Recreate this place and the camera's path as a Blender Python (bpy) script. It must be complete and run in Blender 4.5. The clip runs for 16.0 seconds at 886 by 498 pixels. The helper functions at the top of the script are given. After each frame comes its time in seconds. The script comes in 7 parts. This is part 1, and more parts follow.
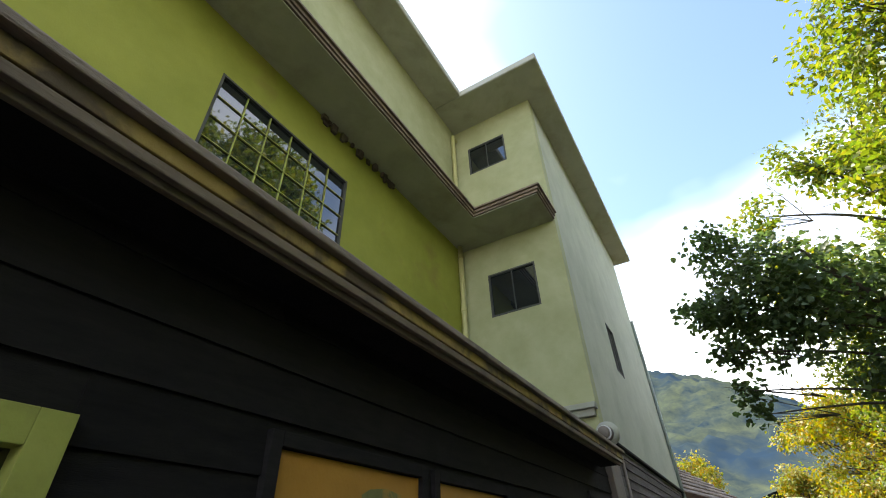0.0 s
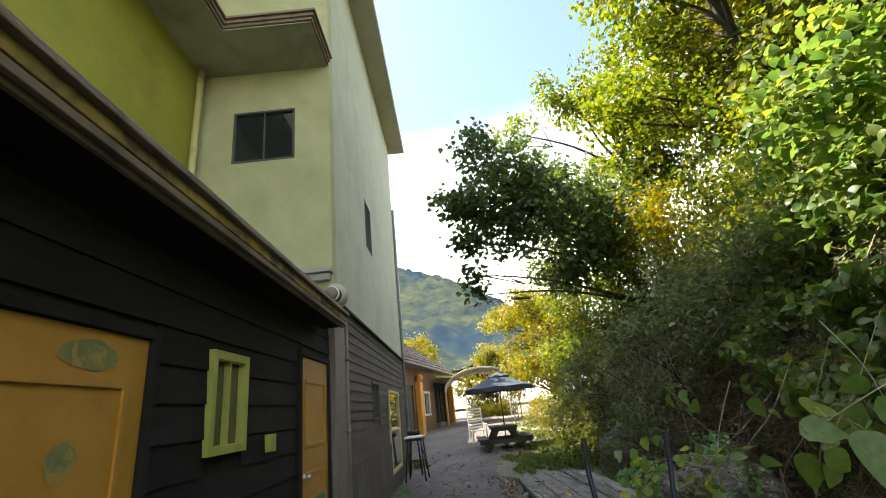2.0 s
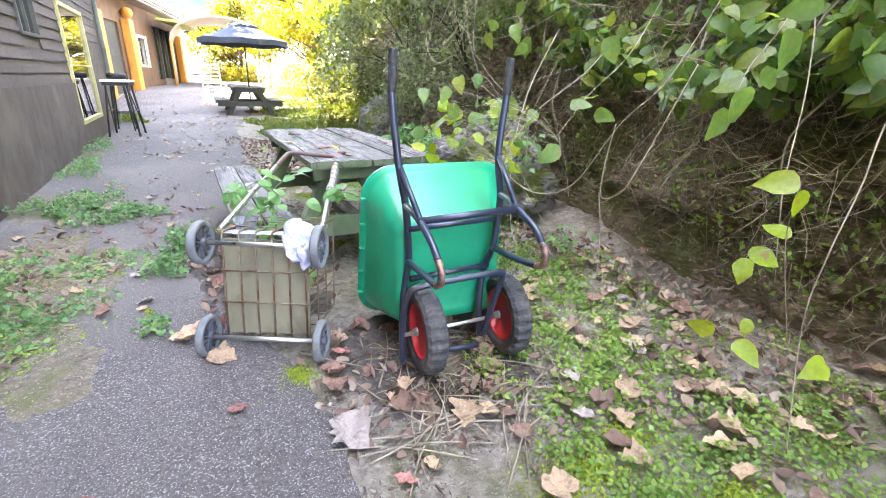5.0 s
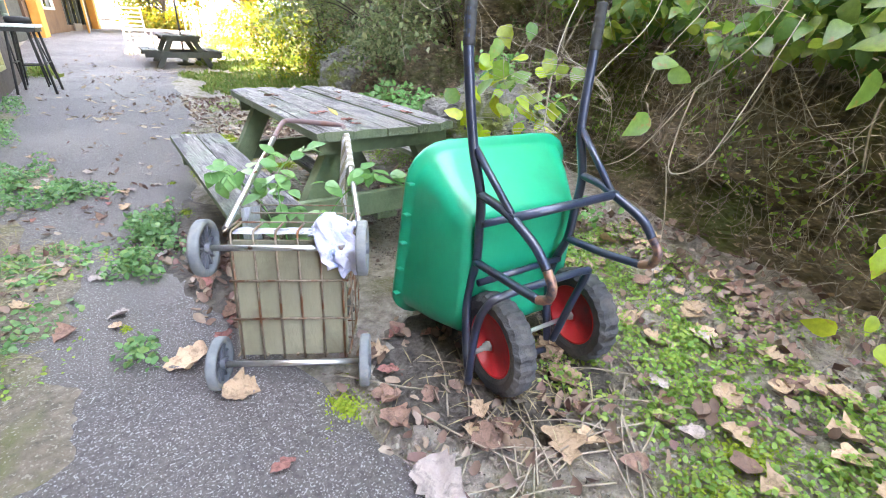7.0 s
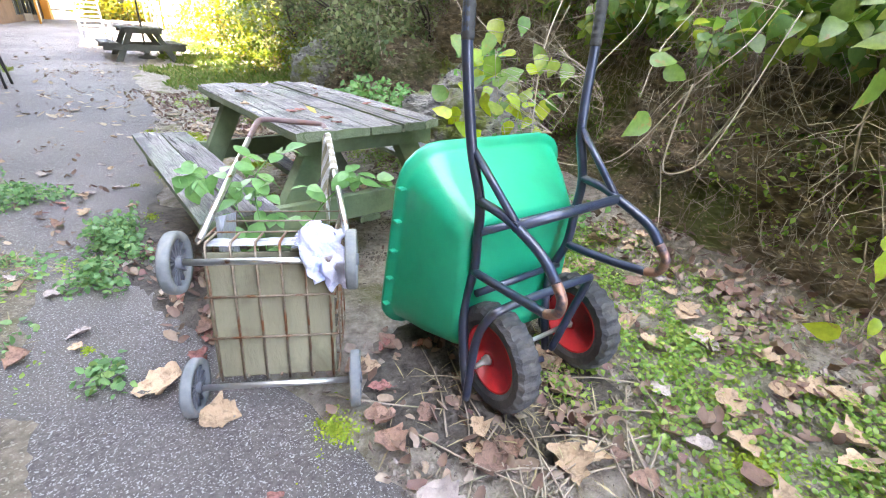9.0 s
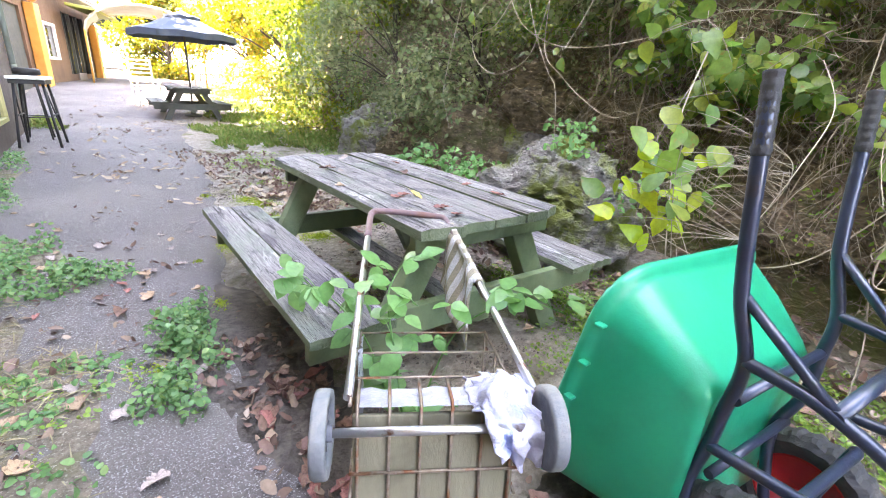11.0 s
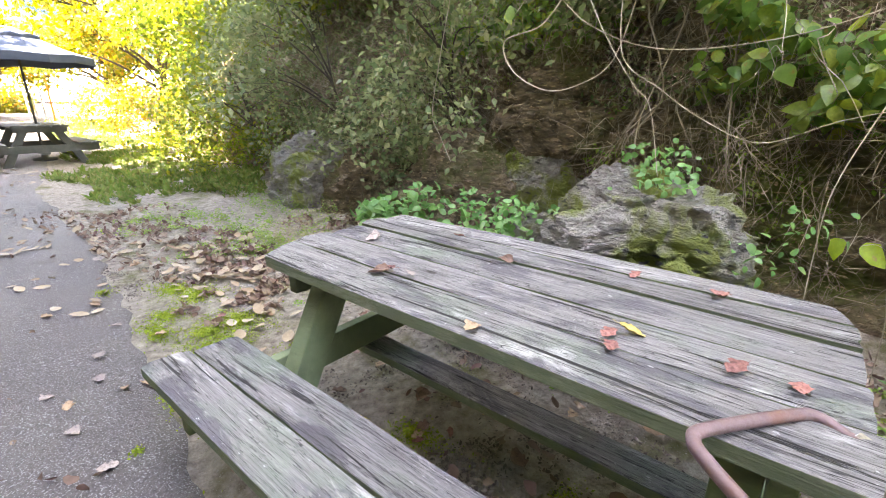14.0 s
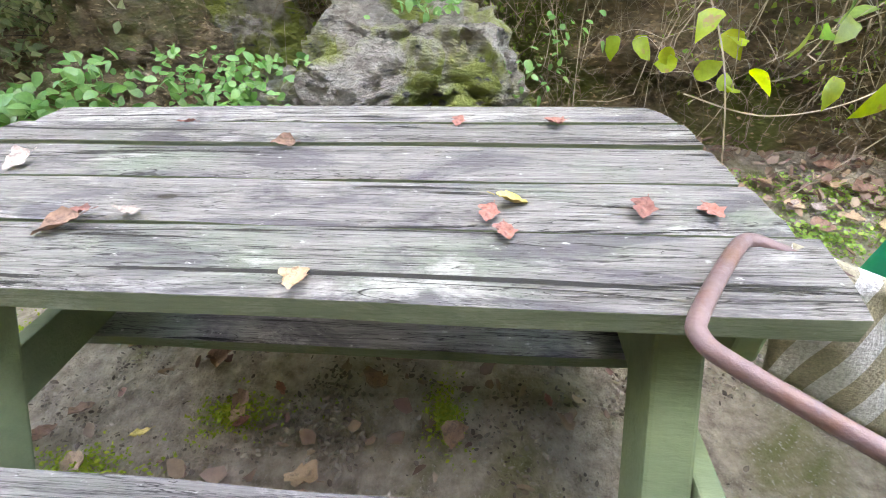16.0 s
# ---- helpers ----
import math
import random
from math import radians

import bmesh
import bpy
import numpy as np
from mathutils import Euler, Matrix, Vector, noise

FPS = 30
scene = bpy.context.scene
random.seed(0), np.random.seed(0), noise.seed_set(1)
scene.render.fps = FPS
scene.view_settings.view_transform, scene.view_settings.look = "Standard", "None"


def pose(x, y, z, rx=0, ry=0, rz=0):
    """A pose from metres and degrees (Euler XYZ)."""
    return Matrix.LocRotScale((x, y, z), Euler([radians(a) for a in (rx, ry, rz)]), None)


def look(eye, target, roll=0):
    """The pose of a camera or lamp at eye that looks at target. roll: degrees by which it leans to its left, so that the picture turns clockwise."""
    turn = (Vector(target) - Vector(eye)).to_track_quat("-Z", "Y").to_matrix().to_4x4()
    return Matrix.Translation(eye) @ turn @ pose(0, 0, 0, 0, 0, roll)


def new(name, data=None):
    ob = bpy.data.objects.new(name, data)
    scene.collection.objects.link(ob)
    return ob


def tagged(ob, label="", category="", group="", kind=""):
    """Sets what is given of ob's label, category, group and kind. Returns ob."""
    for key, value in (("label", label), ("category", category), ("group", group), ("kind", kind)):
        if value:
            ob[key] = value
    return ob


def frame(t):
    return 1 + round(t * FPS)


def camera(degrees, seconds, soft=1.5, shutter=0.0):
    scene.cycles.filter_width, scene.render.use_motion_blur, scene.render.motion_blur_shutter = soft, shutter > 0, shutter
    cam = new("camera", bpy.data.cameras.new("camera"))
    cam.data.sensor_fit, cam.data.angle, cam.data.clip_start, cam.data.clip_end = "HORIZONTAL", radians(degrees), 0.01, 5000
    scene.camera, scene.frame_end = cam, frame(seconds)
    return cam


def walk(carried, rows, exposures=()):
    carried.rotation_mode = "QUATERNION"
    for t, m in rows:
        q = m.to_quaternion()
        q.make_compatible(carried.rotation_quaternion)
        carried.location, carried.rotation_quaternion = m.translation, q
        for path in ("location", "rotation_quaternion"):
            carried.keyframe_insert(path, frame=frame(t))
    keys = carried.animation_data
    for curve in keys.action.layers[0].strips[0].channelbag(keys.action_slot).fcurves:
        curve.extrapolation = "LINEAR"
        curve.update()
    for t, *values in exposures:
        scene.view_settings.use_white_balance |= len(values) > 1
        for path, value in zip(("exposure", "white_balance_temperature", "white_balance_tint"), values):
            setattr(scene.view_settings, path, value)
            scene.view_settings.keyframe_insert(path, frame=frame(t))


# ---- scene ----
cam = camera(89.3, 16.0, soft=1.0)
# the clip's camera opens up as it turns from the bright sky down to the shaded path
EXPOSURES = [(0.0, 1.5, 6650, 8), (1.5, 1.6, 6800, 8), (2.0, 1.8, 7200, 8), (2.5, 2.2, 7400, 9), (3.0, 2.95, 7400, 13), (3.6, 3.9, 7400, 18), (5.0, 4.35, 6700, 17), (8.0, 4.35, 6850, 13), (10.5, 4.5, 6700, 19), (11.5, 4.3, 6900, 20), (13.0, 4.25, 7050, 18), (14.0, 4.3, 7250, 18), (15.0, 4.6, 7500, 15), (16.0, 4.6, 7400, 14)]
PATH = [
    (0, (0.778, -0.004, 1.712), (-0.028, 1.416, 2.866), -2.2),
    (0.5, (0.813, 0.256, 1.703), (0.147, 1.769, 2.827), -3.3),
    (1, (0.766, 0.505, 1.705), (0.305, 2.114, 2.799), -4.8),
    (1.5, (0.731, 0.747, 1.68), (0.462, 2.485, 2.633), -5.6),
    (2, (0.805, 1.079, 1.623), (0.824, 2.963, 2.294), -6.2),
    (2.5, (0.887, 1.355, 1.537), (1.216, 3.302, 1.852), -4.7),
    (3, (0.927, 1.664, 1.447), (1.51, 3.577, 1.406), -2.5),
    (3.5, (1.007, 1.875, 1.325), (1.764, 3.687, 0.947), -1.7),
    (4, (1.091, 2.126, 1.269), (1.905, 3.872, 0.731), -0.9),
    (4.5, (1.037, 2.368, 1.243), (1.877, 4.074, 0.624), 0.1),
    (5, (0.924, 2.554, 1.239), (1.816, 4.202, 0.54), 2.0),
    (5.2, (0.906, 2.638, 1.211), (1.809, 4.264, 0.476), 2.2),
    (7.3, (0.727, 3.172, 1.221), (1.801, 4.614, 0.345), 3.1),
    (7.5, (0.732, 3.182, 1.212), (1.82, 4.607, 0.325), 3.3),
    (8, (0.753, 3.173, 1.208), (1.881, 4.55, 0.296), 3.4),
    (8.2, (0.759, 3.174, 1.209), (1.902, 4.536, 0.293), 3.6),
    (10.3, (0.669, 3.604, 1.255), (1.763, 5.102, 0.507), 3.6),
    (10.5, (0.652, 3.661, 1.27), (1.747, 5.166, 0.539), 3.9),
    (11, (0.582, 3.918, 1.281), (1.707, 5.428, 0.607), 3.7),
    (11.5, (0.505, 4.119, 1.307), (1.641, 5.638, 0.675), 3.4),
    (12, (0.492, 4.356, 1.302), (1.616, 5.889, 0.68), 2.7),
    (12.5, (0.539, 4.585, 1.326), (1.699, 6.096, 0.717), 2.1),
    (13, (0.538, 4.868, 1.32), (1.787, 6.32, 0.743), 1.5),
    (13.5, (0.508, 5.151, 1.366), (1.834, 6.549, 0.826), 1.4),
    (14, (0.641, 5.444, 1.344), (2.085, 6.68, 0.722), 0.2),
    (14.5, (0.766, 5.646, 1.309), (2.369, 6.548, 0.525), 0.5),
    (15, (0.831, 5.798, 1.285), (2.533, 6.317, 0.371), 0.5),
    (15.5, (0.942, 5.81, 1.242), (2.612, 6.108, 0.182), -1.1),
    (16, (1.005, 5.792, 1.202), (2.616, 5.99, 0.034), -1.9),
]
walk(cam, [(t, look(eye, target, roll)) for t, eye, target, roll in PATH], EXPOSURES)

# ---- light ----
SUN_EL, SUN_AZ = 55.0, 78.0   # elevation; degrees to the left of the walk's direction (+y)
sun_dir = Vector((-math.sin(radians(SUN_AZ)) * math.cos(radians(SUN_EL)), math.cos(radians(SUN_AZ)) * math.cos(radians(SUN_EL)), math.sin(radians(SUN_EL))))
sun = new("sun", bpy.data.lights.new("sun", "SUN"))
sun.data.energy, sun.data.angle, sun.data.color = 5.0, radians(0.6), (1.0, 0.93, 0.8)
sun.matrix_world = look(sun_dir * 60, (0, 0, 0))

world = bpy.data.worlds.new("sky")
scene.world = world
world.use_nodes = True
wn, wl = world.node_tree.nodes, world.node_tree.links
wn.clear()
w_out, w_bg = wn.new("ShaderNodeOutputWorld"), wn.new("ShaderNodeBackground")
w_sky = wn.new("ShaderNodeTexSky")
w_sky.sky_type, w_sky.sun_disc = "NISHITA", False
w_sky.sun_elevation, w_sky.sun_rotation = radians(SUN_EL), radians(-SUN_AZ)
w_sky.air_density, w_sky.dust_density, w_sky.ozone_density = 1.0, 1.0, 1.5
w_bg.inputs["Strength"].default_value = 0.15
# thin bright cloud over the blue
w_geo, w_map, w_noise, w_ramp, w_mix = (wn.new(k) for k in ("ShaderNodeTexCoord", "ShaderNodeMapping", "ShaderNodeTexNoise", "ShaderNodeValToRGB", "ShaderNodeMix"))
w_map.inputs["Scale"].default_value = (1.0, 1.0, 2.2)
w_noise.inputs["Scale"].default_value, w_noise.inputs["Detail"].default_value, w_noise.inputs["Roughness"].default_value = 0.9, 5, 0.45
w_ramp.color_ramp.elements[0].position, w_ramp.color_ramp.elements[1].position = 0.40, 0.72
w_mix.data_type = "RGBA"
w_mix.inputs[7].default_value = (11.0, 11.2, 11.6, 1)
wl.new(w_geo.outputs["Generated"], w_map.inputs[0])
wl.new(w_map.outputs[0], w_noise.inputs["Vector"])
wl.new(w_noise.outputs[0], w_ramp.inputs[0])
wl.new(w_ramp.outputs[0], w_mix.inputs[0])
wl.new(w_sky.outputs[0], w_mix.inputs[6])
wl.new(w_mix.outputs[2], w_bg.inputs[0])
wl.new(w_bg.outputs[0], w_out.inputs[0])


# ---- materials ----
def tree_of(name):
    m = bpy.data.materials.new(name)
    m.use_nodes = True
    n, l = m.node_tree.nodes, m.node_tree.links
    n.clear()
    out = n.new("ShaderNodeOutputMaterial")
    return m, n, l, out


def rgba(c):
    return (c[0], c[1], c[2], 1.0)


def noise_node(n, l, coords, scale, detail=5, rough=0.6, stretch=None, distortion=0.0):
    tex = n.new("ShaderNodeTexNoise")
    tex.inputs["Scale"].default_value, tex.inputs["Detail"].default_value = scale, detail
    tex.inputs["Roughness"].default_value, tex.inputs["Distortion"].default_value = rough, distortion
    if stretch:
        mp = n.new("ShaderNodeMapping")
        mp.inputs["Scale"].default_value = stretch
        l.new(coords, mp.inputs[0])
        coords = mp.outputs[0]
    l.new(coords, tex.inputs["Vector"])
    return tex.outputs[0]


def ramp_node(n, l, value, lo, hi):
    r = n.new("ShaderNodeMapRange")
    r.inputs["From Min"].default_value, r.inputs["From Max"].default_value = lo, hi
    l.new(value, r.inputs["Value"])
    return r.outputs[0]


def mix_node(n, l, fac, a, b):
    m = n.new("ShaderNodeMix")
    m.data_type = "RGBA"
    if isinstance(fac, float):
        m.inputs[0].default_value = fac
    else:
        l.new(fac, m.inputs[0])
    for k, v in ((6, a), (7, b)):
        if isinstance(v, tuple):
            m.inputs[k].default_value = rgba(v)
        else:
            l.new(v, m.inputs[k])
    return m.outputs[2]


def surface(name, c1, c2, scale=6.0, stain=None, stain_scale=1.2, stain_at=(0.5, 0.65), rough=0.7, metal=0.0, bump=0.2, bump_scale=60.0,
            stretch=None, vary=0.0, coat=0.0, speck=None, speck_scale=40.0, speck_at=(0.62, 0.7), local=False, spec=0.5, bump_depth=0.02):
    """Two colours mixed by grain, a stain at a larger scale, specks, relief, and a change of tone from object to object."""
    m, n, l, out = tree_of(name)
    b = n.new("ShaderNodeBsdfPrincipled")
    co = n.new("ShaderNodeTexCoord")
    if local:
        coords = co.outputs["Object"]
    else:
        coords = n.new("ShaderNodeNewGeometry").outputs["Position"]
    col = mix_node(n, l, ramp_node(n, l, noise_node(n, l, coords, scale, 6, 0.65, stretch), 0.3, 0.7), c1, c2)
    if stain:
        col = mix_node(n, l, ramp_node(n, l, noise_node(n, l, coords, stain_scale, 5, 0.6, None, 0.4), *stain_at), col, stain)
    if speck:
        col = mix_node(n, l, ramp_node(n, l, noise_node(n, l, coords, speck_scale, 3, 0.5, stretch), *speck_at), col, speck)
    if vary:
        inf, hsv = n.new("ShaderNodeObjectInfo"), n.new("ShaderNodeHueSaturation")
        r = n.new("ShaderNodeMapRange")
        r.inputs["To Min"].default_value, r.inputs["To Max"].default_value = 1 - vary, 1 + vary
        l.new(inf.outputs["Random"], r.inputs["Value"])
        l.new(r.outputs[0], hsv.inputs["Value"])
        l.new(col, hsv.inputs["Color"])
        col = hsv.outputs[0]
    l.new(col, b.inputs["Base Color"])
    rr = n.new("ShaderNodeMapRange")
    rr.inputs["To Min"].default_value, rr.inputs["To Max"].default_value = max(0.02, rough - 0.1), min(1.0, rough + 0.1)
    l.new(noise_node(n, l, coords, scale * 2.3, 3), rr.inputs["Value"])
    l.new(rr.outputs[0], b.inputs["Roughness"])
    b.inputs["Metallic"].default_value = metal
    b.inputs["Coat Weight"].default_value = coat
    b.inputs["Specular IOR Level"].default_value = spec
    if bump:
        bp = n.new("ShaderNodeBump")
        bp.inputs["Strength"].default_value, bp.inputs["Distance"].default_value = bump, bump_depth
        l.new(noise_node(n, l, coords, bump_scale, 6, 0.65, stretch), bp.inputs["Height"])
        l.new(bp.outputs[0], b.inputs["Normal"])
    l.new(b.outputs[0], out.inputs[0])
    return m


def leaf_material(name, colours, translucency=0.45, gloss=0.42, spot=None):
    """Leaf colours drawn at random leaf by leaf, with light coming through."""
    m, n, l, out = tree_of(name)
    geo = n.new("ShaderNodeNewGeometry")
    ramp = n.new("ShaderNodeValToRGB")
    ramp.color_ramp.interpolation = "LINEAR"
    els = ramp.color_ramp.elements
    while len(els) < len(colours):
        els.new(0.5)
    for k, c in enumerate(colours):
        els[k].position, els[k].color = k / max(1, len(colours) - 1), rgba(c)
    l.new(geo.outputs["Random Per Island"], ramp.inputs[0])
    col = ramp.outputs[0]
    col = mix_node(n, l, ramp_node(n, l, noise_node(n, l, geo.outputs["Position"], 0.9, 3), 0.35, 0.75), col, mix_node(n, l, 0.5, col, tuple(0.55 * x for x in colours[0])))
    col = mix_node(n, l, ramp_node(n, l, noise_node(n, l, geo.outputs["Position"], 45, 4), 0.35, 0.7), mix_node(n, l, 0.35, col, tuple(0.4 * x for x in colours[0])), col)
    if spot:
        col = mix_node(n, l, ramp_node(n, l, noise_node(n, l, geo.outputs["Position"], 22, 4), 0.6, 0.68), col, spot)
    b, tr, mx = n.new("ShaderNodeBsdfPrincipled"), n.new("ShaderNodeBsdfTranslucent"), n.new("ShaderNodeMixShader")
    b.inputs["Roughness"].default_value = gloss
    l.new(col, b.inputs["Base Color"])
    hsv = n.new("ShaderNodeHueSaturation")
    hsv.inputs["Saturation"].default_value, hsv.inputs["Value"].default_value, hsv.inputs["Hue"].default_value = 1.15, 1.7, 0.485
    l.new(col, hsv.inputs["Color"])
    l.new(hsv.outputs[0], tr.inputs[0])
    mx.inputs[0].default_value = translucency
    l.new(b.outputs[0], mx.inputs[1])
    l.new(tr.outputs[0], mx.inputs[2])
    l.new(mx.outputs[0], out.inputs[0])
    return m


def glass_material(name, tint, rough=0.03):
    m, n, l, out = tree_of(name)
    b = n.new("ShaderNodeBsdfPrincipled")
    b.inputs["Base Color"].default_value, b.inputs["Roughness"].default_value = rgba(tint), rough
    b.inputs["Specular IOR Level"].default_value = 0.6
    b.inputs["Coat Weight"].default_value, b.inputs["Coat Roughness"].default_value, b.inputs["Coat IOR"].default_value = 1.0, 0.02, 1.75
    l.new(b.outputs[0], out.inputs[0])
    return m


M_asphalt = surface("asphalt", (0.09, 0.076, 0.074), (0.2, 0.172, 0.168), 60, (0.26, 0.232, 0.21), 0.5, (0.45, 0.75), 0.9, bump=0.9, bump_scale=130, speck=(0.44, 0.42, 0.41), speck_scale=150, speck_at=(0.57, 0.64), bump_depth=0.04)
M_soil = surface("soil", (0.18, 0.146, 0.118), (0.54, 0.46, 0.385), 20, (0.15, 0.15, 0.055), 2.2, (0.54, 0.68), 0.95, bump=1.0, bump_scale=48, bump_depth=0.08, speck=(0.4, 0.36, 0.32), speck_scale=110, speck_at=(0.6, 0.7))
M_dirt = surface("lane_dirt", (0.13, 0.105, 0.08), (0.32, 0.265, 0.2), 26, (0.17, 0.17, 0.07), 3.0, (0.52, 0.66), 0.95, bump=1.0, bump_scale=70, bump_depth=0.05, speck=(0.4, 0.35, 0.28), speck_scale=90, speck_at=(0.58, 0.68))
M_dark_soil = surface("dark_soil", (0.06, 0.05, 0.043), (0.17, 0.142, 0.118), 24, (0.24, 0.2, 0.165), 4.0, (0.55, 0.7), 0.9, bump=1.0, bump_scale=60, bump_depth=0.06)
M_moss = surface("moss", (0.13, 0.2, 0.02), (0.24, 0.29, 0.04), 30, None, bump=1.0, bump_scale=160, rough=0.95)
M_rock = surface("rock", (0.085, 0.062, 0.04), (0.3, 0.225, 0.145), 13, (0.15, 0.165, 0.05), 1.3, (0.5, 0.64), 0.95, bump=1.0, bump_scale=22, bump_depth=0.14, stretch=(1, 0.6, 1.7), speck=(0.44, 0.33, 0.2), speck_scale=30, speck_at=(0.6, 0.7))
M_boulder = surface("boulder_stone", (0.17, 0.15, 0.135), (0.42, 0.385, 0.355), 12, (0.2, 0.23, 0.05), 2.6, (0.46, 0.58), 0.9, bump=1.0, bump_scale=24, bump_depth=0.1, speck=(0.09, 0.085, 0.08), speck_scale=9, stretch=(1, 1, 2.2))
M_plaster = surface("white_plaster", (0.43, 0.45, 0.345), (0.5, 0.52, 0.405), 2.5, (0.34, 0.36, 0.26), 0.7, (0.5, 0.8), 0.85, bump=0.15, bump_scale=50)
M_olive_plaster = surface("olive_plaster", (0.37, 0.38, 0.2), (0.45, 0.46, 0.26), 2.5, (0.3, 0.31, 0.15), 0.7, (0.5, 0.8), 0.85, bump=0.15, bump_scale=50)
M_green_plaster = surface("green_plaster", (0.26, 0.28, 0.035), (0.33, 0.34, 0.05), 1.6, (0.24, 0.18, 0.05), 0.8, (0.58, 0.78), 0.85, bump=0.15, bump_scale=50)
M_soffit = surface("soffit_plaster", (0.36, 0.36, 0.3), (0.43, 0.43, 0.36), 2, (0.28, 0.27, 0.2), 1.1, (0.5, 0.75), 0.85, bump=0.2)
M_dark = surface("charcoal_paint", (0.014, 0.0135, 0.0145), (0.024, 0.022, 0.022), 5, (0.027, 0.024, 0.021), 1.1, (0.55, 0.8), 0.85, bump=0.25, stretch=(1, 1, 6), spec=0.12, vary=0.25)
M_siding = surface("brown_siding", (0.058, 0.043, 0.041), (0.1, 0.076, 0.07), 9, (0.13, 0.11, 0.1), 1.4, (0.55, 0.8), 0.8, bump=0.4, stretch=(1, 1, 8), vary=0.2)
M_skirt = surface("skirting_board", (0.062, 0.046, 0.041), (0.105, 0.081, 0.072), 6, (0.16, 0.14, 0.12), 1.2, (0.5, 0.8), 0.85, bump=0.4, stretch=(1, 1, 0.3))
M_yellow = surface("yellow_paint", (0.42, 0.2, 0.025), (0.5, 0.25, 0.035), 4, (0.34, 0.17, 0.03), 1.8, (0.55, 0.75), 0.55, bump=0.15)
M_patch = surface("green_patch", (0.16, 0.16, 0.06), (0.24, 0.24, 0.1), 12, (0.4, 0.26, 0.07), 9, (0.5, 0.56), 0.8, bump=0.2)
M_lime = surface("lime_paint", (0.3, 0.32, 0.06), (0.38, 0.4, 0.09), 5, (0.22, 0.22, 0.06), 3, (0.55, 0.8), 0.6, bump=0.15)
M_post = surface("grey_post_paint", (0.15, 0.125, 0.11), (0.23, 0.185, 0.16), 5, (0.26, 0.17, 0.1), 2, (0.55, 0.8), 0.7, bump=0.2, stretch=(1, 1, 0.3))
M_gutter = surface("gutter_brown", (0.16, 0.12, 0.085), (0.24, 0.185, 0.13), 6, (0.08, 0.06, 0.045), 2.2, (0.5, 0.7), 0.7, bump=0.4, stretch=(1, 0.25, 1))
M_gutter_y = surface("gutter_yellow", (0.34, 0.23, 0.06), (0.42, 0.3, 0.09), 5, (0.12, 0.085, 0.05), 2.6, (0.45, 0.58), 0.7, bump=0.4)
M_pipe_y = surface("pipe_cream", (0.42, 0.4, 0.16), (0.5, 0.47, 0.22), 4, (0.3, 0.26, 0.12), 3, (0.55, 0.8), 0.55)
M_pipe_g = surface("pipe_grey", (0.2, 0.24, 0.22), (0.28, 0.32, 0.29), 4, (0.15, 0.14, 0.12), 3, (0.55, 0.8), 0.55)
M_white = surface("white_paint", (0.62, 0.61, 0.58), (0.74, 0.73, 0.7), 5, (0.45, 0.43, 0.38), 3, (0.6, 0.85), 0.6)
M_metal = surface("worn_chrome", (0.5, 0.5, 0.5), (0.62, 0.61, 0.6), 12, (0.2, 0.09, 0.045), 14, (0.55, 0.65), 0.35, metal=0.9, bump=0.1, local=True)
M_rust = surface("rusty_tube", (0.12, 0.075, 0.078), (0.18, 0.115, 0.118), 20, (0.15, 0.07, 0.05), 12, (0.5, 0.7), 0.5, metal=0.15, bump=0.25, bump_scale=90, local=True)
M_wire = surface("rusty_wire", (0.18, 0.13, 0.09), (0.3, 0.25, 0.2), 25, (0.2, 0.08, 0.035), 9, (0.5, 0.6), 0.55, metal=0.6, local=True)
M_board = surface("stained_board", (0.13, 0.118, 0.075), (0.2, 0.185, 0.125), 6, (0.075, 0.07, 0.04), 5, (0.5, 0.72), 0.7, bump=0.15, local=True, stretch=(1, 1, 0.35))
M_liner = surface("liner_film", (0.2, 0.2, 0.24), (0.36, 0.36, 0.41), 9, (0.4, 0.36, 0.33), 12, (0.58, 0.72), 0.3, bump=0.5, bump_scale=25, local=True)
M_cloth = surface("white_rag", (0.36, 0.37, 0.52), (0.58, 0.58, 0.7), 14, (0.3, 0.36, 0.6), 11, (0.55, 0.66), 0.9, bump=0.5, bump_scale=120, local=True)
M_grey_rubber = surface("grey_rubber", (0.1, 0.11, 0.12), (0.16, 0.17, 0.18), 18, (0.22, 0.21, 0.19), 9, (0.5, 0.7), 0.8, bump=0.2, local=True)
M_grey_plastic = surface("grey_plastic", (0.055, 0.058, 0.075), (0.1, 0.105, 0.13), 12, None, rough=0.5, local=True)
M_tub = surface("green_plastic", (0.0, 0.26, 0.135), (0.004, 0.32, 0.17), 2.2, (0.01, 0.2, 0.11), 3.3, (0.5, 0.8), 0.36, bump=0.08, bump_scale=30, local=True, coat=0.15)
M_navy = surface("navy_tube", (0.02, 0.028, 0.055), (0.032, 0.042, 0.075), 8, (0.06, 0.045, 0.04), 6, (0.58, 0.75), 0.33, metal=0.2, bump=0.12, bump_scale=70, local=True, coat=0.3)
M_copper = surface("bare_worn_tube", (0.28, 0.15, 0.1), (0.36, 0.2, 0.15), 20, (0.05, 0.05, 0.07), 9, (0.5, 0.6), 0.45, metal=0.5, bump=0.2, local=True)
M_grip = surface("black_grip", (0.018, 0.018, 0.02), (0.03, 0.03, 0.032), 20, None, rough=0.65, bump=0.3, local=True)
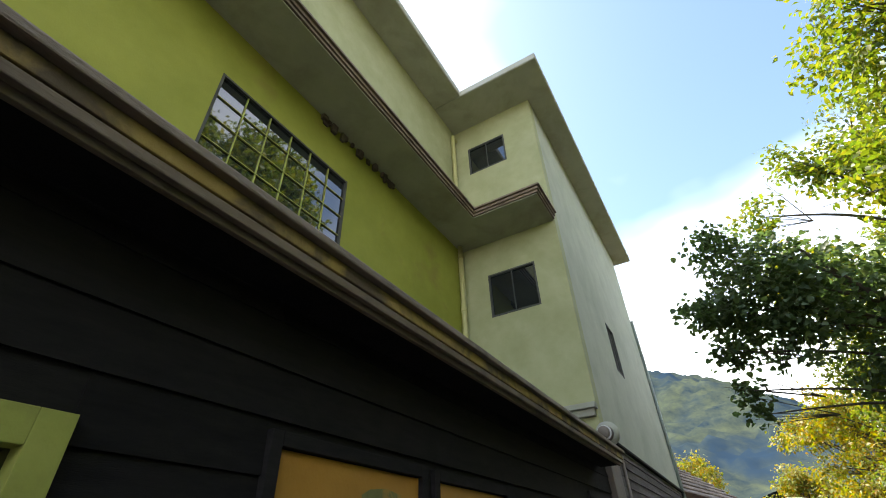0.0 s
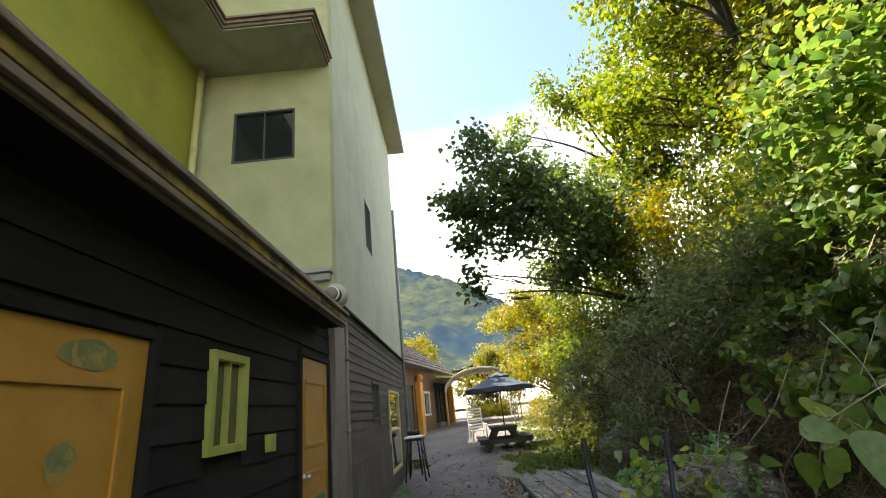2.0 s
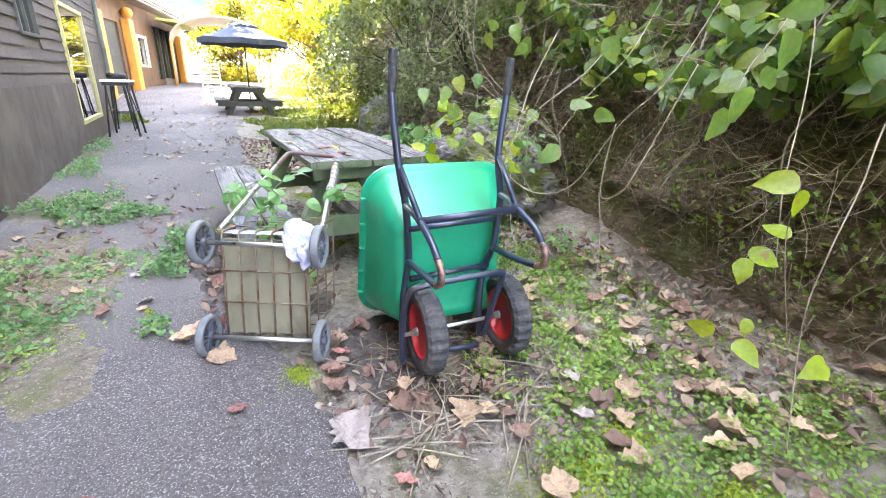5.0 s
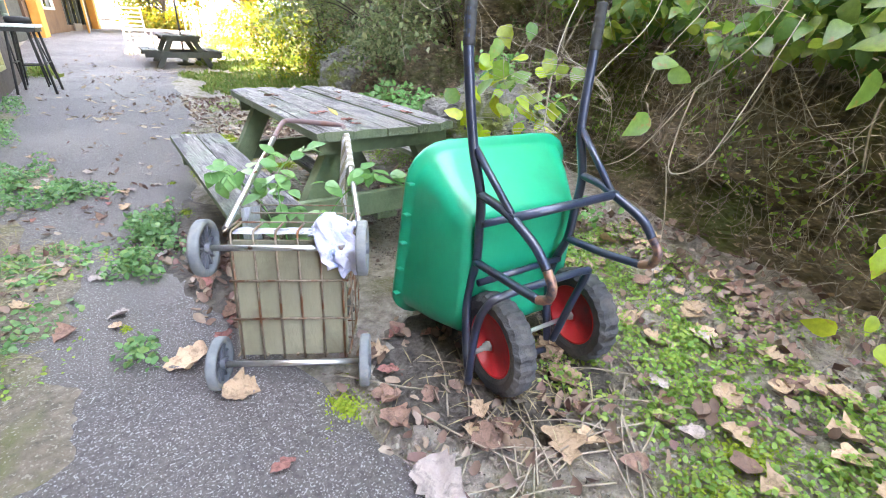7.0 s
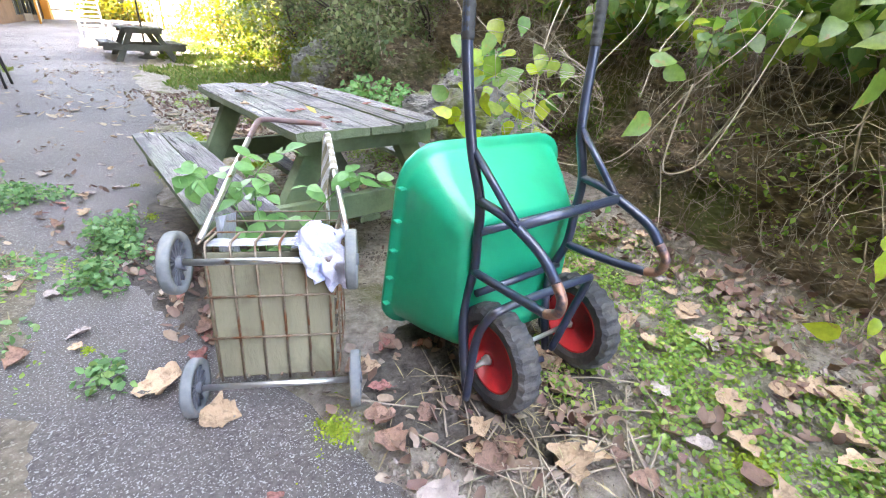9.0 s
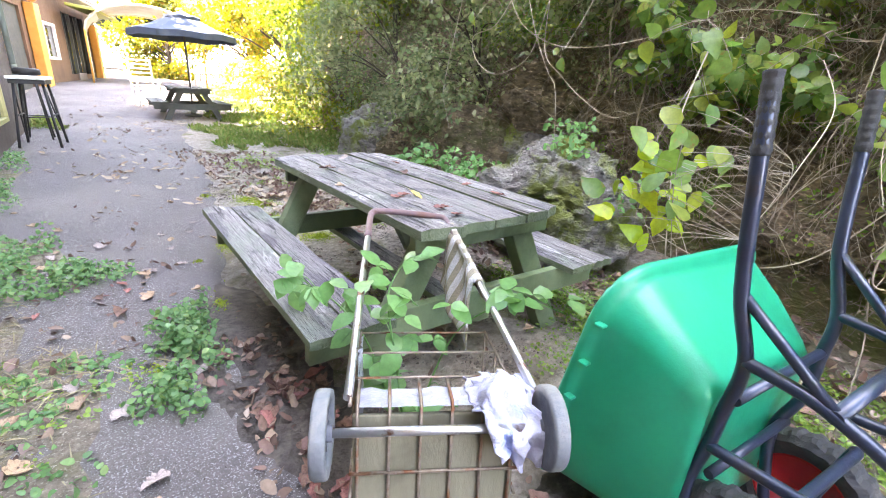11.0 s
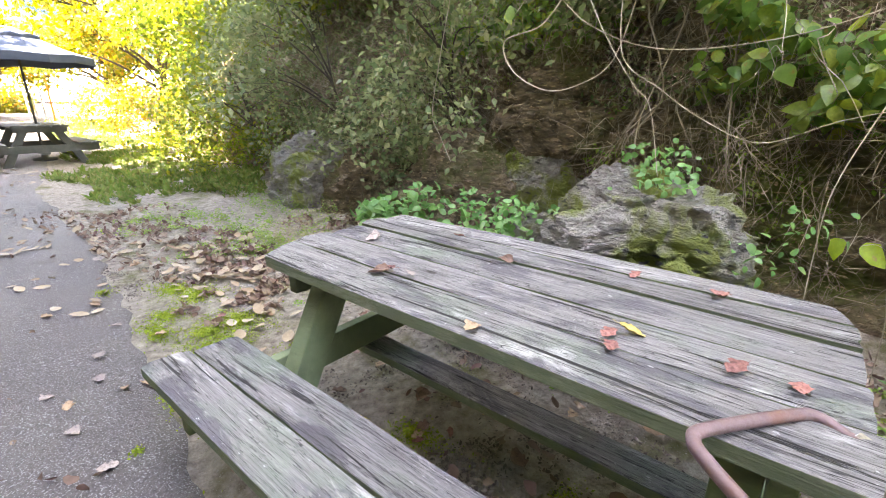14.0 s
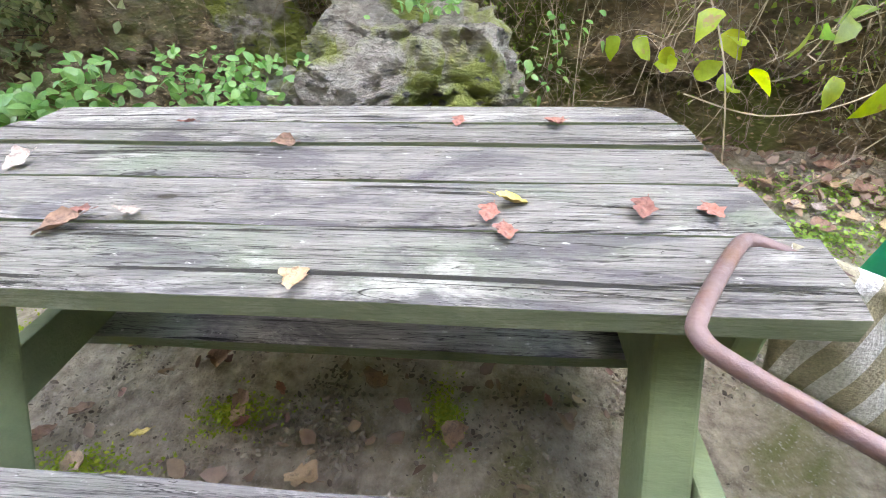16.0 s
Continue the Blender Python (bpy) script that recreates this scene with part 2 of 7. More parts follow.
M_tyre = surface("tyre_rubber", (0.03, 0.03, 0.035), (0.05, 0.05, 0.055), 18, (0.11, 0.1, 0.095), 7, (0.52, 0.75), 0.75, bump=0.3, local=True)
M_red = surface("red_rim", (0.55, 0.02, 0.028), (0.66, 0.04, 0.045), 6, (0.3, 0.03, 0.03), 8, (0.58, 0.75), 0.4, bump=0.06, local=True)
M_bolt = surface("zinc_bolt", (0.45, 0.45, 0.46), (0.6, 0.6, 0.6), 20, None, rough=0.35, metal=0.9, local=True)
M_woodgreen = surface("green_stained_wood", (0.12, 0.16, 0.085), (0.19, 0.23, 0.125), 7, (0.06, 0.07, 0.04), 2.2, (0.5, 0.72), 0.8, bump=0.3, stretch=(1, 0.25, 1), vary=0.12)
M_darkwood = surface("dark_old_wood", (0.05, 0.055, 0.05), (0.085, 0.085, 0.075), 6, None, rough=0.8, bump=0.3)
M_tent = surface("tent_sheet", (0.6, 0.58, 0.52), (0.72, 0.7, 0.64), 1.5, (0.5, 0.44, 0.36), 1.2, (0.5, 0.8), 0.6)
M_umbrella = surface("navy_canvas", (0.065, 0.08, 0.115), (0.09, 0.105, 0.145), 4, (0.1, 0.12, 0.15), 1.4, (0.55, 0.85), 0.9, bump=0.15, spec=0.1)
M_brown_wall = surface("brown_boards", (0.13, 0.075, 0.045), (0.19, 0.11, 0.065), 3, (0.1, 0.06, 0.04), 1.1, (0.5, 0.75), 0.8, bump=0.3, stretch=(1, 1, 0.2))
M_orange = surface("orange_paint", (0.62, 0.28, 0.05), (0.72, 0.36, 0.07), 3, (0.5, 0.2, 0.04), 2, (0.55, 0.8), 0.6)
M_shingle = surface("roof_shingle", (0.12, 0.1, 0.09), (0.2, 0.165, 0.15), 4, (0.25, 0.21, 0.18), 0.9, (0.5, 0.75), 0.85, bump=0.5, vary=0.2)
M_sign = surface("sign_green", (0.03, 0.2, 0.075), (0.045, 0.25, 0.095), 5, (0.1, 0.22, 0.1), 4, (0.6, 0.8), 0.55)
M_sign_text = surface("sign_text", (0.5, 0.55, 0.35), (0.6, 0.63, 0.42), 12, None, rough=0.6)
M_glass = glass_material("window_glass", (0.012, 0.016, 0.02))
M_frost = glass_material("window_glass_dull", (0.1, 0.12, 0.1), 0.1)
M_stem = surface("dead_stem", (0.3, 0.245, 0.185), (0.52, 0.44, 0.35), 14, (0.2, 0.16, 0.12), 3, (0.5, 0.7), 0.9, bump=0.2)
M_vine = surface("vine_bark", (0.2, 0.16, 0.12), (0.34, 0.28, 0.22), 20, (0.12, 0.12, 0.06), 6, (0.5, 0.7), 0.9, bump=0.4)
M_bark = surface("tree_bark", (0.06, 0.045, 0.035), (0.11, 0.085, 0.065), 9, (0.1, 0.1, 0.06), 2, (0.5, 0.7), 0.9, bump=0.8, stretch=(1, 1, 0.25))
M_dry = leaf_material("dead_leaves", [(0.12, 0.07, 0.052), (0.22, 0.14, 0.1), (0.36, 0.27, 0.19), (0.17, 0.085, 0.078), (0.42, 0.34, 0.27)], 0.1, 0.7)
M_kudzu = leaf_material("kudzu_leaves", [(0.09, 0.18, 0.045), (0.14, 0.25, 0.065), (0.2, 0.3, 0.08), (0.3, 0.34, 0.07)], 0.55, 0.38, (0.2, 0.17, 0.05))
M_bush = leaf_material("bush_leaves", [(0.11, 0.155, 0.075), (0.175, 0.22, 0.105), (0.25, 0.28, 0.15), (0.34, 0.34, 0.2)], 0.55, 0.5)
M_tree_g = leaf_material("tree_leaves_green", [(0.08, 0.14, 0.025), (0.14, 0.2, 0.03), (0.2, 0.24, 0.04), (0.3, 0.28, 0.045)], 0.55, 0.5)
M_tree_y = leaf_material("tree_leaves_yellow", [(0.12, 0.17, 0.025), (0.22, 0.24, 0.03), (0.34, 0.29, 0.035), (0.34, 0.2, 0.035)], 0.5, 0.5)
M_tree_d = leaf_material("tree_leaves_dark", [(0.07, 0.12, 0.045), (0.1, 0.16, 0.055), (0.15, 0.2, 0.065)], 0.5, 0.45)
M_weed = leaf_material("weed_leaves", [(0.13, 0.24, 0.055), (0.2, 0.34, 0.075), (0.28, 0.4, 0.1), (0.36, 0.43, 0.11)], 0.45, 0.5)
M_clover = leaf_material("clover_leaves", [(0.09, 0.19, 0.07), (0.13, 0.27, 0.1), (0.19, 0.34, 0.14), (0.26, 0.38, 0.13)], 0.4, 0.5)
M_sprout = leaf_material("sprout_leaves", [(0.13, 0.29, 0.09), (0.18, 0.35, 0.12), (0.24, 0.4, 0.15)], 0.4, 0.4)
M_lime_leaf = leaf_material("lime_leaves", [(0.24, 0.36, 0.03), (0.34, 0.45, 0.05), (0.44, 0.48, 0.06)], 0.5, 0.4, (0.3, 0.22, 0.06))
M_grass = leaf_material("dry_grass", [(0.09, 0.16, 0.03), (0.16, 0.22, 0.05), (0.25, 0.24, 0.09)], 0.4, 0.6)
# blue haze of distance is put into the colour, over the woods' green
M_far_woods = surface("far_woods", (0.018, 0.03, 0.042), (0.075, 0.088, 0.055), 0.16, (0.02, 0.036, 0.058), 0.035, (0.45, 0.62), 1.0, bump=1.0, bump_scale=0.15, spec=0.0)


def weathered_wood():
    m, n, l, out = tree_of("weathered_wood")
    b = n.new("ShaderNodeBsdfPrincipled")
    co = n.new("ShaderNodeTexCoord").outputs["Object"]
    inf = n.new("ShaderNodeObjectInfo")
    add = n.new("ShaderNodeVectorMath")
    l.new(co, add.inputs[0])
    cmb = n.new("ShaderNodeCombineXYZ")
    mul = n.new("ShaderNodeMath")
    mul.operation = "MULTIPLY"
    mul.inputs[1].default_value = 37.0
    l.new(inf.outputs["Random"], mul.inputs[0])
    l.new(mul.outputs[0], cmb.inputs[0])
    l.new(mul.outputs[0], cmb.inputs[1])
    l.new(cmb.outputs[0], add.inputs[1])
    co = add.outputs[0]
    grain = noise_node(n, l, co, 110, 8, 0.7, (1.0, 0.035, 1.0), 0.3)
    fine = noise_node(n, l, co, 420, 6, 0.7, (1.0, 0.025, 1.0))
    col = mix_node(n, l, ramp_node(n, l, grain, 0.3, 0.68), (0.135, 0.122, 0.122), (0.35, 0.328, 0.318))
    col = mix_node(n, l, ramp_node(n, l, fine, 0.4, 0.58), mix_node(n, l, 0.45, col, (0.06, 0.055, 0.056)), col)
    # green paint left in the grain, dark rot and bleached patches
    col = mix_node(n, l, ramp_node(n, l, noise_node(n, l, co, 2.6, 6, 0.65, (1, 0.6, 1)), 0.5, 0.66), col, mix_node(n, l, 0.5, col, (0.15, 0.22, 0.14)))
    col = mix_node(n, l, ramp_node(n, l, noise_node(n, l, co, 3.4, 7, 0.7, (1.8, 0.5, 1), 0.9), 0.5, 0.58), col, mix_node(n, l, 0.7, col, (0.075, 0.066, 0.085)))
    col = mix_node(n, l, ramp_node(n, l, noise_node(n, l, co, 6.5, 8, 0.75, (1.3, 0.35, 1), 0.6), 0.55, 0.68), col, mix_node(n, l, 0.8, col, (0.56, 0.535, 0.52)))
    col = mix_node(n, l, ramp_node(n, l, noise_node(n, l, co, 60, 4, 0.6, (1, 0.5, 1)), 0.66, 0.72), col, (0.45, 0.44, 0.42))
    # knots: a dark eye inside a stained ring
    knot = n.new("ShaderNodeTexVoronoi")
    knot.inputs["Scale"].default_value = 3.6
    kmap = n.new("ShaderNodeMapping")
    kmap.inputs["Scale"].default_value = (1.0, 0.45, 0.3)
    l.new(co, kmap.inputs[0])
    l.new(kmap.outputs[0], knot.inputs["Vector"])
    col = mix_node(n, l, ramp_node(n, l, knot.outputs["Distance"], 0.15, 0.06), col, mix_node(n, l, 0.5, col, (0.06, 0.05, 0.06)))
    col = mix_node(n, l, ramp_node(n, l, knot.outputs["Distance"], 0.05, 0.03), col, (0.035, 0.026, 0.02))
    for seed_scale, length, width, depth in ((26, 0.03, 0.007, 0.8), (48, 0.026, 0.008, 0.6), (12, 0.045, 0.005, 1.0), (30, 0.05, 0.005, 0.98)):
        line = noise_node(n, l, co, seed_scale, 5, 0.6, (1.0, length, 1.0), 0.7)
        sb, ab = n.new("ShaderNodeMath"), n.new("ShaderNodeMath")
        sb.operation, ab.operation = "SUBTRACT", "ABSOLUTE"
        sb.inputs[1].default_value = 0.5
        l.new(line, sb.inputs[0])
        l.new(sb.outputs[0], ab.inputs[0])
        near = ramp_node(n, l, ab.outputs[0], width, width * 0.3)
        col = mix_node(n, l, near, col, mix_node(n, l, depth, col, (0.03, 0.027, 0.027)))
    crack = noise_node(n, l, co, 19, 9, 0.68, (1.0, 0.045, 1.0), 1.3)
    cr = ramp_node(n, l, crack, 0.415, 0.395)
    col = mix_node(n, l, cr, col, (0.02, 0.017, 0.017))
    # old green paint kept on the upright edges
    nz = n.new("ShaderNodeSeparateXYZ")
    l.new(n.new("ShaderNodeNewGeometry").outputs["True Normal"], nz.inputs[0])
    col = mix_node(n, l, ramp_node(n, l, nz.outputs[2], 0.6, 0.35), col, mix_node(n, l, 0.7, col, (0.15, 0.2, 0.09)))
    tone, hsv = n.new("ShaderNodeMapRange"), n.new("ShaderNodeHueSaturation")
    tone.inputs["To Min"].default_value, tone.inputs["To Max"].default_value = 0.8, 1.18
    l.new(inf.outputs["Random"], tone.inputs["Value"])
    l.new(tone.outputs[0], hsv.inputs["Value"])
    l.new(col, hsv.inputs["Color"])
    l.new(hsv.outputs[0], b.inputs["Base Color"])
    b.inputs["Roughness"].default_value = 0.8
    sm = n.new("ShaderNodeMath")
    sm.operation = "SUBTRACT"
    l.new(grain, sm.inputs[0])
    l.new(cr, sm.inputs[1])
    bp = n.new("ShaderNodeBump")
    bp.inputs["Strength"].default_value, bp.inputs["Distance"].default_value = 1.0, 0.012
    l.new(sm.outputs[0], bp.inputs["Height"])
    l.new(bp.outputs[0], b.inputs["Normal"])
    l.new(b.outputs[0], out.inputs[0])
    return m


M_plank = weathered_wood()


# ---- building helpers ----
def mesh_ob(name, bm, material, smooth=False):
    me = bpy.data.meshes.new(name)
    bmesh.ops.recalc_face_normals(bm, faces=bm.faces)
    bm.to_mesh(me)
    bm.free()
    me.materials.append(material)
    if smooth:
        for p in me.polygons:
            p.use_smooth = True
    return new(name, me)


def part(name, bm, material, parent=None, label="", smooth=False):
    ob = mesh_ob(name, bm, material, smooth)
    ob.parent = parent
    if label:
        ob["label"] = label
    return ob


def thing(name, m, label, category, group="", kind=""):
    ob = new(name)
    ob.empty_display_size = 0.1
    ob.matrix_world = m
    return tagged(ob, label, category, group, kind)


def structure(name, bm, material, label, category, smooth=False):
    return tagged(mesh_ob(name, bm, material, smooth), label, category, "", "structure")


def box(bm, x0, x1, y0, y1, z0, z1, m=None, bevel=0.0):
    """A block between two corners; m: a pose for it."""
    r = bmesh.ops.create_cube(bm, size=1.0)
    vs = r["verts"]
    mm = Matrix.Translation(((x0 + x1) / 2, (y0 + y1) / 2, (z0 + z1) / 2)) @ Matrix.Diagonal((abs(x1 - x0), abs(y1 - y0), abs(z1 - z0), 1))
    bmesh.ops.transform(bm, matrix=(m or Matrix()) @ mm, verts=vs)
    if bevel:
        es = list({e for v in vs for e in v.link_edges})
        bmesh.ops.bevel(bm, geom=es, offset=bevel, segments=2, affect="EDGES", profile=0.6)
    return bm


def beam(bm, p, q, w, h, up=(0, 0, 1), bevel=0.004):
    """A squared bar from p to q, w wide and h high."""
    p, q = Vector(p), Vector(q)
    d = (q - p)
    length = d.length
    d.normalize()
    side = d.cross(Vector(up)).normalized()
    top = side.cross(d)
    m = Matrix((side, d, top)).transposed().to_4x4()
    m.translation = p
    return box(bm, -w / 2, w / 2, 0, length, -h / 2, h / 2, m, bevel)


def smooth_path(pts, steps=6, closed=False):
    """Catmull-Rom through the points."""
    pts = [Vector(p) for p in pts]
    if len(pts) < 3:
        return pts
    out = []
    for i in range(len(pts) - 1):
        p0, p1, p2, p3 = pts[max(i - 1, 0)], pts[i], pts[i + 1], pts[min(i + 2, len(pts) - 1)]
        for k in range(steps):
            t = k / steps
            out.append(0.5 * ((2 * p1) + (p2 - p0) * t + (2 * p0 - 5 * p1 + 4 * p2 - p3) * t * t + (3 * p1 - p0 - 3 * p2 + p3) * t ** 3))
    out.append(pts[-1])
    return out


def tube(bm, pts, r, n=8, taper=1.0, caps=True):
    """A round tube along the points; taper: the end's radius over the start's."""
    pts = [Vector(p) for p in pts]
    rings = []
    side = None
    for i, p in enumerate(pts):
        d = (pts[min(i + 1, len(pts) - 1)] - pts[max(i - 1, 0)]).normalized()
        if side is None:
            side = d.cross(Vector((0.31, 0.17, 0.93)) if abs(d.z) < 0.8 else Vector((1, 0.1, 0))).normalized()
        else:
            side = (side - d * side.dot(d)).normalized()
        up = d.cross(side)
        rr = r[i] if isinstance(r, list) else r * (1 + (taper - 1) * i / max(1, len(pts) - 1))
        rings.append([bm.verts.new(p + (side * math.cos(a) + up * math.sin(a)) * rr) for a in (2 * math.pi * k / n for k in range(n))])
    for a, b in zip(rings, rings[1:]):
        for k in range(n):
            f = bm.faces.new((a[k], a[(k + 1) % n], b[(k + 1) % n], b[k]))
            f.smooth = True
    if caps:
        bm.faces.new(rings[0][::-1])
        bm.faces.new(rings[-1])
    return bm


def lathe(bm, profile, n=24, m=None):
    """Turns a profile of (radius, height) round the z axis."""
    rings = []
    for r, z in profile:
        rings.append([bm.verts.new((m or Matrix()) @ Vector((r * math.cos(2 * math.pi * k / n), r * math.sin(2 * math.pi * k / n), z))) for k in range(n)])
    for a, b in zip(rings, rings[1:]):
        for k in range(n):
            f = bm.faces.new((a[k], a[(k + 1) % n], b[(k + 1) % n], b[k]))
            f.smooth = True
    if profile[0][0] > 1e-4:
        bm.faces.new(rings[0][::-1])
    if profile[-1][0] > 1e-4:
        bm.faces.new(rings[-1])
    return bm


def fast_mesh(name, verts, faces, material, smooth=False):
    """One mesh from arrays: verts N x 3, faces M x k."""
    me = bpy.data.meshes.new(name)
    verts, faces = np.asarray(verts, dtype=np.float32), np.asarray(faces, dtype=np.int32)
    me.vertices.add(len(verts))
    me.vertices.foreach_set("co", verts.ravel())
    me.loops.add(faces.size)
    me.loops.foreach_set("vertex_index", faces.ravel())
    me.polygons.add(len(faces))
    me.polygons.foreach_set("loop_start", np.arange(0, faces.size, faces.shape[1], dtype=np.int32))
    me.polygons.foreach_set("use_smooth", np.full(len(faces), smooth))
    me.update(calc_edges=True)
    me.materials.append(material)
    return me


rng = np.random.default_rng(7)

# outlines of half leaves: (along, out) from stem to tip
LEAF_DIAMOND = [(0.0, 0.0), (0.45, 0.3), (1.0, 0.0)]
LEAF_SLIM = [(0.0, 0.0), (0.35, 0.2), (0.7, 0.14), (1.0, 0.0)]
LEAF_HEART = [(0.0, 0.0), (-0.1, 0.2), (0.0, 0.4), (0.2, 0.49), (0.45, 0.46), (0.72, 0.29), (1.0, 0.0)]
LEAF_OVATE = [(0.0, 0.0), (0.02, 0.15), (0.14, 0.29), (0.34, 0.35), (0.58, 0.3), (0.82, 0.14), (1.0, 0.0)]
LEAF_OVAL = [(0.0, 0.0), (0.15, 0.24), (0.45, 0.34), (0.78, 0.22), (1.0, 0.0)]


def leaves(name, places, sizes, facing, material, outline=LEAF_OVAL, droop=0.35, fold=0.25, spread=0.7, parent=None, ragged=0.0, hang=0.0):
    """One mesh of many leaves. facing: N x 3, the side that the leaves turn to; spread: how far they scatter from it."""
    k = len(places)
    places, sizes = np.asarray(places, float), np.asarray(sizes, float)
    nor = np.asarray(facing, float) * np.ones((k, 3))
    nor = nor / (np.linalg.norm(nor, axis=1, keepdims=True) + 1e-9) + rng.normal(0, spread, (k, 3))
    nor /= np.linalg.norm(nor, axis=1, keepdims=True) + 1e-9
    d = rng.normal(0, 1, (k, 3))
    d[:, 2] -= hang
    d -= nor * (d * nor).sum(1, keepdims=True)
    d /= np.linalg.norm(d, axis=1, keepdims=True) + 1e-9
    s = np.cross(d, nor)
    o = np.array(outline)
    m = len(o)
    verts = np.zeros((k, 3 * m - 4, 3))
    wob = lambda: 1 + rng.normal(0, ragged, k) if ragged else np.ones(k)
    for i, (a, w) in enumerate(o):
        bend = -droop * a * a
        verts[:, i] = places + (d * a + nor * bend) * sizes[:, None]
    for i in range(1, m - 1):
        a, w = o[i]
        bend = -droop * a * a + fold * w
        verts[:, m + i - 1] = places + (d * a + nor * bend + s * (w * wob())[:, None]) * sizes[:, None]
        verts[:, 2 * m - 2 + i - 1] = places + (d * a + nor * bend - s * (w * wob())[:, None]) * sizes[:, None]
    faces = []
    for base in (m, 2 * m - 2):
        side = [0] + [base + i for i in range(m - 2)] + [m - 1]
        for i in range(m - 1):
            a, b, c, e = i, i + 1, side[i + 1], side[i]
            tri = [(a, b, c)] if a == e or i == 0 else [(a, b, c), (a, c, e)]
            if i == m - 2:
                tri = [(a, b, e)]
            faces += [t if base == m else t[::-1] for t in tri]
    faces = np.array(faces)
    allf = (faces[None] + (np.arange(k) * (3 * m - 4))[:, None, None]).reshape(-1, 3)
    me = fast_mesh(name, verts.reshape(-1, 3), allf, material, True)
    ob = new(name, me)
    ob.parent = parent
    return ob

# ---- ground, cliff and distance ----
def ground_z(x, y):
    z = 0.013 * min(max(y - 7.0, 0.0), 10.0) + 0.05 * min(max(y - 17.0, 0.0), 9.0) + 0.02 * min(max(y - 26.0, 0.0), 12.0)
    t = min(max((x - 2.5) / 1.4, 0.0), 1.0)
    near = 1.0 - min(max((y - 14.0) / 6.0, 0.0), 1.0)
    return z + 0.12 * t * t * near


def grid_sheet(xs, ys, height):
    verts = np.array([(x, y, height(x, y)) for y in ys for x in xs])
    nx = len(xs)
    faces = np.array([(j * nx + i, j * nx + i + 1, (j + 1) * nx + i + 1, (j + 1) * nx + i) for j in range(len(ys) - 1) for i in range(nx - 1)])
    return verts, faces


def rough_ground(x, y):
    z = ground_z(x, y)
    if -3 < x < 8 and -6 < y < 30:
        z += 0.02 * noise.noise((x * 1.7, y * 1.7, 0)) + 0.012 * noise.noise((x * 6, y * 6, 3))
        if x < 1.2:
            z -= 0.03
    return z


gx = np.concatenate([[-900, -200, -60, -20, -6], np.arange(-2, 6.01, 0.12), [8, 14, 40, 120, 400, 900]])
gy = np.concatenate([[-900, -200, -50, -14], np.arange(-6, 18, 0.14), np.arange(18, 34, 0.6), [40, 60, 120, 300, 900]])
v, f = grid_sheet(gx, gy, rough_ground)
ground = tagged(new("ground", fast_mesh("ground", v, f, M_soil, True)), "brown trodden earth with moss and grit beside the lane", "ground", "", "structure")

# the asphalt lane, with a ragged edge to its right
def lane_edge(y):
    pts = [(-8, 1.5), (2.0, 1.3), (4.0, 1.28), (5.2, 0.95), (6.5, 0.95), (8.0, 1.25), (10.5, 1.6), (14.0, 1.75), (18.0, 2.6), (24.0, 3.6), (60.0, 4.5)]
    for (a, b), (c, d) in zip(pts, pts[1:]):
        if y <= c:
            return b + (d - b) * (y - a) / (c - a)
    return 4.5


lane_v, lane_f = [], []
lane_y = np.concatenate([np.arange(-8, 20, 0.08), np.arange(20, 60, 1.0)])
LANE_COLS = 26
for j, y in enumerate(lane_y):
    left = (-0.66 if y < 15.0 else -1.28)
    right = lane_edge(y) + 0.07 * noise.noise((y * 1.3, 0, 0)) + 0.05 * noise.noise((y * 5, 2, 0))
    for i in range(LANE_COLS):
        x = left + (right - left) * i / (LANE_COLS - 1)
        edge = 1.0 if i == LANE_COLS - 1 else 0.0
        lane_v.append((x, y, ground_z(x, y) + 0.012 - 0.04 * edge + 0.006 * noise.noise((x * 1.5, y * 1.5, 5))))
lane_f = [(j * LANE_COLS + i, j * LANE_COLS + i + 1, (j + 1) * LANE_COLS + i + 1, (j + 1) * LANE_COLS + i) for j in range(len(lane_y) - 1) for i in range(LANE_COLS - 1)]
lane = tagged(new("road", fast_mesh("road", lane_v, lane_f, M_asphalt, True)), "worn grey asphalt lane with grit and a crumbling edge", "road", "", "structure")


def interp(v, pts):
    for (a, b), (c, d) in zip(pts, pts[1:]):
        if v <= c:
            return b + (d - b) * max(0.0, (v - a) / (c - a))
    return pts[-1][1]


CLIFF_BASE = [(-10, 3.3), (2.5, 3.6), (4.6, 3.65), (5.3, 4.0), (6.6, 4.25), (8.0, 4.75), (10.0, 4.7), (12.5, 4.6), (15.0, 4.6), (18.0, 5.2), (22.0, 6.2), (30.0, 8.0), (60.0, 14.0)]
# rise of the bank: (distance from its foot, height)
BANK = [(0.0, -0.1), (0.08, 0.5), (0.12, 1.1), (0.3, 1.7), (0.75, 2.4), (1.3, 3.1), (2.4, 4.1), (4.5, 6.0), (9.0, 9.5), (30.0, 22.0), (80.0, 40.0)]


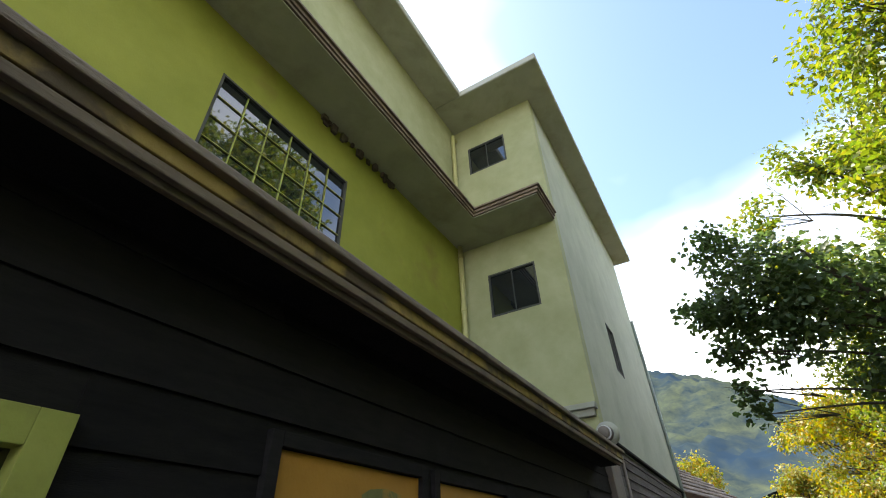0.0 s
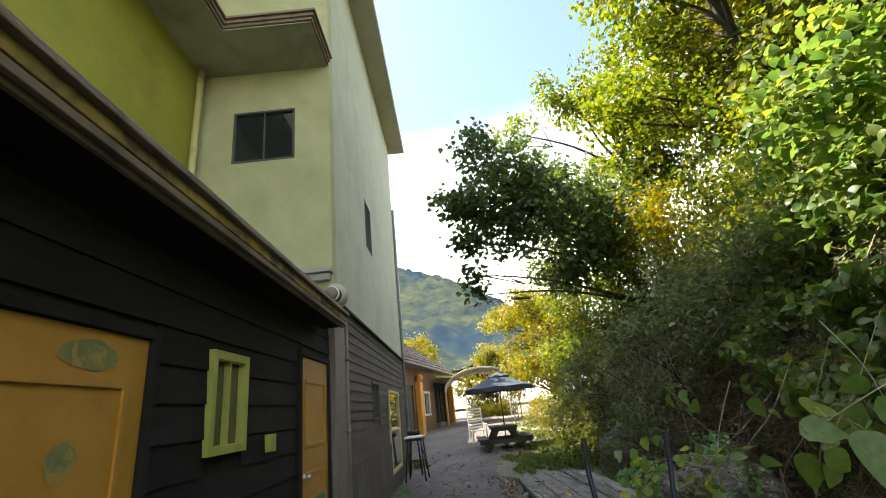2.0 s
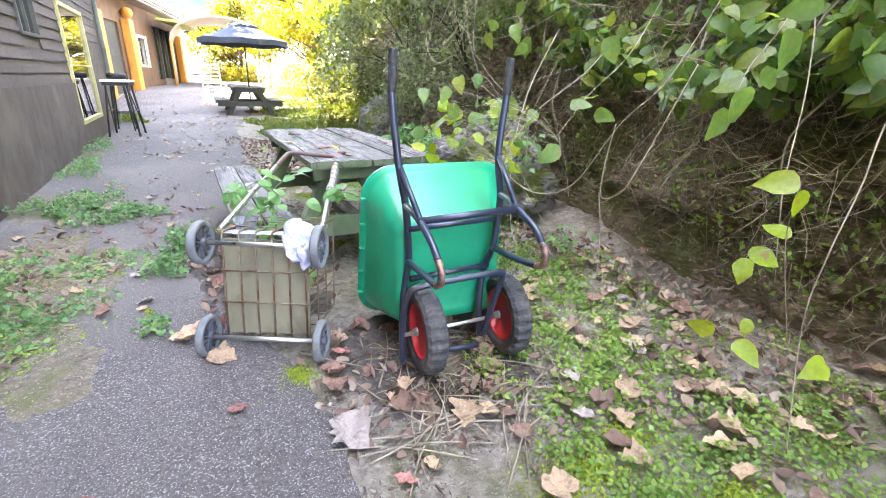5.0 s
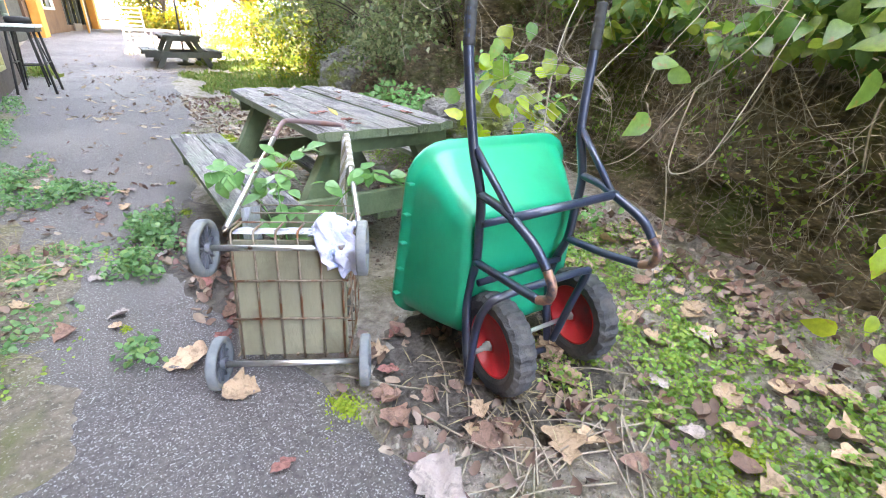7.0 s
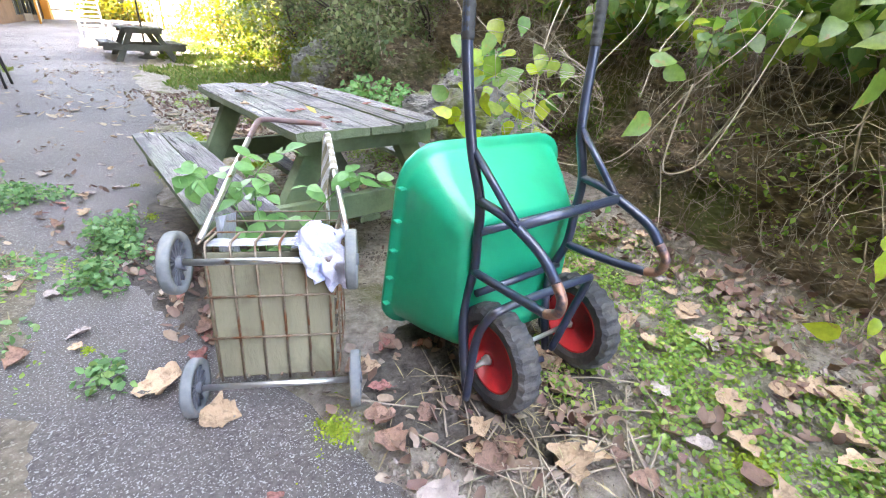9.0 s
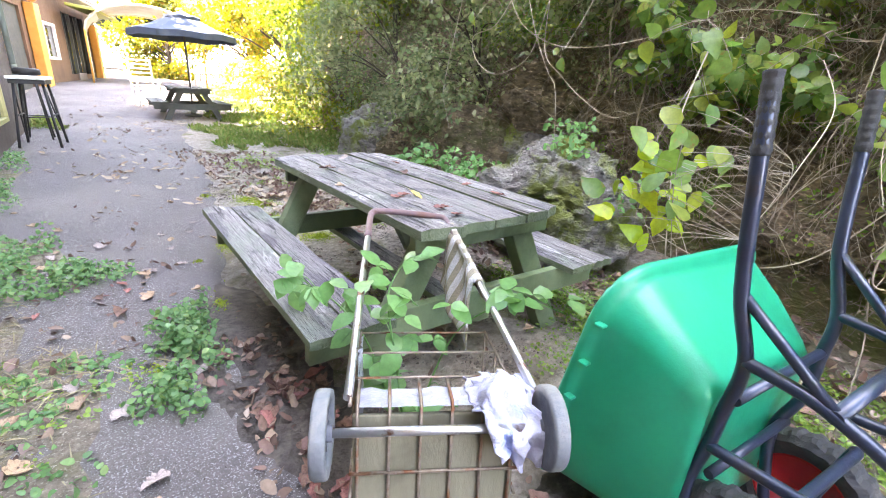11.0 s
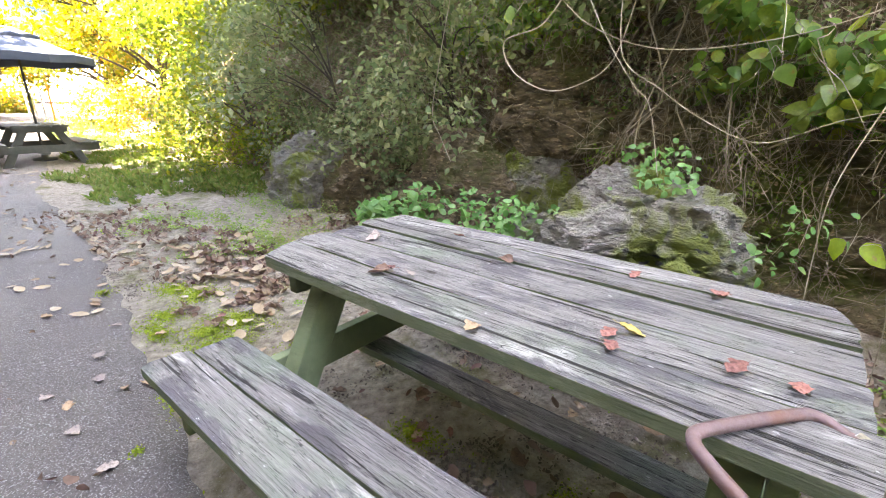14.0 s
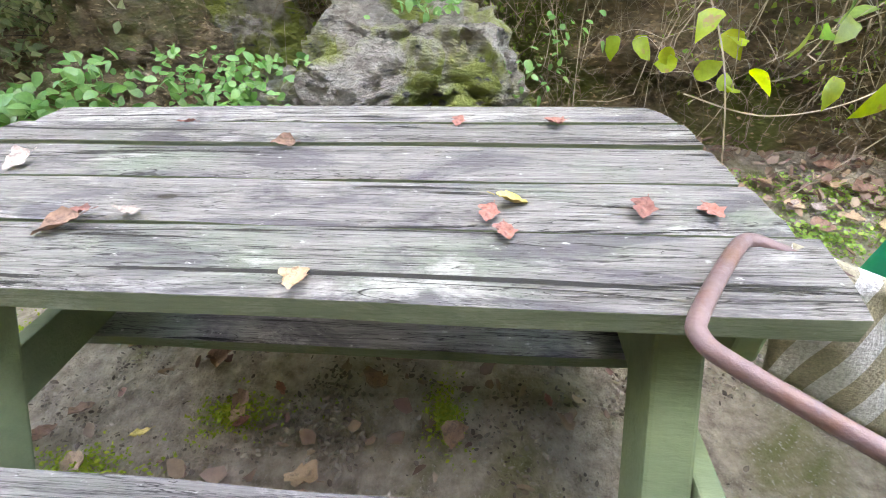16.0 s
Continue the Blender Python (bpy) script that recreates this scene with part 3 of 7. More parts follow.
def bank_point(y, s):
    """A point of the bank at y, s rows up from the foot."""
    k = min(int(s), len(BANK) - 2)
    u = s - k
    dx = BANK[k][0] + (BANK[k + 1][0] - BANK[k][0]) * u
    z = BANK[k][1] + (BANK[k + 1][1] - BANK[k][1]) * u
    x = interp(y, CLIFF_BASE) + dx
    low = interp(y, [(14, 1.0), (20, 0.55), (30, 0.4)])
    z *= low
    if s < 7.5:
        fade = min(1.0, s * 2)
        n1 = noise.noise((y * 0.7, z * 0.9, 1.0))
        n2 = noise.noise((y * 2.1, z * 2.6, 4.0))
        n3 = noise.noise((y * 6.0, z * 7.0, 9.0))
        ridge = abs(noise.noise((y * 1.1 + 3, z * 3.4, 12.0)))
        crag = abs(noise.noise((y * 3.2, z * 5.5, 22.0)))
        x += (0.38 * n1 + 0.2 * n2 + 0.07 * n3 + 0.3 * (0.25 - ridge) + 0.16 * (0.25 - crag)) * fade
        z += 0.12 * n2 * fade
    return (x, y, z + ground_z(x, y) - 0.02)


by = np.concatenate([np.arange(-9, 1, 0.3), np.arange(1, 12, 0.05), np.arange(12, 20, 0.2), np.arange(20, 60, 2.0)])
bs = np.concatenate([np.arange(0, 6, 0.06), np.arange(6, 10.01, 0.25)])
bv = np.array([bank_point(y, min(s, 9.999)) for y in by for s in bs])
bf = np.array([(j * len(bs) + i, (j + 1) * len(bs) + i, (j + 1) * len(bs) + i + 1, j * len(bs) + i + 1) for j in range(len(by) - 1) for i in range(len(bs) - 1)])
bank = tagged(new("cliff", fast_mesh("cliff", bv, bf, M_rock, True)), "dark brown earth and rock bank beside the lane, mossy in places", "cliff", "", "structure")


# wooded hill far behind
def hill_z(x, y):
    d2 = ((x + 25) / 90) ** 2 + ((y - 250) / 110) ** 2
    z = 78 * math.exp(-d2)
    d3 = ((x - 190) / 130) ** 2 + ((y - 330) / 120) ** 2
    d4 = ((x + 210) / 120) ** 2 + ((y - 330) / 130) ** 2
    z = max(z, 70 * math.exp(-d3), 85 * math.exp(-d4))
    lump = noise.noise((x * 0.03, y * 0.03, 0)) * 5 + abs(noise.noise((x * 0.14, y * 0.14, 3))) * 5.5 + abs(noise.noise((x * 0.31, y * 0.31, 7))) * 2.5
    return z - 4 + lump * min(1.0, z / 18)


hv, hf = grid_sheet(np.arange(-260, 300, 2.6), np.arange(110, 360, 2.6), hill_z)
hill = tagged(new("backdrop", fast_mesh("backdrop", hv, hf, M_far_woods, True)), "distant wooded hill in autumn green with bluish haze in its colour", "hill", "", "structure")


# ---- the tall plastered building ----
def wall_cells(bm, axis, a0, a1, u0, u1, z0, z1, openings=()):
    """A wall between a0 and a1 across its thickness, along u and up z, with openings (u0, u1, z0, z1) cut through."""
    us = sorted({u0, u1, *[o[0] for o in openings], *[o[1] for o in openings]})
    zs = sorted({z0, z1, *[o[2] for o in openings], *[o[3] for o in openings]})
    for ua, ub in zip(us, us[1:]):
        for za, zb in zip(zs, zs[1:]):
            um, zm = (ua + ub) / 2, (za + zb) / 2
            if any(o[0] < um < o[1] and o[2] < zm < o[3] for o in openings):
                continue
            if axis == "x":
                box(bm, a0, a1, ua, ub, za, zb)
            else:
                box(bm, ua, ub, a0, a1, za, zb)
    bmesh.ops.remove_doubles(bm, verts=bm.verts, dist=1e-5)
    seen = {}
    for fc in list(bm.faces):
        key = tuple(sorted(vt.index for vt in fc.verts))
        seen.setdefault(key, []).append(fc)
    return bm


WX, FY, GX = -0.68, 6.95, -2.72       # lane-side face; return face; recessed green face
EAVE, SLAB = 10.78, 7.1
END = 15.2
SIDE_WIN = (9.75, 10.45, 4.95, 6.05)
bm = wall_cells(bmesh.new(), "x", WX - 0.25, WX, FY + 0.25, END, 3.1, EAVE, [SIDE_WIN])
structure("wall_lane", bm, M_plaster, "tall off-white plastered wall facing the lane", "wall")
W2, W3 = (-2.18, -1.22, 5.42, 6.33), (-2.36, -1.42, 9.17, 10.02)
bm = wall_cells(bmesh.new(), "y", FY, FY + 0.25, GX, WX, 3.1, EAVE, [W2, W3])
structure("wall_return", bm, M_olive_plaster, "pale olive plastered return wall with two dark windows", "wall")
W1 = (1.35, 3.43, 4.97, 6.29)
bm = wall_cells(bmesh.new(), "x", GX - 0.25, GX, -9.0, FY, 3.1, SLAB, [W1])
structure("wall_green", bm, M_green_plaster, "mossy green plastered upper wall with rust stains", "wall")
bm = wall_cells(bmesh.new(), "x", GX - 0.25, GX, -9.0, FY, SLAB, EAVE)
structure("wall_upper", bm, M_olive_plaster, "pale olive plastered top storey wall", "wall")
bm = bmesh.new()
box(bm, -9.0, WX - 0.25, END - 0.25, END, 0, EAVE)
box(bm, -9.25, -9.0, -9.0, END, 0, EAVE)
box(bm, -9.0, GX - 0.25, -9.25, -9.0, 0, EAVE)
structure("wall_back", bm, M_plaster, "plain plastered far side of the building", "wall")
bm = bmesh.new()
box(bm, -9.5, -2.0, -9.5, FY - 0.95, EAVE, EAVE + 0.2)
box(bm, -9.5, -0.12, FY - 0.95, END + 0.5, EAVE, EAVE + 0.2)
bmesh.ops.bevel(bm, geom=bm.edges[:], offset=0.02, segments=1, affect="EDGES")
structure("roof", bm, M_soffit, "flat concrete roof slab with overhanging eaves", "roof")
# storey slab that juts out under the top storey, with a stepped edge
bm = bmesh.new()
box(bm, GX, -1.98, -9.0, FY - 0.9, SLAB - 0.02, SLAB + 0.1)
box(bm, GX, WX - 0.02, FY - 0.9, FY, SLAB - 0.02, SLAB + 0.1)
structure("ledge", bm, M_soffit, "jutting grey concrete storey ledge", "ledge")
bm = bmesh.new()
for k, (o, z0, z1) in enumerate(((0.03, 0.0, 0.05), (0.055, 0.053, 0.11), (0.09, 0.113, 0.15))):
    box(bm, -1.98, -1.98 + o, -9.0, FY - 0.9 - o, SLAB + z0, SLAB + z1)
    box(bm, -1.98, WX - 0.02 + o, FY - 0.9 - o, FY - 0.9, SLAB + z0, SLAB + z1)
    box(bm, WX - 0.02, WX - 0.02 + o, FY - 0.9, FY - 0.01, SLAB + z0, SLAB + z1)
structure("ledge_trim", bm, M_gutter, "stepped weathered trim along the ledge's edge", "trim")
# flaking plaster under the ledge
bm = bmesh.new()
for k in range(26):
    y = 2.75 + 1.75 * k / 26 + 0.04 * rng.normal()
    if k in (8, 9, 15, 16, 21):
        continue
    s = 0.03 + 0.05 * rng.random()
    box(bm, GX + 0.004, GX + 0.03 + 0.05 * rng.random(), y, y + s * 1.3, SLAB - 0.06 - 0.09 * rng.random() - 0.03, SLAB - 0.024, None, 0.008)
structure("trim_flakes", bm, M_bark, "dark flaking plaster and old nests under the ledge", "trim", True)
# stone sill low on the return wall
bm = bmesh.new()
box(bm, -1.5, -0.66, FY - 0.16, FY, 3.52, 3.6, None, 0.012)
box(bm, -1.44, -0.7, FY - 0.1, FY, 3.42, 3.52, None, 0.008)
structure("sill", bm, M_soffit, "grey stone sill on the return wall", "sill")


def window(name, axis, a, rect, frame_mat, glass, label, nu=1, nz=1, fw=0.05, out=1, depth=0.08, bar=0.02, sub=None):
    """A window set in a wall opening. axis: the wall's normal; a: the wall's outer face; rect: (u0, u1, z0, z1)."""
    u0, u1, z0, z1 = rect
    top = tagged(new(name), label, "window", "", "structure")

    def bx(bm, ua, ub, d0, d1, za, zb, bev=0.0):
        lo, hi = a + out * d0, a + out * d1
        if axis == "x":
            box(bm, min(lo, hi), max(lo, hi), ua, ub, za, zb, None, bev)
        else:
            box(bm, ua, ub, min(lo, hi), max(lo, hi), za, zb, None, bev)

    bm = bmesh.new()
    for r in ((u0, u0 + fw, z0, z1), (u1 - fw, u1, z0, z1), (u0 + fw, u1 - fw, z0, z0 + fw), (u0 + fw, u1 - fw, z1 - fw, z1)):
        bx(bm, r[0], r[1], -depth, 0.006, r[2], r[3], 0.003)
    part("window_frame", bm, frame_mat, top)
    iu0, iu1, iz0, iz1 = u0 + fw, u1 - fw, z0 + fw, z1 - fw
    bm = bmesh.new()
    for k in range(1, nu):
        u = iu0 + (iu1 - iu0) * k / nu
        bx(bm, u - bar / 2, u + bar / 2, -depth + 0.01, -0.01, iz0, iz1)
    for k in range(1, nz):
        z = iz0 + (iz1 - iz0) * k / nz
        bx(bm, iu0, iu1, -depth + 0.012, -0.012, z - bar / 2, z + bar / 2)
    if nu * nz > 1:
        part("glazing_bar", bm, sub or frame_mat, top)
    else:
        bm.free()
    for i in range(nu):
        for j in range(nz):
            bm = bmesh.new()
            ua, ub = iu0 + (iu1 - iu0) * i / nu, iu0 + (iu1 - iu0) * (i + 1) / nu
            za, zb = iz0 + (iz1 - iz0) * j / nz, iz0 + (iz1 - iz0) * (j + 1) / nz
            bx(bm, ua, ub, -depth * 0.55, -depth * 0.5, za, zb)
            part("pane", bm, glass, top)
    return top


window("window_1", "x", GX, W1, M_darkwood, M_glass, "large gridded dark window reflecting trees and sky", 6, 4, 0.03, 1, 0.06, 0.011, M_lime)
window("window_2", "y", FY, W2, M_darkwood, M_glass, "dark sliding window in the return wall", 2, 1, 0.035, -1, 0.07)
window("window_3", "y", FY, W3, M_darkwood, M_glass, "dark top storey window in the return wall", 2, 1, 0.035, -1, 0.07)
window("window_4", "x", WX, SIDE_WIN, M_darkwood, M_glass, "narrow dark window in the lane wall", 2, 1, 0.04, 1, 0.06)
# downpipes
def downpipe(name, x, y, z0, z1, r, mat, label, clips=(), elbow=None):
    top = thing(name, Matrix.Translation((x, y, z0)), label, "pipe", "", "structure")
    bm = bmesh.new()
    pts = [(0, 0, 0), (0, 0, z1 - z0)]
    if elbow:
        pts = [(0, 0, 0), (0, 0, z1 - z0 - 0.1), Vector((0, 0, z1 - z0 - 0.02)) + Vector(elbow) * 0.3, Vector((0, 0, z1 - z0)) + Vector(elbow)]
        pts = smooth_path(pts, 4)
    tube(bm, pts, r, 12)
    part("pipe", bm, mat, top)
    for c in clips:
        bm = bmesh.new()
        lathe(bm, [(r + 0.001, -0.02), (r + 0.008, -0.018), (r + 0.008, 0.018), (r + 0.001, 0.02)], 12, Matrix.Translation((0, 0, c - z0)))
        part("clip", bm, mat, top)
    return top


downpipe("downpipe", GX + 0.08, FY - 0.22, 3.1, SLAB - 0.03, 0.05, M_pipe_y, "cream downpipe in the inner corner", (4.2, 5.6, 6.8))
downpipe("downpipe", GX + 0.08, FY - 0.22, SLAB + 0.12, EAVE - 0.45, 0.05, M_pipe_y, "cream upper downpipe with an elbow", (8.2, 9.4), (-0.02, 0.16, 0.12))
downpipe("downpipe", WX + 0.05, END - 0.12, 0.12, 8.2, 0.045, M_pipe_g, "grey-green downpipe at the building's end corner", (1.2, 3.0, 5.0, 7.0))

# ---- the dark annex along the lane ----
AX = -0.69
DOORS = [(1.26, 2.23, 0.0, 2.1), (2.42, 3.33, 0.0, 2.1), (5.67, 6.64, 0.0, 2.28)]
LIMES = [(-0.35, 0.56, 1.2, 2.07), (3.92, 4.43, 1.5, 2.13)]
bm = wall_cells(bmesh.new(), "x", AX - 0.2, AX - 0.02, -8.0, 6.78, -0.1, 3.05, DOORS + LIMES)
wall_annex = structure("wall_annex", bm, M_dark, "black-stained weatherboard wall of the low annex", "wall")
bm = bmesh.new()
m = Matrix.Translation((-0.5, 0, 2.86)) @ Matrix.Rotation(radians(14), 4, "Y")
box(bm, -2.3, 0.02, -8.0, 6.5, 0.0, 0.06, m)
structure("roof_annex", bm, M_darkwood, "dark low lean-to roof of the annex", "roof")
bm = bmesh.new()
box(bm, AX, -0.46, -8, 6.45, 2.68, 2.7)
structure("ceiling_eaves", bm, M_dark, "dark boarded eaves soffit", "ceiling")
# layered gutter
bm = bmesh.new()
box(bm, -0.46, -0.435, -8, 6.45, 2.665, 2.83, None, 0.004)
box(bm, -0.43, -0.4, -8, 6.46, 2.69, 2.73, None, 0.006)
box(bm, -0.43, -0.36, -8, 6.47, 2.80, 2.84, None, 0.008)
structure("gutter", bm, M_gutter, "weathered brown gutter board along the annex roof", "gutter")
bm = bmesh.new()
box(bm, -0.43, -0.395, -8, 6.46, 2.735, 2.798, None, 0.006)
structure("gutter_strip", bm, M_gutter_y, "peeling yellow strip in the gutter edge", "trim")
# end post and its thin pipe
bm = bmesh.new()
box(bm, AX - 0.15, AX + 0.06, 6.8, 7.36, -0.1, 3.1, None, 0.01)
structure("post_corner", bm, M_post, "grey painted corner boards at the annex's end", "post")
downpipe("downpipe", -0.42, 6.52, 0.05, 2.8, 0.02, M_post, "thin pale pipe down from the gutter's end", (0.6, 1.5, 2.3))

# boarded lower storey under the plastered wall
SX = -0.66
SMALL, GLAZ = (9.6, 10.35, 1.58, 2.25), (11.6, 13.4, 0.42, 2.17)
bm = wall_cells(bmesh.new(), "x", SX - 0.2, SX - 0.03, 7.37, END, -0.1, 3.1, [SMALL, GLAZ])
wall_siding = structure("wall_siding", bm, M_siding, "weathered brown boarded wall under the plaster", "wall")
bm = wall_cells(bmesh.new(), "x", SX - 0.028, SX + 0.012, 7.37, END, -0.05, 1.04, [(GLAZ[0], GLAZ[1], GLAZ[2], 1.04)])
structure("baseboard", bm, M_skirt, "plain grey-brown skirting boards along the wall's foot", "baseboard")
bm = bmesh.new()
box(bm, SX - 0.05, SX + 0.05, 7.37, END, 3.12, 3.16, None, 0.005)
structure("trim_siding", bm, M_dark, "dark drip board over the siding", "trim")
window("window_5", "x", SX, SMALL, M_darkwood, M_glass, "small dark window in the boarded wall", 2, 1, 0.04, 1, 0.08)
window("window_6", "x", SX + 0.015, GLAZ, M_pipe_y, M_glass, "tall pale-framed glass window reflecting yellow trees", 1, 2, 0.06, 1, 0.06)
window("window_7", "x", AX + 0.02, LIMES[1], M_lime, M_glass, "lime-framed sliding window half covered by a screen", 2, 1, 0.055, 1, 0.1)
window("window_8", "x", AX + 0.02, LIMES[0], M_lime, M_glass, "lime-framed window in the black wall", 2, 1, 0.09, 1, 0.12)


def panel_door(name, rect, label, patches=(), sign=False, knob=True, frame_w=0.06):
    y0, y1, z0, z1 = rect
    top = tagged(new(name), label, "door", "", "structure")
    bm = bmesh.new()
    box(bm, AX - 0.06, AX - 0.005, y0, y1, z0 + 0.04, z1, None, 0.004)
    leaf = part("door_leaf", bm, M_yellow, top)
    w = y1 - y0
    for (a, b, c, d) in ((0.14, 0.86, 0.62, 0.9), (0.14, 0.86, 0.1, 0.52)):
        ya, yb, za, zb = y0 + a * w, y0 + b * w, z0 + c * (z1 - z0), z0 + d * (z1 - z0)
        bm = bmesh.new()
        t = 0.03
        for r in ((ya, ya + t, za, zb), (yb - t, yb, za, zb), (ya + t, yb - t, za, za + t), (ya + t, yb - t, zb - t, zb)):
            box(bm, AX - 0.006, AX + 0.008, r[0], r[1], r[2], r[3], None, 0.004)
        part("moulding", bm, M_yellow, top)
    for (a, b, c, d) in patches:
        bm = bmesh.new()
        n = 9
        cy, cz, ry, rz = y0 + (a + b) / 2 * w, (c + d) / 2, (b - a) / 2 * w, (d - c) / 2
        vs = [bm.verts.new((AX - 0.002, cy + ry * math.cos(2 * math.pi * k / n) * (0.8 + 0.4 * rng.random()), cz + rz * math.sin(2 * math.pi * k / n) * (0.8 + 0.4 * rng.random()))) for k in range(n)]
        bm.faces.new(vs)
        part("paint_patch", bm, M_patch, top, "flaking dull green paint patch")
    if knob:
        bm = bmesh.new()
        ky = y0 + 0.1
        mm = Matrix.Translation((AX - 0.005, ky, 1.15)) @ Matrix.Rotation(radians(90), 4, "Y")
        lathe(bm, [(0.032, 0), (0.032, 0.008), (0.012, 0.014), (0.012, 0.035), (0.026, 0.045), (0.03, 0.06), (0.02, 0.072), (0.0, 0.074)], 16, mm)
        part("door_knob", bm, M_bolt, top, "tarnished round metal knob", True)
    bm = bmesh.new()
    for r in ((y0 - frame_w, y0 - 0.003, z0 - 0.05, z1 + frame_w), (y1 + 0.003, y1 + frame_w, z0 - 0.05, z1 + frame_w), (y0 - 0.003, y1 + 0.003, z1 + 0.004, z1 + frame_w)):
        box(bm, AX - 0.1, AX + 0.02, r[0], r[1], r[2], r[3], None, 0.004)
    part("door_frame", bm, M_dark, top)
    return top


panel_door("door_1", DOORS[0], "worn yellow panelled door with flaking green patches", ((0.5, 0.85, 1.9, 2.03), (0.1, 0.3, 1.2, 1.5)))
panel_door("door_2", DOORS[1], "worn yellow panelled door with a green patch", ((0.4, 0.8, 1.93, 2.05), (0.45, 0.6, 1.5, 1.66)))
d3 = panel_door("door_3", DOORS[2], "yellow panelled door with a small green notice", ())
bm = bmesh.new()
box(bm, AX - 0.002, AX + 0.012, 5.95, 6.43, 0.46, 0.94, None, 0.003)
sign = tagged(mesh_ob("notice_sign", bm, M_sign), "green notice board with pale lettering on the yellow door", "sign")
for k in range(7):
    bm = bmesh.new()
    if k < 5:
        box(bm, AX + 0.0125, AX + 0.0145, 6.02 + 0.068 * k, 6.07 + 0.068 * k, 0.74, 0.80)
    else:
        box(bm, AX + 0.0125, AX + 0.0145, 6.15 + 0.07 * (k - 5), 6.2 + 0.07 * (k - 5), 0.645, 0.69)
    part("lettering", bm, M_sign_text, sign, "pale bar of lettering")
# a little box on the wall
bm = bmesh.new()
box(bm, AX - 0.02, AX + 0.035, 4.84, 4.96, 1.45, 1.58, None, 0.008)
box(bm, AX + 0.034, AX + 0.04, 4.86, 4.94, 1.47, 1.56, None, 0.003)
tagged(mesh_ob("switch_box", bm, M_lime), "small lime wall switch box on the black wall", "switch box")

# round ball lamp on the roof's end
lamp = thing("globe_lamp", Matrix.Translation((-0.48, 6.3, 3.03)), "dusty grey globe lamp lying on the annex roof's end", "lamp")
bm = bmesh.new()
bmesh.ops.create_icosphere(bm, subdivisions=3, radius=0.15)
part("globe", bm, M_soffit, lamp, "", True)
bm = bmesh.new()
lathe(bm, [(0.06, 0), (0.075, 0.02), (0.075, 0.1), (0.1, 0.13)], 18, pose(0, -0.25, -0.02, -90, 0, 0))
part("neck", bm, M_post, lamp, "", True)
bm = bmesh.new()
lathe(bm, [(0.082, -0.012), (0.088, -0.01), (0.088, 0.01), (0.082, 0.012)], 18, pose(0, -0.19, -0.02, -90, 0, 0))
part("strap", bm, M_white, lamp, "white strap")

# ---- the house at the far end of the lane ----
FAR_A, FAR_B = Vector((-1.73, 21.5, 0)), Vector((0.52, 33.4, 0))
far_u = (FAR_B - FAR_A).normalized()
far_n = Vector((far_u.y, -far_u.x, 0))
FAR_M = Matrix((far_n, far_u, Vector((0, 0, 1)))).transposed().to_4x4()
FAR_M.translation = FAR_A


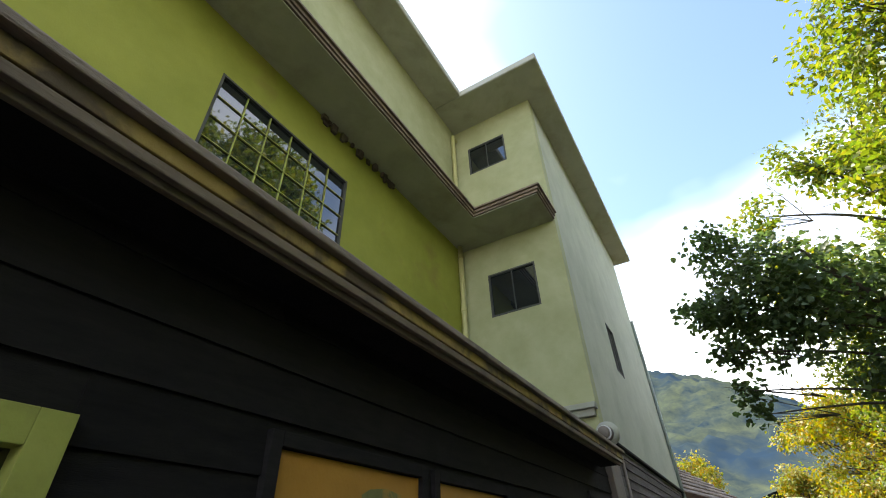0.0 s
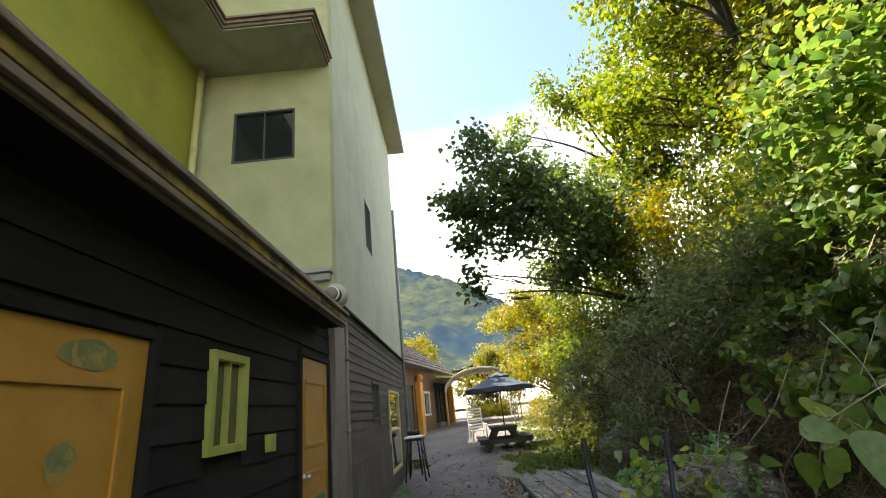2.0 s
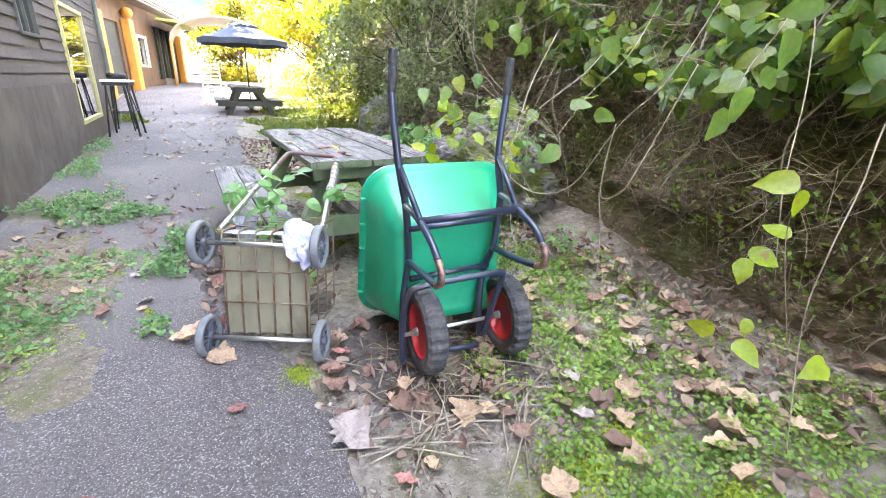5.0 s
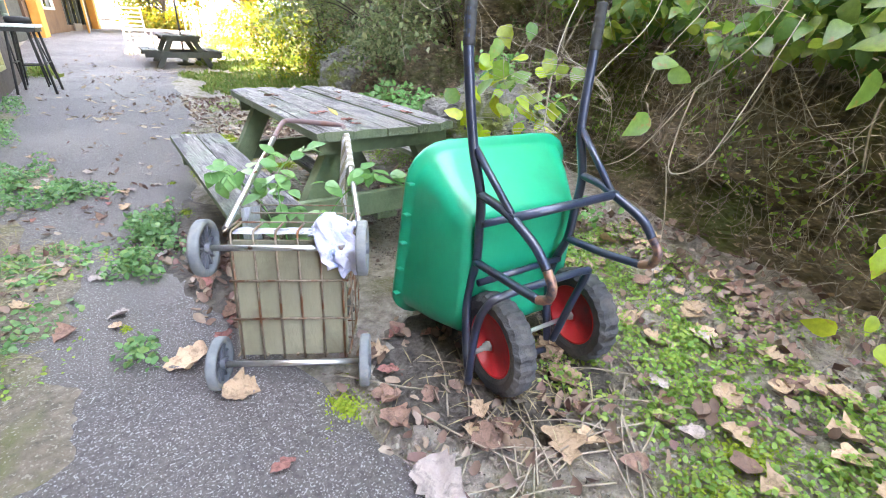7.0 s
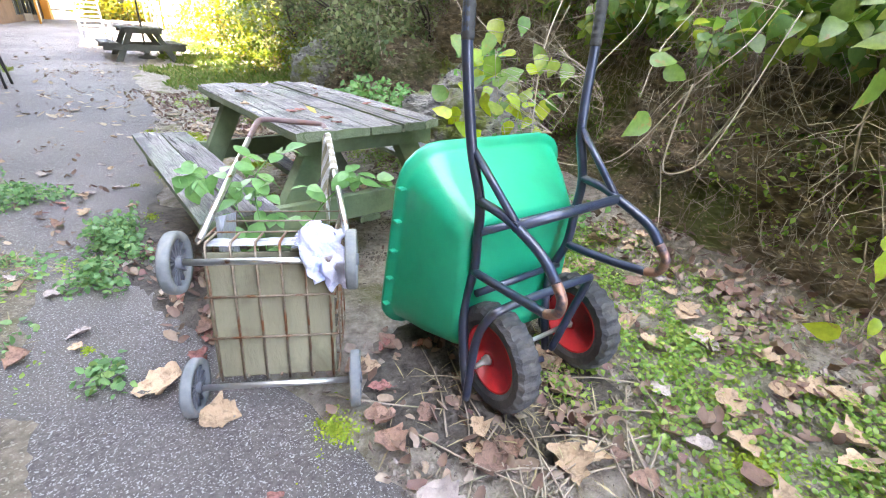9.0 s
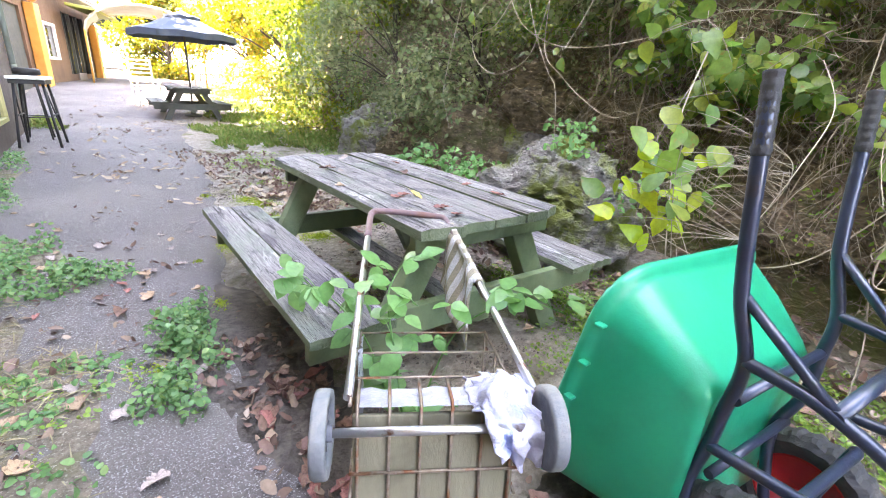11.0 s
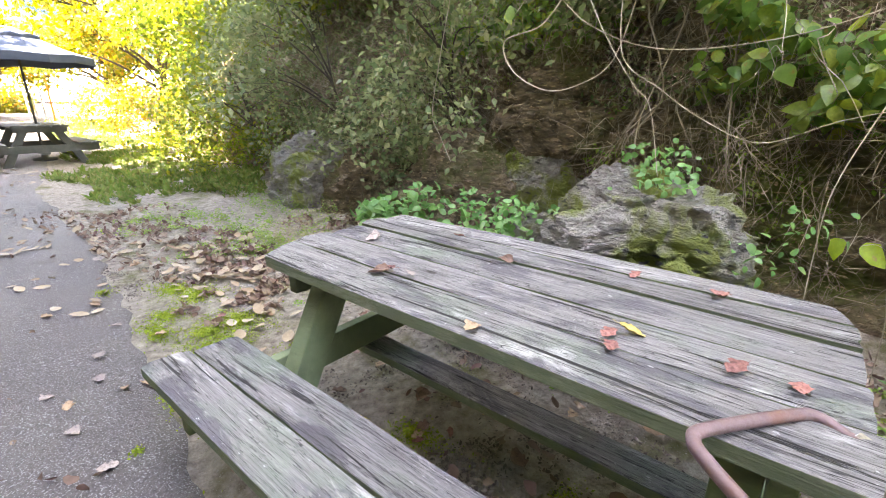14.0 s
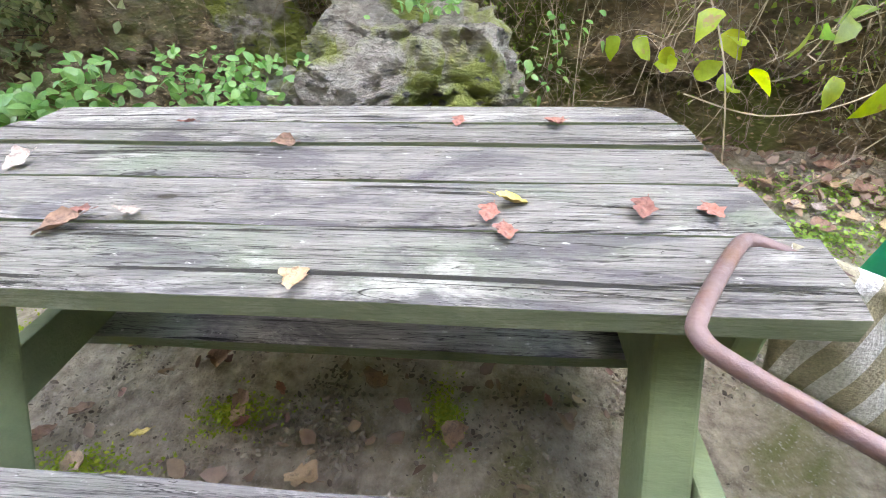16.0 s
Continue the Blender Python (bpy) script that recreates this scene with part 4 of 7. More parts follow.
def far_house():
    """Local axes: x towards the lane, y along the front, z up."""
    top = thing("far_house", FAR_M, "low brown boarded house with orange posts and shingled roof", "house")
    rects = {"door": (1.2, 2.9, 0.3, 2.9), "win": (4.85, 6.2, 1.4, 2.65), "big": (7.4, 10.6, 0.9, 3.2)}
    # wall and roof extended out of view at low y to shade the lane
    bm = wall_cells(bmesh.new(), "x", -0.2, 0.0, -5.6, 13.0, -1.0, 3.85, list(rects.values()))
    box(bm, -6.0, -0.2, -5.6, -5.4, -1.0, 3.85)
    box(bm, -6.0, -0.2, 12.8, 13.0, -0.2, 3.85)
    part("wall", bm, M_brown_wall, top)
    # front roof: a hipped slope with courses of shingles
    bm = bmesh.new()
    vs = [bm.verts.new(p) for p in ((0.5, -5.7, 3.74), (0.5, 13.2, 3.74), (-3.0, 9.6, 6.5), (-3.0, -4.6, 6.5), (-6.2, -5.7, 3.74), (-6.2, 13.2, 3.74))]
    for f4 in ((0, 1, 2, 3), (1, 5, 2), (5, 4, 3, 2), (4, 0, 3), (0, 4, 5, 1)):
        bm.faces.new([vs[i] for i in f4])
    roof = part("roof", bm, M_shingle, top)
    for k in range(9):
        z0, x0 = 3.75 + 0.315 * k, 0.56 - 0.4 * k
        bm = bmesh.new()
        box(bm, x0 - 0.42, x0, -5.8 + 0.13 * k, 13.3 - 0.42 * k, z0, z0 + 0.07, None, 0.01)
        part("shingle_course", bm, M_shingle, roof)
    bm = bmesh.new()
    lathe(bm, [(0.3, 0), (0.32, 0.3), (0.24, 0.34), (0.24, 0.9)], 4, Matrix.Translation((-2.6, 9.0, 5.2)))
    part("chimney", bm, M_brown_wall, top)
    bm = bmesh.new()
    for r in ((4.85, 4.95), (6.1, 6.2)):
        box(bm, -0.06, 0.03, r[0], r[1], 1.4, 2.65)
    for z in (1.4, 2.55):
        box(bm, -0.06, 0.03, 4.95, 6.1, z, z + 0.1)
    w = part("window", bm, M_white, top, "white-framed window")
    bm = bmesh.new()
    box(bm, -0.1, -0.08, 4.9, 6.15, 1.45, 2.6)
    part("pane", bm, M_glass, w)
    bm = bmesh.new()
    for y in (7.4, 8.4, 9.5, 10.5):
        box(bm, -0.08, 0.02, y, y + 0.1, 0.9, 3.2)
    w = part("window", bm, M_darkwood, top, "dark shop window")
    bm = bmesh.new()
    box(bm, -0.12, -0.1, 7.4, 10.6, 0.9, 3.2)
    part("pane", bm, M_glass, w)
    bm = bmesh.new()
    box(bm, -0.12, -0.08, 1.2, 2.9, 0.2, 2.9)
    part("door", bm, M_darkwood, top)
    for y, wd in ((3.2, 0.55), (0.2, 0.4), (11.4, 0.5)):
        bm = bmesh.new()
        box(bm, 0.02, 0.3, y, y + wd, 0.0, 3.05, None, 0.03)
        post = part("post", bm, M_orange, top, "orange painted post")
    bm = bmesh.new()
    bmesh.ops.create_icosphere(bm, subdivisions=2, radius=0.2, matrix=Matrix.Translation((0.2, 3.5, 3.28)))
    part("globe_light", bm, M_orange, top, "yellow globe light", True)
    bm = bmesh.new()
    box(bm, 0.0, 0.9, 6.6, 11.2, 3.4, 3.5, pose(0, 0, 0, 0, 6, 0), 0.01)
    part("awning", bm, M_lime, top, "pale awning board")
    bm = bmesh.new()
    box(bm, 0.02, 0.07, 8.2, 9.4, 0.45, 0.95, None, 0.01)
    part("air_grille", bm, M_post, top)
    return top


far_house()


# ---- tent shelter behind the far table ----
def tent():
    top = thing("tent_shelter", Matrix.Translation((2.4, 28.0, ground_z(2.4, 28.0))), "pale arched tarpaulin shelter on thin poles", "tent")
    n = 12
    span, depth = 4.2, 5.0
    verts, faces = [], []
    for j in range(2):
        for k in range(n + 1):
            a = math.pi * k / n
            verts.append((-span / 2 * math.cos(a), j * depth, 2.0 + 1.15 * math.sin(a)))
    for j in range(2):
        for k in range(n + 1):
            x, y, z = verts[j * (n + 1) + k]
            verts.append((x * 0.985, y, z - 0.03))
    q = n + 1
    for k in range(n):
        faces.append((k, k + 1, q + k + 1, q + k))
        faces.append((2 * q + k, 3 * q + k, 3 * q + k + 1, 2 * q + k + 1))
        faces.append((k, 2 * q + k, 2 * q + k + 1, k + 1))
    part_ob = new("canopy", fast_mesh("canopy", verts, faces, M_tent, True))
    part_ob.parent = top
    for x in (-2.08, 2.08):
        for y in (0.05, 1.6, 3.3, 4.95):
            bm = bmesh.new()
            tube(bm, [(x, y, -0.1), (x, y, 2.02)], 0.035, 8)
            part("pole", bm, M_white if y > 1 else M_orange, top)
    for y in (0.05, 4.95):
        bm = bmesh.new()
        tube(bm, [(-2.06 * math.cos(math.pi * k / 10), y, 1.97 + 1.12 * math.sin(math.pi * k / 10)) for k in range(11)], 0.03, 6)
        part("hoop", bm, M_white, top)


tent()


# ---- picnic tables ----
def plank(bm, x0, x1, y0, y1, z0, z1, clip=(0, 0, 0, 0), seed=0, rows=26):
    """A worn board along y; clip: how far its four corners are cut (near left, near right, far left, far right)."""
    top, bot = [], []
    cols = 5
    for j in range(rows + 1):
        v = j / rows
        for i in range(cols + 1):
            u = i / cols
            a = y0 + clip[0] * (1 - u) + clip[1] * u
            b = y1 - clip[2] * (1 - u) - clip[3] * u
            y = a + (b - a) * v
            edge = 0.006 * noise.noise((seed * 3.1, y * 3.0, 0 if i == 0 else 5)) if i in (0, cols) else 0.0
            x = x0 + (x1 - x0) * u + edge
            sag = -0.006 if i in (0, cols) else 0.0
            warp = 0.006 * noise.noise((x * 5 + seed, y * 1.4, seed * 1.7)) + 0.004 * noise.noise((x * 26 + seed, y * 2.5, seed))
            if j in (0, rows):
                y += 0.012 * noise.noise((x * 30, seed, j))
            top.append(bm.verts.new((x, y, z1 + warp + sag)))
            bot.append(bm.verts.new((x, y, z0)))
    c = cols + 1
    for j in range(rows):
        for i in range(cols):
            bm.faces.new((top[j * c + i], top[j * c + i + 1], top[(j + 1) * c + i + 1], top[(j + 1) * c + i]))
            bm.faces.new((bot[j * c + i], bot[(j + 1) * c + i], bot[(j + 1) * c + i + 1], bot[j * c + i + 1]))
        bm.faces.new((top[j * c], top[(j + 1) * c], bot[(j + 1) * c], bot[j * c]))
        bm.faces.new((top[j * c + cols], bot[j * c + cols], bot[(j + 1) * c + cols], top[(j + 1) * c + cols]))
    for i in range(cols):
        bm.faces.new((top[i], bot[i], bot[i + 1], top[i + 1]))
        e = rows * c + i
        bm.faces.new((top[e], top[e + 1], bot[e + 1], bot[e]))
    return bm


def picnic_table(m, label, board_mat, leg_mat, low=-0.06):
    """Local axes: x across, y along, z up from the ground; top 0.88 by 1.9 m."""
    top = thing("picnic_table", m, label, "table", "picnic tables")
    edges = [-0.44, -0.238, -0.046, 0.148, 0.298, 0.44]
    near_end = (-0.985, -0.955, -0.95, -0.945, -0.94)
    for k in range(5):
        bm = bmesh.new()
        clip = (0.035, 0, 0.085, 0.0) if k == 0 else (0, 0.06, 0.0, 0.02) if k == 4 else (0, 0, 0, 0)
        plank(bm, edges[k] + 0.006, edges[k + 1] - 0.006, near_end[k], 0.95 - 0.02 * ((k + 1) % 2), 0.69, 0.738 - 0.003 * (k % 3), clip, k + 1)
        part("tabletop_board", bm, board_mat, top, "grey weathered board")
    for side in (-1, 1):
        for k in range(2):
            bm = bmesh.new()
            x0 = side * 0.88 if side < 0 else 0.54
            x0 = (-0.89 + 0.175 * k) if side < 0 else (0.54 + 0.175 * k)
            plank(bm, x0, x0 + 0.168, -0.97, 0.97 - 0.03 * k, 0.36, 0.4, (0, 0, 0, 0), 11 + k + side * 3)
            part("seat_board", bm, board_mat, top, "grey weathered seat board")
    for y in (-0.77, 0.65):
        for side in (-1, 1):
            bm = bmesh.new()
            beam(bm, (side * 0.62, y, low), (side * 0.22, y, 0.7), 0.125, 0.088, (0, 1, 0), 0.008)
            part("leg", bm, leg_mat, top)
        out = (y + 0.046, y + 0.092) if y > 0 else (y - 0.092, y - 0.046)
        bm = bmesh.new()
        box(bm, -0.86, 0.86, out[0], out[1], 0.225, 0.36, None, 0.006)
        part("cross_beam", bm, leg_mat, top)
        bm = bmesh.new()
        box(bm, -0.4, 0.4, out[0], out[1], 0.6, 0.69, None, 0.006)
        part("top_batten", bm, leg_mat, top)
    bm = bmesh.new()
    plank(bm, -0.075, 0.06, -0.86, 0.83, 0.185, 0.225, (0, 0, 0, 0), 31)
    part("stretcher", bm, board_mat, top, "low weathered board lying between the trestles")
    return top


picnic_table(pose(1.905, 6.235, 0.03, 0, 0, 1.0), "weathered grey picnic table with green-stained legs and built-in benches", M_plank, M_woodgreen)
FAR_TABLE = Matrix.Translation((2.35, 17.85, ground_z(2.3, 17.8)))
picnic_table(FAR_TABLE, "dark picnic table standing under the navy parasol", M_darkwood, M_darkwood)


def parasol(m):
    top = thing("parasol", m, "open navy canvas parasol with a vented top on a dark pole", "parasol")
    bm = bmesh.new()
    tube(bm, [(0, 0, 0.0), (0, 0, 2.45)], 0.022, 10)
    part("pole", bm, M_darkwood, top)
    bm = bmesh.new()
    lathe(bm, [(0.2, 0.0), (0.2, 0.05), (0.06, 0.07), (0.05, 0.3)], 16)
    part("base", bm, M_darkwood, top)
    n = 8
    for name, r0, z0, r1, z1, drop in (("canopy", 1.25, 1.98, 0.32, 2.36, 0.14), ("vent", 0.42, 2.36, 0.02, 2.52, 0.05)):
        bm = bmesh.new()
        outer, mid, low, inn = [], [], [], []
        for k in range(n * 2):
            a = math.pi * k / n + 0.2
            rr = 1.0 if k % 2 == 0 else 0.955
            c, s = math.cos(a), math.sin(a)
            outer.append(bm.verts.new((r0 * rr * c, r0 * rr * s, z0 + (0.03 if k % 2 else 0))))
            mid.append(bm.verts.new(((r0 + r1) / 2 * rr * c, (r0 + r1) / 2 * rr * s, z0 + (z1 - z0) * 0.42)))
            inn.append(bm.verts.new((r1 * c, r1 * s, z1)))
            low.append(bm.verts.new((r0 * rr * 1.005 * c, r0 * rr * 1.005 * s, z0 - drop + (0.03 if k % 2 else 0))))
        q = n * 2
        for k in range(q):
            j = (k + 1) % q
            bm.faces.new((inn[k], mid[k], mid[j], inn[j]))
            bm.faces.new((mid[k], outer[k], outer[j], mid[j]))
            bm.faces.new((outer[k], low[k], low[j], outer[j]))
        bm.faces.new(inn)
        ob = part(name, bm, M_umbrella, top)
        sol = ob.modifiers.new("thick", "SOLIDIFY")
        sol.thickness = 0.008
    for k in range(n):
        a = 2 * math.pi * k / n + 0.2
        bm = bmesh.new()
        tube(bm, [(0, 0, 2.38), (0.78 * math.cos(a), 0.78 * math.sin(a), 2.1), (1.2 * math.cos(a), 1.2 * math.sin(a), 1.97)], 0.008, 5)
        part("rib", bm, M_darkwood, top)


parasol(FAR_TABLE @ Matrix.Translation((0.08, 0.0, 0.0)))


# ---- bar table, stools' frame and white chair ----
def bar_table(m):
    top = thing("bar_table", m, "tall white-topped bar table with black crossed legs", "table")
    bm = bmesh.new()
    box(bm, -0.22, 0.22, -0.3, 0.3, 0.95, 0.99, None, 0.008)
    part("tabletop", bm, M_white, top, "white tabletop")
    bm = bmesh.new()
    box(bm, -0.2, 0.2, -0.27, 0.27, 0.89, 0.95)
    part("apron", bm, M_grip, top)
    for sx in (-1, 1):
        for sy in (-1, 1):
            bm = bmesh.new()
            tube(bm, [(sx * 0.16, sy * 0.2, 0.92), (sx * 0.24, sy * 0.3, 0.0)], 0.018, 8)
            part("leg", bm, M_grip, top)
    for sx in (-1, 1):
        bm = bmesh.new()
        tube(bm, [(sx * 0.17, -0.2, 0.85), (sx * 0.24, 0.29, 0.05)], 0.012, 6)
        tube(bm, [(sx * 0.2, -0.25, 0.45), (sx * 0.2, 0.25, 0.45)], 0.012, 6)
        part("brace", bm, M_grip, top)


bar_table(pose(-0.27, 13.1, 0.09, 0, 0, -4))


def bar_stool(m):
    top = thing("bar_stool", m, "black metal bar stool with a padded seat", "stool")
    bm = bmesh.new()
    lathe(bm, [(0.15, 0.98), (0.17, 1.0), (0.17, 1.06), (0.14, 1.08), (0.0, 1.085)], 20)
    part("seat", bm, M_grip, top)
    for k in range(4):
        a = math.pi / 4 + math.pi / 2 * k
        bm = bmesh.new()
        tube(bm, [(0.1 * math.cos(a), 0.1 * math.sin(a), 1.0), (0.22 * math.cos(a), 0.22 * math.sin(a), 0)], 0.014, 6)
        part("leg", bm, M_grip, top)
    bm = bmesh.new()
    tube(bm, [(0.18 * math.cos(a), 0.18 * math.sin(a), 0.35) for a in (2 * math.pi * k / 16 for k in range(17))], 0.01, 6)
    part("foot_ring", bm, M_grip, top)


bar_stool(pose(-0.36, 13.85, 0.1))


def white_chair(m):
    top = thing("slat_chair", m, "white slatted high-backed garden chair", "chair")
    for x in (-0.28, 0.28):
        bm = bmesh.new()
        beam(bm, (x, 0.0, 0), (x, 0.12, 1.25), 0.04, 0.05)
        part("back_post", bm, M_white, top)
        bm = bmesh.new()
        beam(bm, (x, -0.5, 0), (x, -0.5, 0.62), 0.04, 0.05, (0, 1, 0))
        part("leg", bm, M_white, top)
        bm = bmesh.new()
        beam(bm, (x, -0.55, 0.62), (x, 0.08, 0.66), 0.07, 0.025)
        part("arm", bm, M_white, top)
    for k in range(7):
        bm = bmesh.new()
        z = 0.5 + 0.115 * k
        box(bm, -0.28, 0.28, 0.02 + 0.095 * (z - 0.2), 0.04 + 0.095 * (z - 0.2), z, z + 0.05)
        part("back_slat", bm, M_white, top)
    for k in range(5):
        bm = bmesh.new()
        box(bm, -0.27, 0.27, -0.5 + 0.1 * k, -0.42 + 0.1 * k, 0.41, 0.435)
        part("seat_slat", bm, M_white, top)


white_chair(pose(1.55, 20.4, ground_z(1.5, 20.4), 0, 0, 12))


# ---- wheelbarrow, tipped up on its nose ----
BX, BY = 1.85, 4.2
barrow = thing("wheelbarrow", Matrix.Translation((BX, BY, 0.02)), "green plastic two-wheeled wheelbarrow tipped up on end, navy tube frame", "wheelbarrow")


def bp(x, y, z):
    return Vector((x - BX, y - BY, z - 0.02))


def rounded_rect(cx, cz, hw, hh, r, n=5):
    pts = []
    for sx, sz, a0 in ((1, 1, 0), (-1, 1, 90), (-1, -1, 180), (1, -1, 270)):
        for k in range(n + 1):
            a = radians(a0 + 90 * k / n)
            pts.append((cx + sx * (hw - r) + r * math.cos(a), cz + sz * (hh - r) + r * math.sin(a)))
    return pts


def tub():
    bm = bmesh.new()
    # sections from the flat floor of the tub to its rim: depth along y, centre height, half width, half height, corner radius
    secs = [(4.225, 0.42, 0.19, 0.195, 0.05), (4.213, 0.42, 0.228, 0.232, 0.06), (4.235, 0.425, 0.243, 0.25, 0.07), (4.38, 0.445, 0.285, 0.315, 0.085), (4.515, 0.455, 0.322, 0.372, 0.13), (4.54, 0.457, 0.332, 0.382, 0.135), (4.545, 0.457, 0.352, 0.405, 0.15), (4.565, 0.457, 0.355, 0.408, 0.15), (4.575, 0.457, 0.35, 0.403, 0.15), (4.567, 0.457, 0.322, 0.375, 0.13), (4.4, 0.445, 0.275, 0.305, 0.085), (4.25, 0.425, 0.23, 0.24, 0.07), (4.24, 0.42, 0.2, 0.2, 0.05)]
    rings = []
    for y, cz, hw, hh, r in secs:
        ring = []
        for x, z in rounded_rect(1.864 + 0.2 * max(0.0, y - 4.25), cz, hw * 1.06, hh * 1.02, r):
            lean = 0.2 * (0.45 - z) * min(1.0, max(0.1, (y - 4.2) / 0.3))
            ring.append(bm.verts.new(bp(x, y + lean - 0.1 * (x - 1.865), z)))
        rings.append(ring)
    for a, b in zip(rings, rings[1:]):
        q = len(a)
        for k in range(q):
            fc = bm.faces.new((a[k], a[(k + 1) % q], b[(k + 1) % q], b[k]))
            fc.smooth = True
    bm.faces.new(rings[0])
    bm.faces.new(rings[-1][::-1])
    ob = part("tub", bm, M_tub, barrow, "bright green moulded plastic tub", False)
    for p in ob.data.polygons:
        p.use_smooth = True
    # small gussets under the rim
    for k in range(5):
        z = 0.2 + 0.13 * k
        for sx in (-1, 1):
            bm = bmesh.new()
            x = 1.913 + sx * 0.36
            y = 4.53 + 0.2 * (0.45 - z) - 0.1 * (x - 1.865)
            box(bm, -0.012, 0.012, -0.014, 0.014, -0.004, 0.004, Matrix.Translation(bp(x, y, z)), 0.003)
            part("gusset", bm, M_tub, ob)
    return ob


tub()


def bent(pts, r, mat, name, label="", steps=6, n=10, taper=1.0):
    bm = bmesh.new()
    tube(bm, smooth_path([bp(*p) for p in pts], steps), r, n, taper)
    return part(name, bm, mat, barrow, label)


HL = [(1.622, 4.30, 1.345), (1.605, 4.275, 1.18), (1.622, 4.243, 0.913), (1.634, 4.2, 0.756), (1.652, 4.215, 0.6), (1.66, 4.225, 0.496), (1.645, 4.24, 0.36), (1.62, 4.2, 0.2), (1.6, 4.14, 0.06)]
HR = [(2.142, 4.255, 1.335), (2.118, 4.235, 1.18), (2.075, 4.2, 0.946), (2.07, 4.155, 0.777), (2.062, 4.155, 0.65), (2.05, 4.155, 0.533), (2.03, 4.19, 0.4), (2.0, 4.16, 0.25), (1.99, 4.12, 0.1)]
left_bar = bent(HL, 0.016, M_navy, "side_tube", "dark navy steel tube")
right_bar = bent(HR, 0.016, M_navy, "side_tube", "dark navy steel tube")
for bar, h in ((left_bar, HL), (right_bar, HR)):
    bm = bmesh.new()
    a, b = bp(*h[0]), bp(*h[1])
    tube(bm, [a + (b - a) * (-0.03 + 0.95 * k / 27) for k in range(28)], [0.0178 + (0.0014 if k % 4 < 2 else 0.0) for k in range(28)], 12)
    part("grip", bm, M_grip, bar, "black ribbed rubber grip")
bent([(1.632, 4.2, 0.76), (1.622, 4.1, 0.755), (1.62, 4.03, 0.738), (1.617, 3.93, 0.695), (1.618, 3.87, 0.64)], 0.0145, M_navy, "stand_leg")
bent([(1.618, 3.87, 0.64), (1.62, 3.845, 0.6), (1.622, 3.852, 0.555), (1.625, 3.89, 0.53)], 0.0146, M_copper, "stand_bend", "bare worn bend of the stand")
bent([(1.625, 3.89, 0.53), (1.64, 4.03, 0.515), (1.655, 4.22, 0.5)], 0.0145, M_navy, "stand_leg")
bent([(2.07, 4.155, 0.78), (2.055, 4.06, 0.775), (2.048, 3.997, 0.757), (2.05, 3.88, 0.71), (2.053, 3.83, 0.66)], 0.0145, M_navy, "stand_leg")
bent([(2.053, 3.83, 0.66), (2.055, 3.8, 0.62), (2.056, 3.81, 0.575), (2.056, 3.85, 0.555)], 0.0146, M_copper, "stand_bend", "bare worn bend of the stand")
bent([(2.056, 3.85, 0.555), (2.05, 3.99, 0.54), (2.048, 4.15, 0.533)], 0.0145, M_navy, "stand_leg")
bent([(1.628, 4.244, 0.91), (1.622, 4.03, 0.742)], 0.012, M_navy, "brace")
bent([(2.074, 4.2, 0.945), (2.048, 4.0, 0.757)], 0.012, M_navy, "brace")
bent([(1.61, 4.03, 0.74), (2.06, 3.995, 0.757)], 0.015, M_navy, "cross_tube")
bent([(1.64, 4.195, 0.655), (2.062, 4.155, 0.67)], 0.013, M_navy, "cross_tube")
bent([(1.66, 4.205, 0.42), (2.04, 4.17, 0.44)], 0.013, M_navy, "cross_tube")
bent([(1.588, 4.13, 0.05), (1.586, 4.11, 0.3), (1.592, 4.07, 0.42), (1.64, 4.05, 0.455), (1.8, 4.03, 0.468), (1.98, 4.01, 0.475), (2.02, 4.02, 0.445), (2.0, 4.05, 0.3), (1.985, 4.09, 0.12)], 0.0145, M_navy, "axle_fork")
bent([(1.79, 4.17, 0.035), (1.985, 4.12, 0.05)], 0.013, M_navy, "foot_tube")
bent([(1.59, 4.105, 0.21), (2.15, 4.085, 0.207)], 0.009, M_bolt, "axle")


